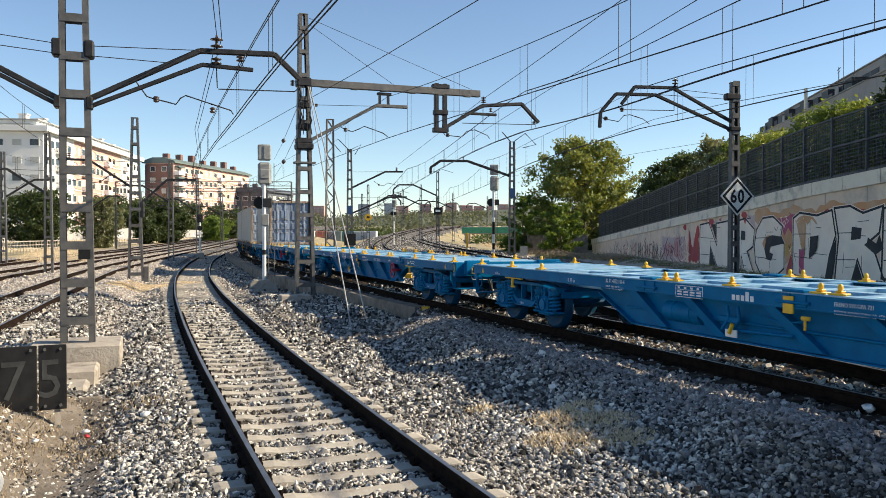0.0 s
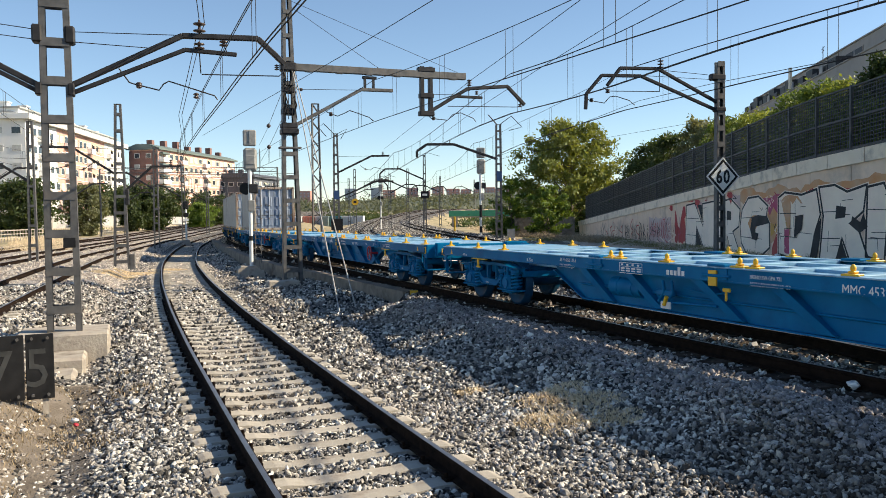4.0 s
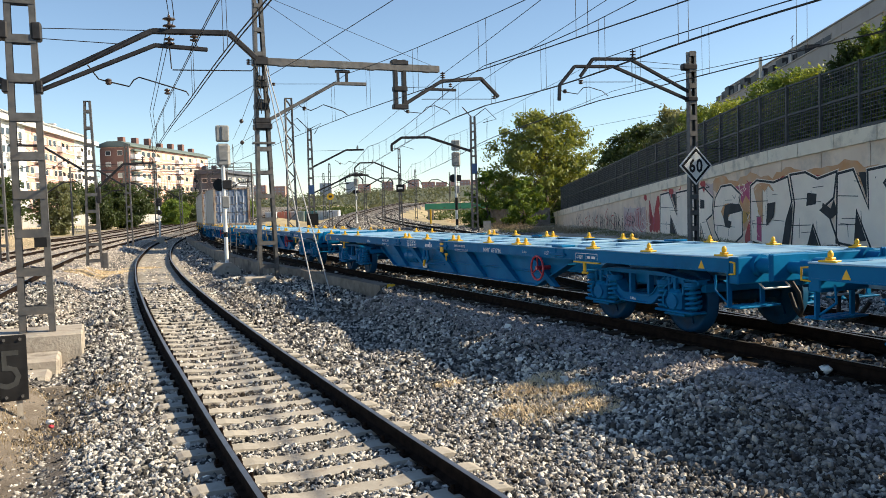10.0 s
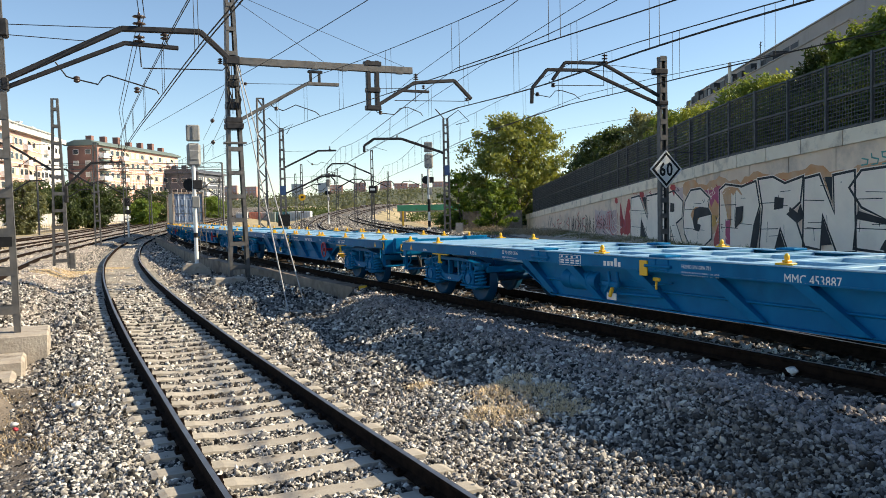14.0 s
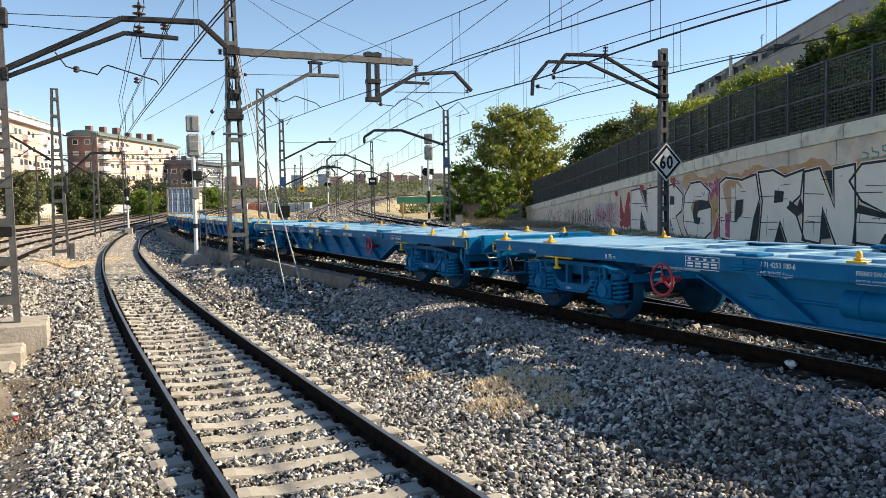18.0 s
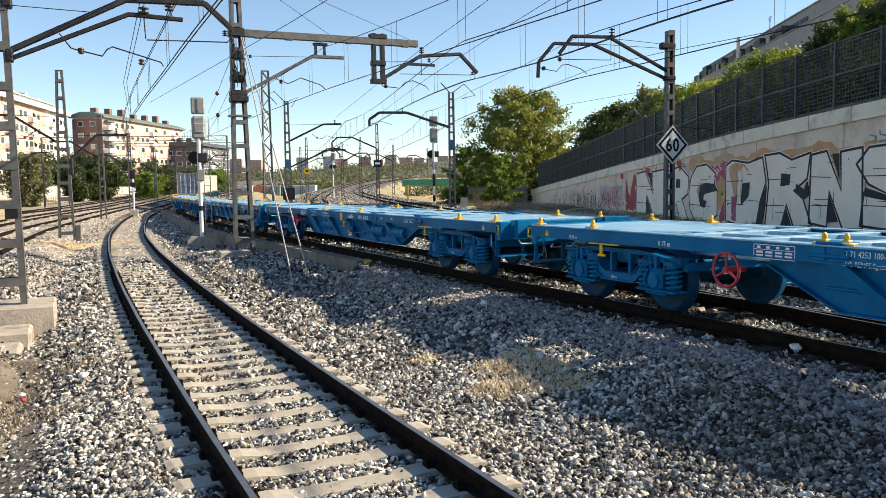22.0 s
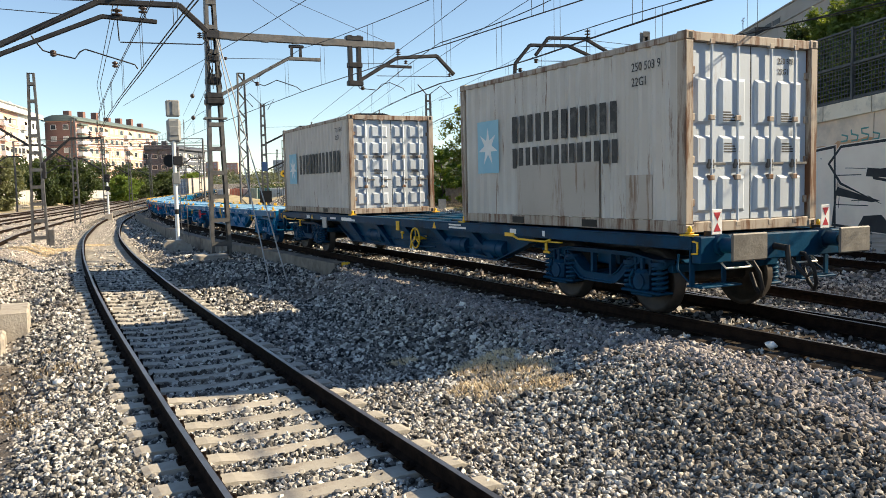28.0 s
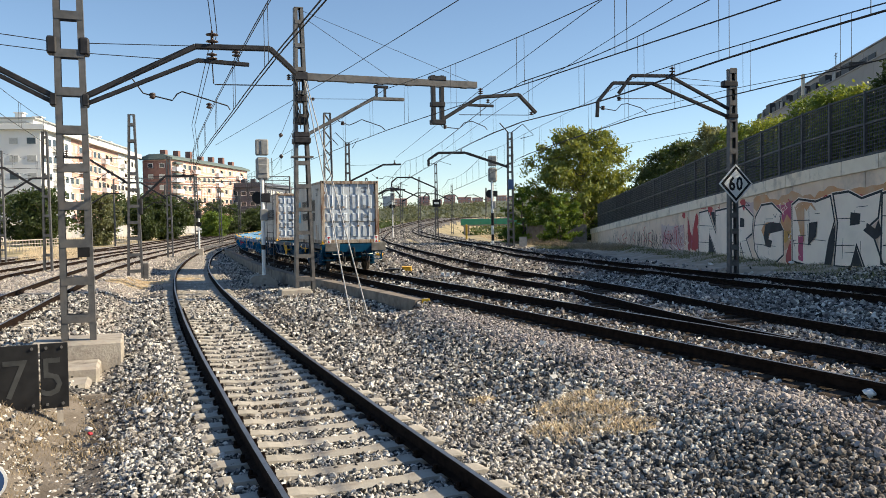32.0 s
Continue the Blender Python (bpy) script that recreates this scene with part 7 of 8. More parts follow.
apartment("long white and peach apartment block with rows of windows", -72.5, 155.0, 4.5, 65.0, 16.0, 20.8, (M_CREAM, M_PEACH, M_PEACH, M_CREAM), M_ROOF, 6, 2.9, 0.0, 0.4, 1, 9)
attic = bpy.data.objects["apartment_building"]
part("parapet", MB().box(-17.0, 1.1, -1.0, 66.0, 20.85, 21.9, c=0.03), M_CREAM, attic, "white parapet")
part("attic", MB().box(-15.0, -1.6, 1.2, 64.0, 21.8, 23.1, c=0.03), M_CREAM, attic, "white set-back attic storey")
part("attic_roof", MB().box(-15.4, -1.1, 0.8, 64.4, 23.05, 23.35, c=0.03), M_ROOF, attic)
for k in range(14):
    win = part("window", MB().box(-1.61, -1.53, 3.0 + k * 4.3, 5.0 + k * 4.3, 21.95, 22.95), M_CREAM, attic)
    part("pane", MB().box(-1.535, -1.51, 3.12 + k * 4.3, 4.88 + k * 4.3, 22.05, 22.85), M_GLASS if k % 3 else M_BLIND, win)
for k in range(7):
    part("chimney", MB().box(-6.0, -4.6, 4.0 + k * 9.0, 5.6 + k * 9.0, 23.3, 24.5 + 0.4 * (k % 2), c=0.05).box(-6.2, -4.4, 3.8 + k * 9.0, 5.8 + k * 9.0, 24.5 + 0.4 * (k % 2), 24.7 + 0.4 * (k % 2)), M_CREAM, attic)
apartment("red brick and peach apartment block with a green-grey roof", -69.5, 223.0, -10.0, 52.0, 8.0, 18.8, (M_PEACH, M_PEACH), M_ROOFGREEN, 6, 2.9, 2.0, 0.4, 2, 7)
part("end_wall", MB().box(-8.2, -0.3, -0.16, -0.08, -1, 18.5), M_BRICKRED, bpy.data.objects["apartment_building.001"], "dark red brick end wall")
red_end = bpy.data.objects["apartment_building.001"]
for f in range(6):
    z = 0.9 + f * 2.97
    for xx in (-5.9, -2.6):
        win = part("window", MB().box(xx - 0.75, xx + 0.75, -0.24, -0.15, z + 0.8, z + 2.1), M_CREAM, red_end)
        part("pane", MB().box(xx - 0.62, xx + 0.62, -0.255, -0.242, z + 0.9, z + 2.0), M_BLIND if (f + int(xx)) % 3 else M_GLASS, win)
    part("balcony", MB().box(0.06, 1.5, 0.3, 4.6, z - 0.15, z).box(1.42, 1.5, 0.3, 4.6, z, z + 1.0).box(0.06, 1.5, 0.3, 0.38, z, z + 1.0).box(0.06, 1.5, 4.52, 4.6, z, z + 1.0), M_CREAM, red_end)
    part("awning", MB().box(0.1, 1.25, 0.5, 4.4, z + 1.9, z + 2.4, c=0.05), M_ROOFGREEN, red_end, "green canvas awning")
apartment("low dark office block beyond the tracks", -52.0, 262.0, -12.0, 22.0, 18.0, 11.0, (M_DARKBLD,), M_DARKBLD, 3, 3.4, 4.0, 0.1, 3, 3)
apartment("white apartment block at the edge of the line", -104.0, 120.0, 4.5, 30.0, 18.0, 19.0, (M_CREAM, M_CREAM), M_ROOF, 6, 3.6, 0.0, 0.4, 4, 5)

# large taupe building above the retaining wall, its roofline stepping up towards the viewer
bld = thing("large_building", "large taupe building with a dark glazed roof band above the wall", "building")
HB = 17.7  # its roof above the eye
BX, BY = 48.8, 119.8  # far corner
UX, UY = -0.1625, -0.9867  # along the face towards the viewer


def bp(u, w, z):
    """u metres from the far corner towards the viewer, w metres back from the face."""
    return BX + UX * u - UY * w, BY + UY * u + UX * w, 1.84 + z


def bslab(name, u0, u1, w0, w1, z0, z1, mat, label=""):
    vs = [bp(u, w, z) for u in (u0, u1) for w in (w0, w1) for z in (z0, z1)]
    return part(name, MB().add(vs, [(0, 1, 3, 2), (4, 6, 7, 5), (0, 4, 5, 1), (2, 3, 7, 6), (0, 2, 6, 4), (1, 5, 7, 3)]), mat, bld, label)


LOWER = 0.838 * HB
for k in range(10):
    bslab("wall_panel", k * 6.2 - 6.0, k * 6.2 + 0.17, 0.0, 2.6, -3.0, LOWER, M_GREYBLD, "taupe wall panel")
    bslab("wall_panel", k * 6.5 - 5.9, k * 6.5 + 0.57, 2.65, 24.0, -3.0, HB, M_GREYBLD, "taupe wall panel")
    bslab("parapet_cap", k * 6.2 - 6.0, k * 6.2 + 0.17, -0.12, 0.3, LOWER, LOWER + 0.12, M_GREYBLD)
    bslab("roof_edge", k * 6.5 - 5.9, k * 6.5 + 0.57, 2.5, 3.2, HB, HB + 0.14, M_GREYBLD)
for k in range(16):
    bslab("window_frame", -4.4 + k * 2.6, -2.1 + k * 2.6, 2.58, 2.645, LOWER + 0.35, LOWER + 2.15, M_GREYBLD)
    bslab("pane", -4.28 + k * 2.6, -2.22 + k * 2.6, 2.54, 2.575, LOWER + 0.45, LOWER + 2.05, M_UNIT, "dark window")
for k in range(15):
    u = -5.2 + k * 2.75
    bslab("rooftop_unit", u, u + 1.7 + 0.35 * (k % 3), 0.35 + 0.15 * (k % 2), 1.9, LOWER, LOWER + 1.25 - 0.045 * k + 0.35 * (k * 7 % 3), M_UNIT, "dark rooftop unit")
    if k % 4 == 1:
        bslab("rooftop_unit", u + 0.2, u + 1.2, 0.2, 0.33, LOWER + 0.1, LOWER + 1.1, M_WESTWALL, "pale rooftop unit")
bslab("chimney", 19.6, 20.1, 0.02, 0.32, LOWER + 0.12, LOWER + 2.9, M_COPING)
part("aerial", MB().rod(bp(23, 3, HB), bp(23, 3, HB + 1.9), 0.05, 5).rod(bp(22.4, 3, HB + 1.6), bp(23.6, 3, HB + 1.75), 0.035, 5).rod(bp(22.6, 3, HB + 1.25), bp(23.4, 3, HB + 1.4), 0.035, 5), M_DARKSTEEL, bld)

P_TAG = paint("spray_grey_blue", (0.25, 0.28, 0.33), (0.5, 0.5, 0.5), 1.5)
# wall with graffiti beyond the main line
wall_l = tagged(new("wall_west", None), "grey concrete boundary wall with faded graffiti beyond the main line", "wall", kind="structure")
WEST = curve([(-42, 60), (-46.5, 90), (-51, 125), (-54, 160), (-54, 200)], 0.5)
BOUND = curve([(-84, 95), (-74, 112), (-66, 130), (-61.8, 146), (-61.6, 165), (-61.2, 180), (-59, 200), (-55.5, 225)], 0.5)
for q in range(0, len(BOUND) - 9, 8):
    a, b = BOUND[q], BOUND[q + 8]
    wt = float(np.interp(a[1], [95, 130, 146, 200, 225], [3.6, 3.5, 3.15, 2.65, 2.6]))
    d = math.degrees(math.atan2(-(b[0] - a[0]), b[1] - a[1]))
    part("panel", MB().box(-0.1, 0.1, 0.03, 3.97, -1.0, wt), M_WESTWALL, wall_l, m=pose(a[0], a[1], 0, 0, 0, d))
    if q % 16 == 0:
        part("tag", MB().box(0.101, 0.11, 0.4, 3.4, wt - 1.9, wt - 0.6), P_TAG, wall_l, "faded white graffiti", pose(a[0], a[1], 0, 0, 0, d))

# low metal fence before that wall
lf = thing("fence", "low pale railing along the main line", "fence")
for q in range(0, len(WEST) - 5, 4):
    a, b = WEST[q] + np.array([1.6, 0]), WEST[q + 4] + np.array([1.6, 0])
    d = math.degrees(math.atan2(-(b[0] - a[0]), b[1] - a[1]))
    part("panel", MB().box(-0.03, 0.03, 0, 2.0, 0.98, 1.08).box(-0.03, 0.03, 0, 2.0, 0.56, 0.64).box(-0.03, 0.03, 0, 2.0, 0.16, 0.24).box(-0.04, 0.04, 0, 0.09, -0.5, 1.12).box(-0.035, 0.035, 1.0, 1.07, -0.5, 1.05), M_CONC, lf, m=pose(a[0], a[1], -0.1, 0, 0, d))

# straw-coloured bank that rises from the railing to the wall
M_BANK = surf("dry_bank", (0.46, 0.36, 0.20), (0.62, 0.50, 0.31), 0.6, 0.95, 0, 0.8, 5, dirt=(0.25, 0.24, 0.10), dscale=0.25, damt=0.7)
mb = MB()
NB = 60
vs = []
for k in range(NB + 1):
    a = WEST[min(len(WEST) - 1, int(k / NB * (len(WEST) - 1)))]
    b = BOUND[min(len(BOUND) - 1, int(k / NB * (len(BOUND) - 1)))]
    for j in range(5):
        u = j / 4
        x, y = a[0] * (1 - u) + b[0] * u, a[1] * (1 - u) + b[1] * u
        vs.append((x, y, -0.9 + 1.5 * u ** 0.6 + 0.12 * math.sin(x * 1.3 + y * 0.7)))
mb.add(vs, [(k * 5 + j, k * 5 + 5 + j, k * 5 + 6 + j, k * 5 + 1 + j) for k in range(NB) for j in range(4)])
tagged(new("bank", tidy(mb.mesh("bank", M_BANK))), "dry straw-coloured bank below the boundary wall", "bank", kind="structure")

# green bridge far ahead
br = thing("bridge", "green steel footbridge over the far tracks", "bridge", pose(9.6, 150.0, 0, 0, 0, -4))
part("deck", MB().box(-4, 18, -1.5, 1.5, 1.7, 2.05), M_CONC, br)
M_GREENP = surf("green_paint", (0.05, 0.30, 0.17), (0.07, 0.35, 0.20), 2, 0.6)
part("girder", MB().box(-4, 18, -1.6, -1.5, 1.9, 2.95), M_GREENP, br)
for xx in (-3.0, 5.0, 13.0):
    part("pier", MB().box(xx - 0.5, xx + 0.5, -1.2, 1.2, -1, 1.7), M_CONC, br)

# stored containers inside the curve
W_ = (0.62, 0.62, 0.62)
for k, (xx, wd, col) in enumerate(((-27.6, 2.44, W_), (-25.0, 2.44, (0.50, 0.17, 0.12)), (-22.9, 1.5, (0.45, 0.47, 0.48)), (-21.1, 1.7, (0.20, 0.27, 0.27)), (-19.0, 2.2, (0.03, 0.15, 0.18)), (-16.4, 2.44, W_), (-13.7, 2.44, (0.55, 0.58, 0.62)))):
    sc = thing("stored_container", "stored shipping container inside the curve", "container", pose(xx, 186 + (k % 3), -0.25), "stored containers")
    h = wd / 2
    part("shell", MB().box(-h, h, 0, 6.0, 0, 2.6, c=0.05), surf("stored_%d" % k, col, tuple(v * 0.85 for v in col), 1, 0.6), sc)
    for sx in (-h * 0.5, h * 0.5):
        part("door", MB().box(sx - h * 0.44, sx + h * 0.44, -0.05, -0.005, 0.12, 2.46, c=0.02), bpy.data.materials["stored_%d" % k], sc)
    for sx in (-h * 0.75, -h * 0.25, h * 0.25, h * 0.75):
        part("lock_bar", MB().rod((sx, -0.09, 0.1), (sx, -0.09, 2.5), 0.025, 5), M_CONC, sc)

# ---- hills, trees, bushes, grass ----
def leaf_mat(name, c1, c2):
    ma = surf(name, c1, c2, 0.8, 0.6, island=0.35)
    nt = ma.node_tree
    bs = nt.nodes["Principled BSDF"]
    tr = nt.nodes.new("ShaderNodeBsdfTranslucent")
    tr.inputs["Color"].default_value = (c2[0] * 2.2, c2[1] * 2.0, c2[2] * 1.0, 1)
    ms = nt.nodes.new("ShaderNodeMixShader")
    ms.inputs[0].default_value = 0.3
    nt.links.new(bs.outputs[0], ms.inputs[1])
    nt.links.new(tr.outputs[0], ms.inputs[2])
    nt.links.new(ms.outputs[0], nt.nodes["Material Output"].inputs["Surface"])
    return ma


M_LEAF = leaf_mat("leaf_yellow_green", (0.115, 0.16, 0.026), (0.18, 0.215, 0.04))
M_LEAFD = leaf_mat("leaf_dark_green", (0.025, 0.045, 0.014), (0.05, 0.075, 0.02))
M_LEAFB = leaf_mat("leaf_bright_green", (0.07, 0.13, 0.02), (0.13, 0.19, 0.03))
M_LEAFM = leaf_mat("leaf_mid_green", (0.06, 0.105, 0.018), (0.12, 0.165, 0.032))
M_LEAFG = leaf_mat("leaf_grey_green", (0.10, 0.12, 0.06), (0.15, 0.16, 0.09))
M_LEAFY = leaf_mat("leaf_olive_yellowing", (0.085, 0.138, 0.032), (0.18, 0.20, 0.05))
M_BARK = surf("bark", (0.09, 0.07, 0.05), (0.15, 0.12, 0.09), 5, 0.9, 0, 0.5, 12)
M_STRAW = surf("dry_grass", (0.64, 0.50, 0.32), (0.74, 0.61, 0.42), 6, 0.9, island=0.25)
M_BRUSH = surf("dry_brush", (0.20, 0.15, 0.09), (0.42, 0.33, 0.21), 6, 0.9, island=0.4)
M_WEED = surf("green_weed", (0.10, 0.12, 0.04), (0.20, 0.19, 0.08), 6, 0.9, island=0.3)


def quick_mesh(name, V, F, mat):
    """A mesh from arrays of triangles or quads."""
    me = bpy.data.meshes.new(name)
    k = F.shape[1]
    me.vertices.add(len(V))
    me.vertices.foreach_set("co", np.ascontiguousarray(V, dtype=np.float32).ravel())
    me.loops.add(F.size)
    me.loops.foreach_set("vertex_index", np.ascontiguousarray(F, dtype=np.int32).ravel())
    me.polygons.add(len(F))
    me.polygons.foreach_set("loop_start", np.arange(0, F.size, k, dtype=np.int32))
    me.update(calc_edges=True)
    me.shade_flat()
    me.materials.append(mat)
    return me


def leaves(centres, size, per, rg, spread):
    """Leaf blades scattered about cluster centres: four corners each, folded at random."""
    n = len(centres) * per
    C = np.repeat(centres, per, axis=0) + rg.normal(0, 1, (n, 3)) * np.array(spread)
    a = rg.normal(0, 1, (n, 3))
    a /= np.linalg.norm(a, axis=1)[:, None]
    b = np.cross(a, rg.normal(0, 1, (n, 3)))
    b /= np.linalg.norm(b, axis=1)[:, None]
    s = size * rg.uniform(0.6, 1.4, (n, 1))
    V = np.stack([C - a * s, C + b * s * 0.45, C + a * s, C - b * s * 0.45], 1).reshape(-1, 3)
    return V, np.arange(n * 4).reshape(-1, 4)


def tree(label, x, y, z, height, radius, mat, seed, trunk=0.25, clumps=90, per=40, leaf=0.22, low=0.3, name="tree", cat="tree"):
    """Tapered trunk and limbs under a crown of leaf clumps with an uneven outline."""
    rg = np.random.default_rng(seed)
    ob = thing(name, label, cat, pose(x, y, z))
    mb = MB()
    if trunk:
        pts = [(0, 0, -0.5), (0.1, 0.05, height * 0.25), (-0.05, 0.1, height * 0.5), (0.05, 0, height * 0.78)]
        for k in range(3):
            mb.rod(pts[k], pts[k + 1], trunk * (1 - k * 0.28), 8, trunk * (1 - (k + 1) * 0.28), caps=False)
    cs = []
    for k in range(clumps):
        u, w = rg.uniform(0, 2 * math.pi), rg.uniform(low, 1.0)
        shape = math.sqrt(max(0.05, 1 - ((w - 0.58) / 0.48) ** 2)) * radius * rg.uniform(0.55, 1.08)
        shape *= 1 + 0.22 * math.sin(3 * u + seed) * math.sin(7 * w + 2 * seed)
        r = shape * math.sqrt(rg.uniform(0.2, 1))
        c = (r * math.cos(u), r * math.sin(u), height * (w * 0.96) - (0.05 * height * rg.uniform(0, 1) if trunk else 0.0))
        if trunk and math.sin(c[0] * 5.2 / radius + seed) * math.sin(c[1] * 4.6 / radius + 2 * seed) * math.sin(c[2] * 15.0 / height) > 0.34:
            continue
        cs.append(c)
        if trunk and k % 4 == 0:
            zb = height * max(0.2, w - 0.28)
            mb.rod((0, 0, zb), c, trunk * 0.28, 5, trunk * 0.06, caps=False)
    if trunk:
        part("trunk", mb, M_BARK, ob)
    V, F = leaves(np.array(cs), leaf, per, rg, (radius * 0.115, radius * 0.115, height * 0.036) if trunk else (radius * 0.15, radius * 0.15, height * 0.045))
    part("crown", quick_mesh("crown", V, F, mat), None, ob)
    return ob


def boughs(label, x, y, z, height, radius, mat, seed, n=60, per=55, leaf=0.2, trunk=0.3, low=0.1):
    """An open crown: limbs that reach out unevenly and droop, each carrying clusters of leaves."""
    rg = np.random.default_rng(seed)
    ob = thing("tree", label, "tree", pose(x, y, z))
    mb = MB()
    pts = [(0, 0, -0.5), (0.2, 0.1, height * 0.25), (-0.1, 0.2, height * 0.5), (0.1, 0, height * 0.85)]
    for k in range(3):
        mb.rod(pts[k], pts[k + 1], trunk * (1 - k * 0.28), 8, trunk * (1 - (k + 1) * 0.28), caps=False)
    cs = []
    for k in range(n):
        u = k * 2.399 + rg.uniform(-0.5, 0.5)
        w = low + (1 - low) * (k + rg.uniform(0, 1)) / n
        reach = radius * math.sqrt(max(0.04, 1 - ((w - 0.5) / 0.54) ** 2)) * rg.choice([0.62, 0.85, 1.0, 1.12])
        tip = Vector((reach * math.cos(u), reach * math.sin(u), height * w))
        root = Vector((0, 0, max(0.1 * height, height * w - reach * rg.uniform(0.3, 0.9))))
        way = [root.lerp(tip, q) + Vector((0, 0, math.sin(q * math.pi) * 0.10 * reach)) for q in (0, 0.35, 0.7, 1.0)]
        mb.tube(way, trunk * 0.13, 5)
        for q in np.linspace(0.45, 1.05, 8):
            c = root.lerp(tip, float(q)) + Vector((0, 0, math.sin(min(1.0, q) * math.pi) * 0.10 * reach - 0.12 * max(0.0, q - 0.8) * reach))
            cs.append((c.x + rg.normal(0, 0.07) * radius, c.y + rg.normal(0, 0.07) * radius, min(c.z, height)))
    part("trunk", mb, M_BARK, ob)
    V, F = leaves(np.array(cs), leaf, per, rg, (radius * 0.062, radius * 0.062, height * 0.022))
    part("crown", quick_mesh("crown", V, F, mat), None, ob)
    return ob


# the broad tree at the end of the wall, and its neighbours
boughs("broad yellow-green tree at the end of the retaining wall", 17.0, 92.0, -0.5, 12.6, 5.9, M_LEAFY, 11, 84, 46, 0.20)
boughs("slim bright green tree beside the signal", 9.9, 88.0, -0.5, 6.2, 1.9, M_LEAFB, 12, 30, 36, 0.13, 0.15)
boughs("drooping bright green tree beside the wall", 12.9, 82.0, -0.5, 5.2, 2.1, M_LEAFB, 13, 32, 36, 0.14, 0.15)
tree("dark tree behind the wall's end", 20.0, 100.0, -0.5, 8.0, 4.0, M_LEAFD, 14, 0.2, 130, 100, 0.16, 0.1)
# raised ground behind the retaining wall
mb = MB()
NT = int(WLEN / 2)
vs = []
for k in range(NT + 1):
    for d in (0.7, 6.0, 14.0, 30.0):
        px, py = wall_at(min(WLEN - 0.6, k * 2.0), d)
        vs.append((px, py, wall_top(wall_at(min(WLEN - 0.6, k * 2.0))[1]) - 0.35))
mb.add(vs, [(k * 4 + j, k * 4 + 4 + j, k * 4 + 5 + j, k * 4 + 1 + j) for k in range(NT) for j in range(3)])
tagged(new("terrace", tidy(mb.mesh("terrace", M_VERGE))), "rough earth terrace behind the retaining wall", "ground", kind="structure")
# shaded ivy close behind the fence
rgh = np.random.default_rng(77)
cs = []
for k in range(1500):
    ss = rgh.uniform(14, WLEN - 22)
    px, py = wall_at(ss, rgh.uniform(0.75, 1.5))
    wt = wall_top(py)
    fill = 0.55 + 0.45 * math.sin(ss * 0.7) * math.sin(ss * 0.23 + 1)
    cs.append((px, py, wt + rgh.uniform(0.0, 1.0) * (1.25 + 0.75 * fill)))
V, F = leaves(np.array(cs), 0.11, 40, rgh, (0.22, 0.26, 0.16))
tagged(new("ivy", quick_mesh("ivy", V, F, M_LEAFM)), "green ivy and shrubs behind the lattice fence", "hedge", kind="stuff")


def crown_bush(label, x, y, z0, z1, radius, mat, seed, clumps=60, per=60, leaf=0.10):
    """A loose shrub of leaf sprays, its top at z1."""
    rg = np.random.default_rng(seed)
    ob = thing("bush", label, "bush", pose(x, y, z0))
    h = z1 - z0
    mb = MB()
    cs = []
    for k in range(clumps):
        u, w = rg.uniform(0, 2 * math.pi), rg.uniform(0.1, 1.0)
        r = radius * math.sqrt(max(0.03, 1 - max(0.0, (w - 0.45) / 0.62) ** 2)) * math.sqrt(rg.uniform(0.1, 1)) * rg.uniform(0.75, 1.15)
        c = (r * math.cos(u), r * math.sin(u), (h - 0.25) * w)
        cs.append(c)
        if k % 3 == 0:
            mb.rod((rg.uniform(-0.2, 0.2), rg.uniform(-0.2, 0.2), 0), c, 0.035, 5, 0.01, caps=False)
    part("branch", mb, M_BARK, ob)
    V, F = leaves(np.array(cs), leaf, per, rg, (radius * 0.13, radius * 0.13, 0.17))
    part("crown", quick_mesh("crown", V, F, mat), None, ob)
    return ob


BUSHES = ((18.5, 67.5, 6.7, 1.9, M_LEAFD), (18.6, 63.5, 7.5, 2.2, M_LEAFD), (18.7, 59.5, 7.7, 2.2, M_LEAFD), (19.2, 55.6, 8.3, 1.7, M_LEAFG), (19.0, 52.6, 7.9, 1.5, M_LEAFG), (18.8, 48.8, 7.6, 1.7, M_LEAFM), (18.8, 45.6, 7.6, 1.7, M_LEAF), (18.8, 42.8, 7.3, 1.7, M_LEAF), (18.7, 40.2, 7.8, 1.5, M_LEAFM), (18.7, 38.0, 7.9, 1.5, M_LEAFM), (18.8, 36.0, 7.7, 1.3, M_LEAF), (19.3, 33.6, 8.4, 1.0, M_LEAFD), (19.6, 32.2, 8.8, 1.0, M_LEAFM), (19.6, 30.9, 8.9, 0.9, M_LEAFM), (18.6, 34.3, 7.3, 1.1, M_LEAFD), (20.4, 29.6, 9.3, 1.7, M_LEAFM), (21.2, 27.6, 10.4, 2.2, M_LEAFM), (20.6, 24.5, 10.2, 2.3, M_LEAFD), (20.6, 20.0, 10.2, 2.4, M_LEAFD))
for k, (x, y, z1, r, mt) in enumerate(BUSHES):
    crown_bush({M_LEAFD: "dark green bush behind the lattice fence", M_LEAFM: "mid-green leafy bush behind the lattice fence", M_LEAF: "yellow-green bush behind the lattice fence", M_LEAFG: "feathery grey-green tree behind the lattice fence"}[mt], x, y, wall_top(y) - 0.4, z1, r, mt, 30 + k, 90 if y > 30 else 130, 85, 0.10 if y < 50 else 0.13)
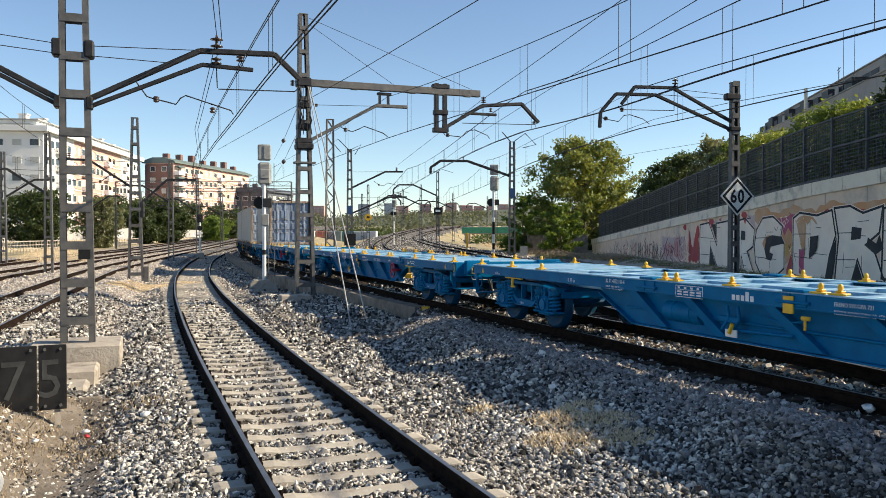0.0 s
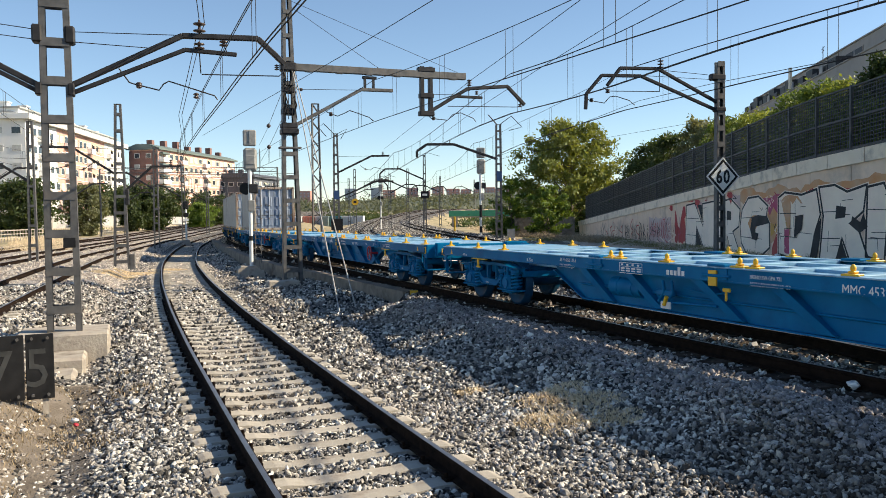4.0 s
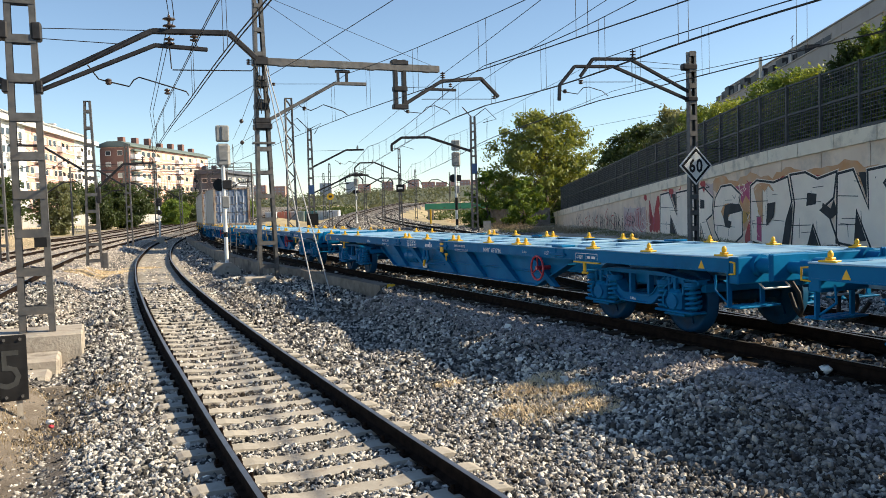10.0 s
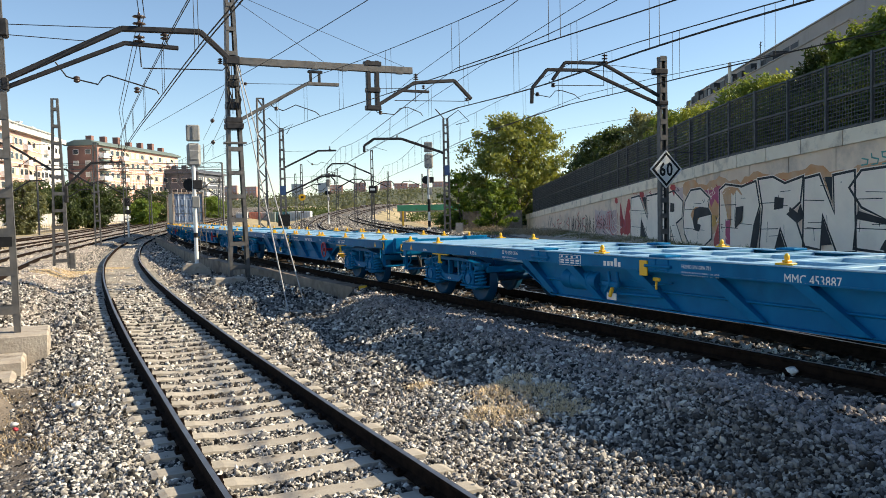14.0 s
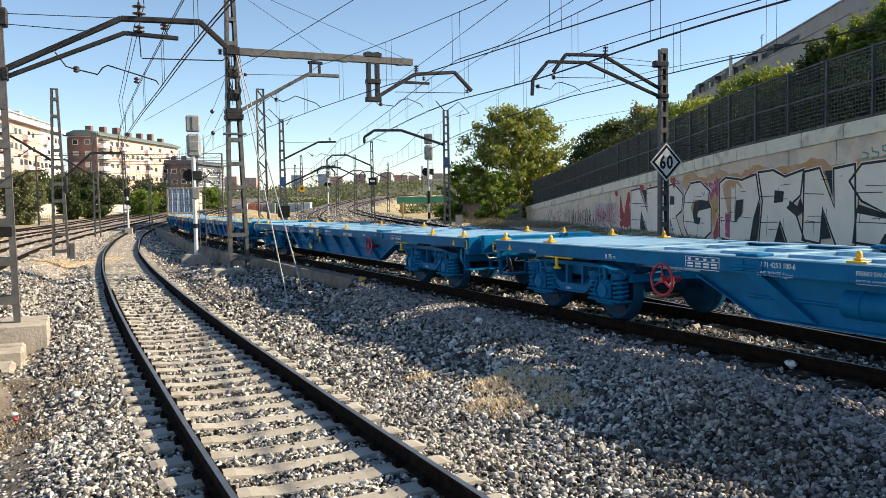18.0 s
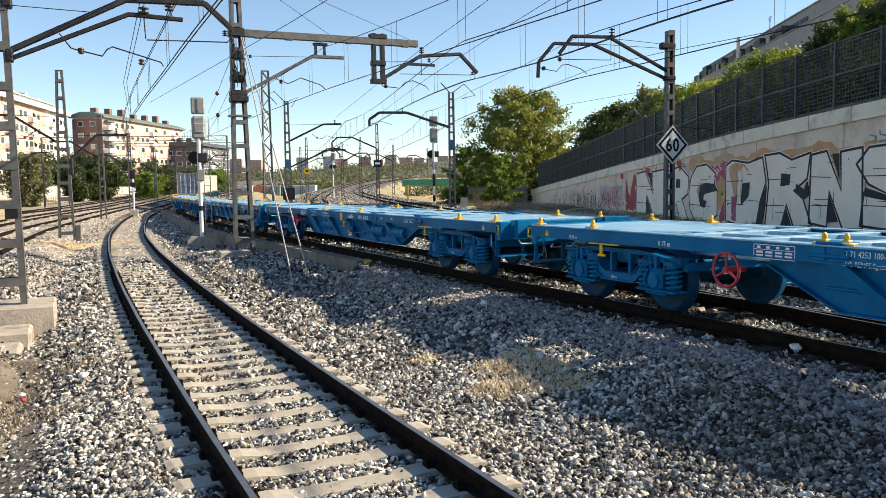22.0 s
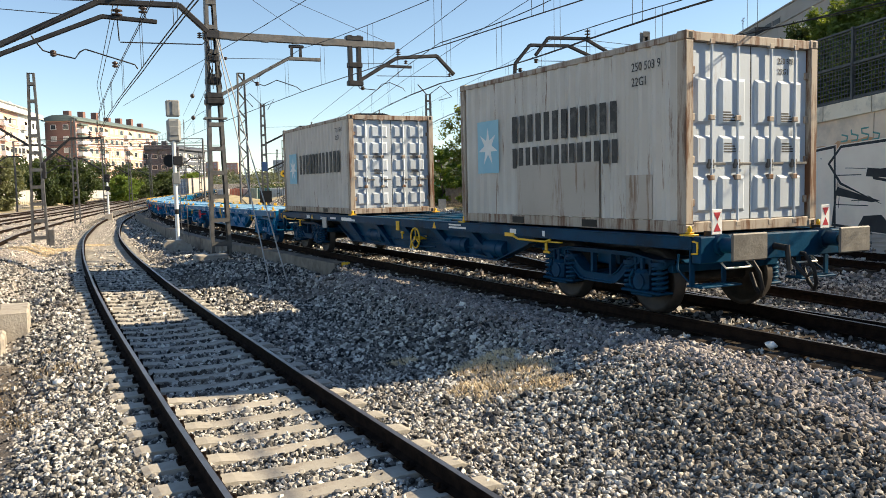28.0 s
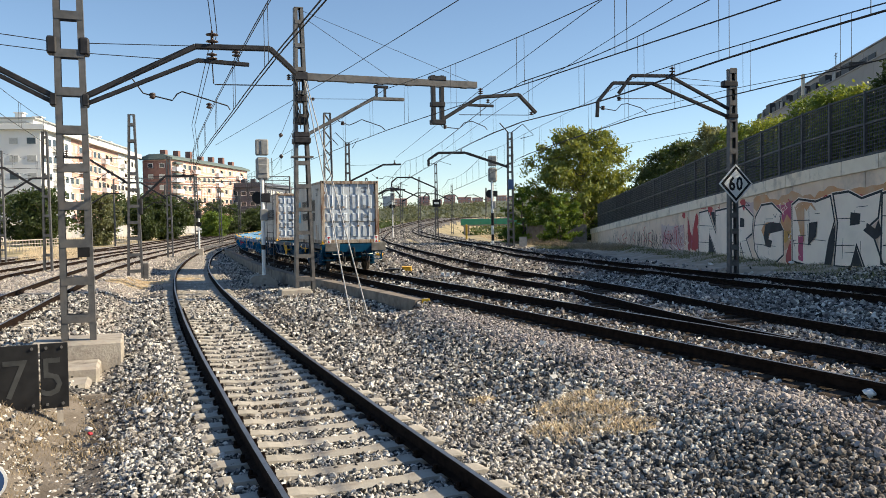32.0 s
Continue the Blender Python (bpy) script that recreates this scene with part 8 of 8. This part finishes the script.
for k, (x, y, h, r) in enumerate(((10.6, 89.5, 2.2, 1.5), (8.8, 90.0, 2.0, 1.5), (15.8, 90.0, 3.4, 1.8), (13.2, 91.5, 3.2, 1.8))):
    tree("dark green bush below the wall's end", x, y, -0.5, h, r, M_LEAFD if k % 2 == 0 else M_LEAFB, 130 + k, 0.0, 60, 90, 0.10, 0.0, "bush", "bush")
# dark wall across the end of the retaining wall
abut = tagged(new("wall_abutment", None), "dark stained wall at the end of the retaining wall", "wall", kind="structure")
for k in range(4):
    part("panel", MB().box(10.2 + k * 1.6, 11.78 + k * 1.6, 87.0, 87.4, -0.7, 1.7, c=0.02), M_CONCD, abut)
# trees beyond the main line
for k, (x, y, h, r, mt) in enumerate(((-58, 120, 8.6, 5.0, M_LEAFD), (-53, 113, 9.0, 5.2, M_LEAFD), (-63, 110, 7.0, 4.5, M_LEAFB), (-48.5, 122, 8.2, 4.0, M_LEAFG), (-51, 148, 9.5, 4.6, M_LEAFD), (-48, 151, 9.4, 4.6, M_LEAFD), (-65.5, 172, 11.0, 5.0, M_LEAFD), (-64.5, 184, 11.0, 5.0, M_LEAFD), (-61.5, 211, 11.0, 4.8, M_LEAFD), (-57, 218, 10.5, 4.6, M_LEAFD), (-43.5, 166, 6.2, 3.6, M_LEAFB), (-45, 182, 9, 5.5, M_LEAFD), (-40, 190, 8, 4.6, M_LEAFD), (-70, 130, 8.6, 5.0, M_LEAFD), (-60, 176, 9.6, 5.8, M_LEAFD), (-37.5, 205, 7.5, 4.2, M_LEAFB), (-66, 96, 8, 5, M_LEAFB), (-75, 104, 9, 5.2, M_LEAFD))):
    tree({M_LEAFD: "dark green tree before the apartment blocks", M_LEAFB: "bright green tree before the apartment blocks", M_LEAFG: "grey-green tree before the apartment blocks"}[mt], x, y, -0.4, h * 0.92, r * 0.85, mt, 60 + k, 0.22, 135, 90, 0.22, 0.05)

# far hills with a skyline
M_HILL = surf("far_hill", (0.06, 0.075, 0.045), (0.10, 0.11, 0.07), 0.02, 0.95, dirt=(0.20, 0.18, 0.12), dscale=0.006, damt=0.5)


def hill_z(X, Y):
    """A long low ridge across the view."""
    k = np.clip((Y - 420) / 500, 0, 1)
    return -6 + (26 + 5 * np.sin(X * 0.004 + 1) + 4 * np.sin(X * 0.011)) * k * k * (3 - 2 * k)


hill = tagged(new("hill", sheet("hill", list(np.arange(-1500, 1501, 30)), list(np.arange(400, 1300, 30)), hill_z, M_HILL)), "low hazy wooded ridge on the horizon", "hill", kind="structure")
rgn = np.random.default_rng(5)
cs = []
for k in range(3400):
    X, Y = rgn.uniform(-420, 420), 235 + 595 * rgn.uniform(0, 1) ** 1.3
    if Y < 330 and -70 < X < 4 + (Y - 180) * 0.55:
        continue
    cs.append((X, Y, min((float(hill_z(np.array(X), np.array(Y))) if Y > 420 else 0.0) + rgn.uniform(0, 4.5), 1.0 + 0.0245 * Y)))
V, F = leaves(np.array(cs), 1.0, 36, rgn, (3.2, 3.2, 1.7))
tagged(new("far_woods", quick_mesh("far_woods", V, F, leaf_mat("leaf_far", (0.05, 0.062, 0.04), (0.10, 0.11, 0.075)))), "hazy green woods on the far slopes", "woods", kind="stuff")
M_FARRED = surf("far_brick", (0.50, 0.27, 0.22), (0.56, 0.33, 0.28), 0.05, 0.9)
M_FARGREY = surf("far_concrete", (0.42, 0.42, 0.44), (0.48, 0.48, 0.5), 0.05, 0.9)
rg2 = random.Random(3)
xs = -230.0
while xs < 190:
    wdt = rg2.uniform(7, 15)
    if rg2.random() < 0.85 and not (-75 < xs < -50) and not (-30 < xs < -18):
        yy = rg2.uniform(870, 915)
        base = float(hill_z(np.array(xs), np.array(yy)))
        hgt = rg2.uniform(30.0, 34.5) - base
        tb = thing("distant_block", "distant reddish apartment block on the ridge", "building", pose(xs, yy, base - 1.5), "skyline blocks")
        mt = M_FARRED if rg2.random() < 0.8 else M_FARGREY
        part("wall", MB().box(0, wdt, 0, 10, 0, hgt + 1.5, c=0.2), mt, tb)
        for f in range(2):
            for c in range(3):
                part("window", MB().box(wdt * (c + 0.2) / 3, wdt * (c + 0.6) / 3, -0.15, -0.05, hgt - 2.0 - f * 3, hgt - 0.6 - f * 3), M_FARGREY, tb)
    xs += wdt + rg2.uniform(0.3, 4)


# scrub on the verges inside and outside the curves
cs = []
for k in range(420):
    Y = rgn.uniform(125, 300)
    X = rgn.uniform(-26, -12) if k % 3 == 0 and Y > 196 else rgn.uniform(8, 60) + max(0, Y - 230) * 0.35 if k % 3 == 1 else rgn.uniform(-125, -72)
    if X < 8 and Y < 196 and X > -58:
        continue
    cs.append((X, Y, rgn.uniform(-0.3, 1.6) + (1.2 if Y > 220 else 0)))
V, F = leaves(np.array(cs), 0.32, 110, rgn, (1.5, 1.5, 0.7))
tagged(new("scrub", quick_mesh("scrub", V, F, M_LEAFD)), "low dark green scrub beyond the tracks", "scrub", kind="stuff")


# ---- dry grass and weeds ----
def tufts(name, label, spots, mat, height, count, seed):
    """Blades of grass about each spot (x, y, radius)."""
    rg = np.random.default_rng(seed)
    Vs = []
    for x, y, r in spots:
        n = int(count * r * r)
        a, q = rg.uniform(0, 2 * math.pi, n), np.sqrt(rg.uniform(0, 1, n)) * r
        px, py = x + q * np.cos(a), y + q * np.sin(a) * 0.8
        pz = ground_z(px, py)
        h = height * rg.uniform(0.4, 1.2, n) * (1 - 0.5 * q / r)
        lean = rg.normal(0, 0.55, (n, 2)) * h[:, None]
        w = rg.uniform(0, 2 * math.pi, n)
        wx, wy = 0.009 * np.cos(w), 0.009 * np.sin(w)
        A = np.stack([px - wx, py - wy, pz], 1)
        B = np.stack([px + wx, py + wy, pz], 1)
        C = np.stack([px + lean[:, 0], py + lean[:, 1], pz + h], 1)
        Vs.append(np.stack([A, B, C], 1).reshape(-1, 3))
    V = np.vstack(Vs)
    return tagged(new(name, quick_mesh(name, V, np.arange(len(V)).reshape(-1, 3), mat)), label, "grass", kind="stuff")


tufts("dry_grass", "patches of dry straw-coloured grass in the ballast", [(0.66, 11.35, 0.22), (1.35, 9.55, 0.3), (1.65, 9.3, 0.42), (2.0, 9.85, 0.5), (1.6, 10.2, 0.45), (2.2, 9.2, 0.35), (1.9, 10.5, 0.3), (-13.0, 39.0, 1.3), (-13.4, 36.5, 1.0), (-12.6, 41.5, 1.0)], M_STRAW, 0.10, 7000, 1)
tufts("dry_grass", "dry grass on the earth beside the near track", [(-5.0, 10.4, 0.9), (-4.6, 9.3, 0.6), (-5.6, 12.8, 0.6), (-4.4, 8.2, 0.5), (-5.0, 13.8, 0.4), (-5.3, 11.4, 0.9), (-3.9, 9.9, 0.5), (-4.4, 12.2, 0.6)], M_BRUSH, 0.12, 1100, 2)
tufts("weeds", "low green weeds along the foot of the wall", [(14.0 - 0.0 * k, 26.0 + k * 2.4, 1.1) for k in range(16)] + [(11.0, 70.0, 2.2), (12.0, 76.0, 2.4), (10.0, 66.0, 1.6)], M_WEED, 0.28, 260, 3)
tufts("dry_grass", "dry brush against the foot of the wall's end", [(13.6 - 0.25 * k, 60.0 + 2.2 * k, 1.3) for k in range(11)] + [(11.2, 83.5, 1.6), (12.6, 84.5, 1.5), (10.4, 80.0, 1.4)], M_BRUSH, 0.75, 330, 14)
tufts("dry_grass", "tall dry grass on the bank beyond the tracks", [(10.5 + (k % 3), 90.0 + 5 * k, 2.6) for k in range(12)] + [(-30.0 - 3.6 * k, 66.0 + 8 * k, 3.0) for k in range(8)], M_STRAW, 0.7, 220, 4)
tufts("weeds", "green weed at the edge of the path", [(-3.6, 6.9, 0.25), (-3.8, 7.2, 0.2)], M_WEED, 0.3, 2500, 5)

# ---- ballast stones near the viewer ----
def stone_field(name, label, n, inside, size, mat, seed, lift=0.0, fine=False):
    """Loose angular stones laid on the ground where inside() allows."""
    rg = np.random.default_rng(seed)
    ico = np.array([(x, y, z) for x in (-1, 1) for y in (-1, 1) for z in (-1, 1)]) * 0.66
    fac = np.array([(0, 1, 3), (0, 3, 2), (4, 6, 7), (4, 7, 5), (0, 4, 5), (0, 5, 1), (2, 3, 7), (2, 7, 6), (0, 2, 6), (0, 6, 4), (1, 5, 7), (1, 7, 3)])
    if fine:
        t = (1 + 5 ** 0.5) / 2
        ico = np.array([(-1, t, 0), (1, t, 0), (-1, -t, 0), (1, -t, 0), (0, -1, t), (0, 1, t), (0, -1, -t), (0, 1, -t), (t, 0, -1), (t, 0, 1), (-t, 0, -1), (-t, 0, 1)]) / 1.9
        fac = np.array([(0, 11, 5), (0, 5, 1), (0, 1, 7), (0, 7, 10), (0, 10, 11), (1, 5, 9), (5, 11, 4), (11, 10, 2), (10, 7, 6), (7, 1, 8), (3, 9, 4), (3, 4, 2), (3, 2, 6), (3, 6, 8), (3, 8, 9), (4, 9, 5), (2, 4, 11), (6, 2, 10), (8, 6, 7), (9, 8, 1)])
    nv = len(ico)
    P = inside(rg, n)
    n = len(P)
    Z = ground_z(P[:, 0], P[:, 1])
    q = rg.normal(0, 1, (n, 4))
    q /= np.linalg.norm(q, axis=1)[:, None]
    w, x, y, z = q.T
    R = np.stack([1 - 2 * (y * y + z * z), 2 * (x * y - z * w), 2 * (x * z + y * w), 2 * (x * y + z * w), 1 - 2 * (x * x + z * z), 2 * (y * z - x * w), 2 * (x * z - y * w), 2 * (y * z + x * w), 1 - 2 * (x * x + y * y)], 1).reshape(n, 3, 3)
    base = ico[None] * (1 + rg.normal(0, 0.16 if fine else 0.26, (n, nv, 3))) * np.stack([rg.uniform(0.8, 1.5, n), rg.uniform(0.65, 1.1, n), rg.uniform(0.45, 0.8, n)], 1)[:, None, :]
    s = size * np.exp(rg.normal(0, 0.25, n))
    V = np.einsum("nij,nkj->nki", R, base) * s[:, None, None]
    V += np.stack([P[:, 0], P[:, 1], Z + s * rg.uniform(-0.1, 0.7, n) + lift], 1)[:, None, :]
    F = (fac[None] + (np.arange(n) * nv)[:, None, None]).reshape(-1, 3)
    return tagged(new(name, quick_mesh(name, V.reshape(-1, 3), F, mat)), label, "gravel", kind="stuff")


def stone_mat():
    """Greys, a few browns and near-whites, one tone for each stone."""
    ma = bpy.data.materials.new("ballast_stone")
    ma.use_nodes = True
    N, L = ma.node_tree.nodes, ma.node_tree.links
    bs = N["Principled BSDF"]
    geo = N.new("ShaderNodeNewGeometry")
    cr = N.new("ShaderNodeValToRGB")
    el = cr.color_ramp.elements
    el[0].color, el[1].color = (0.015, 0.015, 0.015, 1), (0.80, 0.76, 0.68, 1)
    for p, c in ((0.2, (0.055, 0.054, 0.053)), (0.46, (0.215, 0.207, 0.198)), (0.68, (0.37, 0.345, 0.31)), (0.86, (0.60, 0.575, 0.535))):
        e = el.new(p)
        e.color = (*c, 1)
    L.new(geo.outputs["Random Per Island"], cr.inputs["Fac"])
    tc = N.new("ShaderNodeTexCoord")
    no = N.new("ShaderNodeTexNoise")
    no.inputs["Scale"].default_value, no.inputs["Detail"].default_value = 45.0, 5.0
    L.new(tc.outputs["Object"], no.inputs["Vector"])
    mx = N.new("ShaderNodeMix")
    mx.data_type, mx.blend_type = "RGBA", "OVERLAY"
    mx.inputs["Factor"].default_value = 0.55
    L.new(cr.outputs["Color"], mx.inputs["A"])
    L.new(no.outputs["Fac"], mx.inputs["B"])
    # brake dust and earth, in broad patches
    n2 = N.new("ShaderNodeTexNoise")
    n2.inputs["Scale"].default_value, n2.inputs["Detail"].default_value = 0.35, 4.0
    L.new(tc.outputs["Object"], n2.inputs["Vector"])
    mr = N.new("ShaderNodeMapRange")
    mr.inputs["From Min"].default_value, mr.inputs["From Max"].default_value, mr.inputs["To Max"].default_value = 0.50, 0.74, 0.45
    L.new(n2.outputs["Fac"], mr.inputs["Value"])
    m2 = N.new("ShaderNodeMix")
    m2.data_type = "RGBA"
    m2.inputs["B"].default_value = (0.20, 0.155, 0.115, 1)
    L.new(mr.outputs["Result"], m2.inputs["Factor"])
    L.new(mx.outputs["Result"], m2.inputs["A"])
    # dark brown patch on the shoulder: shade of the bank's sunless slope, painted in
    di = N.new("ShaderNodeVectorMath")
    di.operation = "DISTANCE"
    di.inputs[1].default_value = (4.0, 6.8, -0.3)
    L.new(tc.outputs["Object"], di.inputs[0])
    m3r = N.new("ShaderNodeMapRange")
    m3r.inputs["From Min"].default_value, m3r.inputs["From Max"].default_value, m3r.inputs["To Min"].default_value, m3r.inputs["To Max"].default_value = 0.9, 2.1, 0.5, 0.0
    ad = N.new("ShaderNodeMath")
    ad.operation = "MULTIPLY_ADD"
    ad.inputs[1].default_value, ad.inputs[2].default_value = 2.4, -1.2
    n4 = N.new("ShaderNodeTexNoise")
    n4.inputs["Scale"].default_value, n4.inputs["Detail"].default_value = 1.3, 5.0
    L.new(tc.outputs["Object"], n4.inputs["Vector"])
    L.new(n4.outputs["Fac"], ad.inputs[0])
    su = N.new("ShaderNodeMath")
    L.new(di.outputs["Value"], su.inputs[0])
    L.new(ad.outputs[0], su.inputs[1])
    L.new(su.outputs[0], m3r.inputs["Value"])
    m3 = N.new("ShaderNodeMix")
    m3.data_type, m3.blend_type = "RGBA", "MULTIPLY"
    m3.inputs["B"].default_value = (0.30, 0.24, 0.19, 1)
    L.new(m3r.outputs["Result"], m3.inputs["Factor"])
    L.new(m2.outputs["Result"], m3.inputs["A"])
    L.new(m3.outputs["Result"], bs.inputs["Base Color"])
    bs.inputs["Roughness"].default_value = 0.9
    bs.inputs["Specular IOR Level"].default_value = 0.2
    return ma


M_STONE = stone_mat()
M_STONEB = surf("ballast_stone_beige", (0.40, 0.355, 0.31), (0.56, 0.50, 0.44), 30, 0.9, island=0.35)


def project(line, P):
    L = line[::2]
    h = heading(L)
    d, idx = side_of(line, P[:, 0], P[:, 1])
    v = P - L[idx]
    return d, idx * 1.0 + v[:, 0] * h[idx, 0] + v[:, 1] * h[idx, 1]


def wedge(r0, r1, a0=-40, a1=36, thin=False):
    def pick(rg, n):
        r = np.sqrt(rg.uniform(r0 * r0, r1 * r1, n))
        a = np.radians(rg.uniform(a0, a1, n))
        P = np.stack([r * np.sin(a), r * np.cos(a)], 1)
        dn, sn = project(LINE_N, P)
        da, _ = project(LINE_A, P)
        db, _ = project(LINE_B, P)
        on_sleeper = (np.abs((sn + 0.3) % 0.6 - 0.3) < 0.135) & (np.abs(dn) < 1.29)
        keep = ~(on_sleeper & (rg.uniform(0, 1, n) > np.where(dn > 0.98, 0.5, 0.035)))
        for d in (dn, da, db):
            keep &= np.abs(np.abs(d) - 0.867) > 0.09
        keep &= ~((np.abs(da) < 1.5) & (rg.uniform(0, 1, n) > 0.4))
        earth = (dn < -2.35) & (P[:, 1] < 17)
        keep &= ~(earth & (rg.uniform(0, 1, n) > 0.42))
        return P[keep]
    return pick


stone_field("ballast_stones", "loose angular grey ballast stones beside and between the rails", 76000, wedge(4.5, 11.0), 0.0242, M_STONE, 1, 0.0, True)
stone_field("ballast_stones", "loose angular grey ballast stones further along the tracks", 54000, wedge(11.0, 18.5), 0.029, M_STONE, 2)
stone_field("ballast_stones", "loose angular grey ballast stones towards the signals", 46000, wedge(18.5, 32.0, -32, 34), 0.039, M_STONE, 3)



def along_tracks(lines, y0, y1, half):
    def pick(rg, n):
        ln = [np.array(l) for l in lines]
        P = []
        for l in ln:
            l = l[(l[:, 1] > y0) & (l[:, 1] < y1)]
            q = rg.integers(0, len(l), n // len(ln))
            P.append(l[q] + rg.uniform(-half, half, (len(q), 2)))
        P = np.vstack(P)
        keep = np.ones(len(P), bool)
        for l in lines:
            keep &= np.abs(np.abs(side_of(l, P[:, 0], P[:, 1])[0]) - 0.867) > 0.14
        return P[keep]
    return pick


stone_field("ballast_stones", "coarse ballast stones along the far curving tracks", 24000, along_tracks((LINE_B, LINE_C, LINE_A), 32, 190, 4.0), 0.06, M_STONE, 4)
stone_field("ballast_stones", "pale ballast stones along the main line tracks", 20000, along_tracks((LINE_D, LINE_E, LINE_N), 30, 95, 3.2), 0.04, M_STONEB, 5)
M_STONEP = surf("ballast_stone_fresh", (0.22, 0.193, 0.182), (0.335, 0.30, 0.285), 30, 0.9, island=0.5)


def shoulder(rg, n):
    """Places on the outer shoulder of the train's track."""
    L = LINE_A[(LINE_A[:, 1] > 0) & (LINE_A[:, 1] < 26)]
    h = heading(L)
    q = rg.integers(0, len(L), n)
    d = np.clip(rg.normal(-1.95, 0.38, n), -2.9, -1.36)
    a = rg.uniform(-0.3, 0.3, n)
    P = np.stack([L[q, 0] + h[q, 1] * d + h[q, 0] * a, L[q, 1] - h[q, 0] * d + h[q, 1] * a], 1)
    return P[(P[:, 1] < 21.5) & (rg.uniform(0, 1, n) < np.clip((24 - P[:, 1]) / 8, 0, 1))]


stone_field("ballast_stones", "fresh pale ballast stones on the shoulder beside the train", 15000, shoulder, 0.028, M_STONEP, 6, 0.015, True)
stone_field("ballast_stones", "pale ballast stones between the tracks before the wall", 15000, along_tracks((LINE_B, LINE_C), 9, 62, 2.7), 0.034, M_STONEP, 7, 0.01)
# trodden earth beside the near track
EL = shifted(LINE_N[60:118], -2.2)
mb = MB()
cols = 8
vs = []
for q in range(len(EL)):
    for c in range(cols):
        px, py = shifted(LINE_N[60:118], -2.35 - c * 0.42 - 0.12 * math.sin(q * 0.9))[q]
        vs.append((px, py))
V = np.array(vs)
Z = ground_z(V[:, 0], V[:, 1]) + 0.012
mb.add([(a, b, c) for (a, b), c in zip(vs, Z)], [(q * cols + c, (q + 1) * cols + c, (q + 1) * cols + c + 1, q * cols + c + 1) for q in range(len(EL) - 1) for c in range(cols - 1)])
tagged(new("path", tidy(mb.mesh("path", M_DIRT))), "trodden dry earth path beside the track", "path", kind="structure")
for px, py, s, mt, nm, lb in ((4.92, 9.13, 0.07, M_WHITE, "litter", "crumpled white litter on the ballast"), (-3.9, 11.2, 0.06, M_WHITE, "litter", "white scrap of litter on the earth"), (-4.6, 11.0, 0.035, M_RED, "litter", "small red scrap of litter on the earth"), (-4.75, 11.3, 0.05, M_WHITE, "litter", "crumpled paper on the earth"), (-5.1, 10.6, 0.04, M_WHITE, "litter", "crumpled paper on the earth"), (-4.2, 10.4, 0.03, M_WHITE, "litter", "crumpled paper on the earth"), (13.5, 22.3, 0.08, M_EMBLEM, "litter", "pale blue plastic scrap below the wall"), (14.6, 33.0, 0.10, M_WHITE, "litter", "white scrap below the wall")):
    z = float(ground_z(np.array([px]), np.array([py]))[0]) + 0.07
    rgl = random.Random(int(px * 100))
    ob = tagged(new(nm, tidy(MB().lathe([(0.01, 0), (s, s * 0.4), (s * 1.2, s * 0.8), (s * 0.5, s * 1.3), (0.01, s * 1.1)], 7).mesh(nm, mt))), lb, "litter")
    for v in ob.data.vertices:
        v.co += Vector((rgl.uniform(-1, 1), rgl.uniform(-1, 1), rgl.uniform(-0.6, 0.6))) * s * 0.35
    ob.location = (px, py, z - 0.02)


disc = thing("round_marker", "blue round marker with a white rim on a short post", "marker", pose(-3.95, 7.24, -0.36, 0, 0, 22))
part("post", MB().rod((0, 0.03, -0.6), (0, 0.03, 0.1), 0.03, 8), M_GALV, disc)
part("rim", MB().rod((0, 0.012, 0), (0, -0.004, 0), 0.17, 24), M_WHITE, disc)
part("plate", MB().rod((0, -0.005, 0), (0, -0.012, 0), 0.145, 24), bpy.data.materials["plate_blue"], disc, "blue face")

# ---- movement ----
def wheel_rows():
    """Turns of a wheelset, in steps of less than a quarter turn."""
    rows, last = [0.0], run_at(0.0)
    for f in range(1, 32 * FPS + 1):
        t = f / FPS
        ahead = run_at(min(32.0, t + 1 / FPS))
        if (ahead - last) / 0.46 > radians(80) or f == 32 * FPS:
            rows.append(t)
            last = run_at(t)
    return rows


def motions():
    times = [q * 0.5 for q in range(65)]
    turn_times = wheel_rows()
    for ob, mid in boxes:
        lift = Matrix.Translation((0, 0, DECK + 0.02))
        w_mid = min((m for _, m in wagons), key=lambda m: abs(m - mid))
        off = Matrix.Translation((0, mid - w_mid, 0))
        walk(ob, [(t, ride(w_mid + run_at(t)) @ off @ lift) for t in times])
    for ob, mid in tail:
        walk(ob, [(t, ride(mid + run_at(t))) for t in times])
    for w, mid in wagons:
        walk(w, [(t, ride(mid + run_at(t))) for t in times])
        for bg in w.children:
            if not bg.name.startswith("bogie"):
                continue
            for ws in bg.children:
                if ws.name.startswith("wheelset"):
                    at = ws.matrix_basis.translation.copy()
                    walk(ws, [(t, Matrix.Translation(at) @ Matrix.Rotation(-run_at(t) / 0.46, 4, "X")) for t in turn_times])


motions()
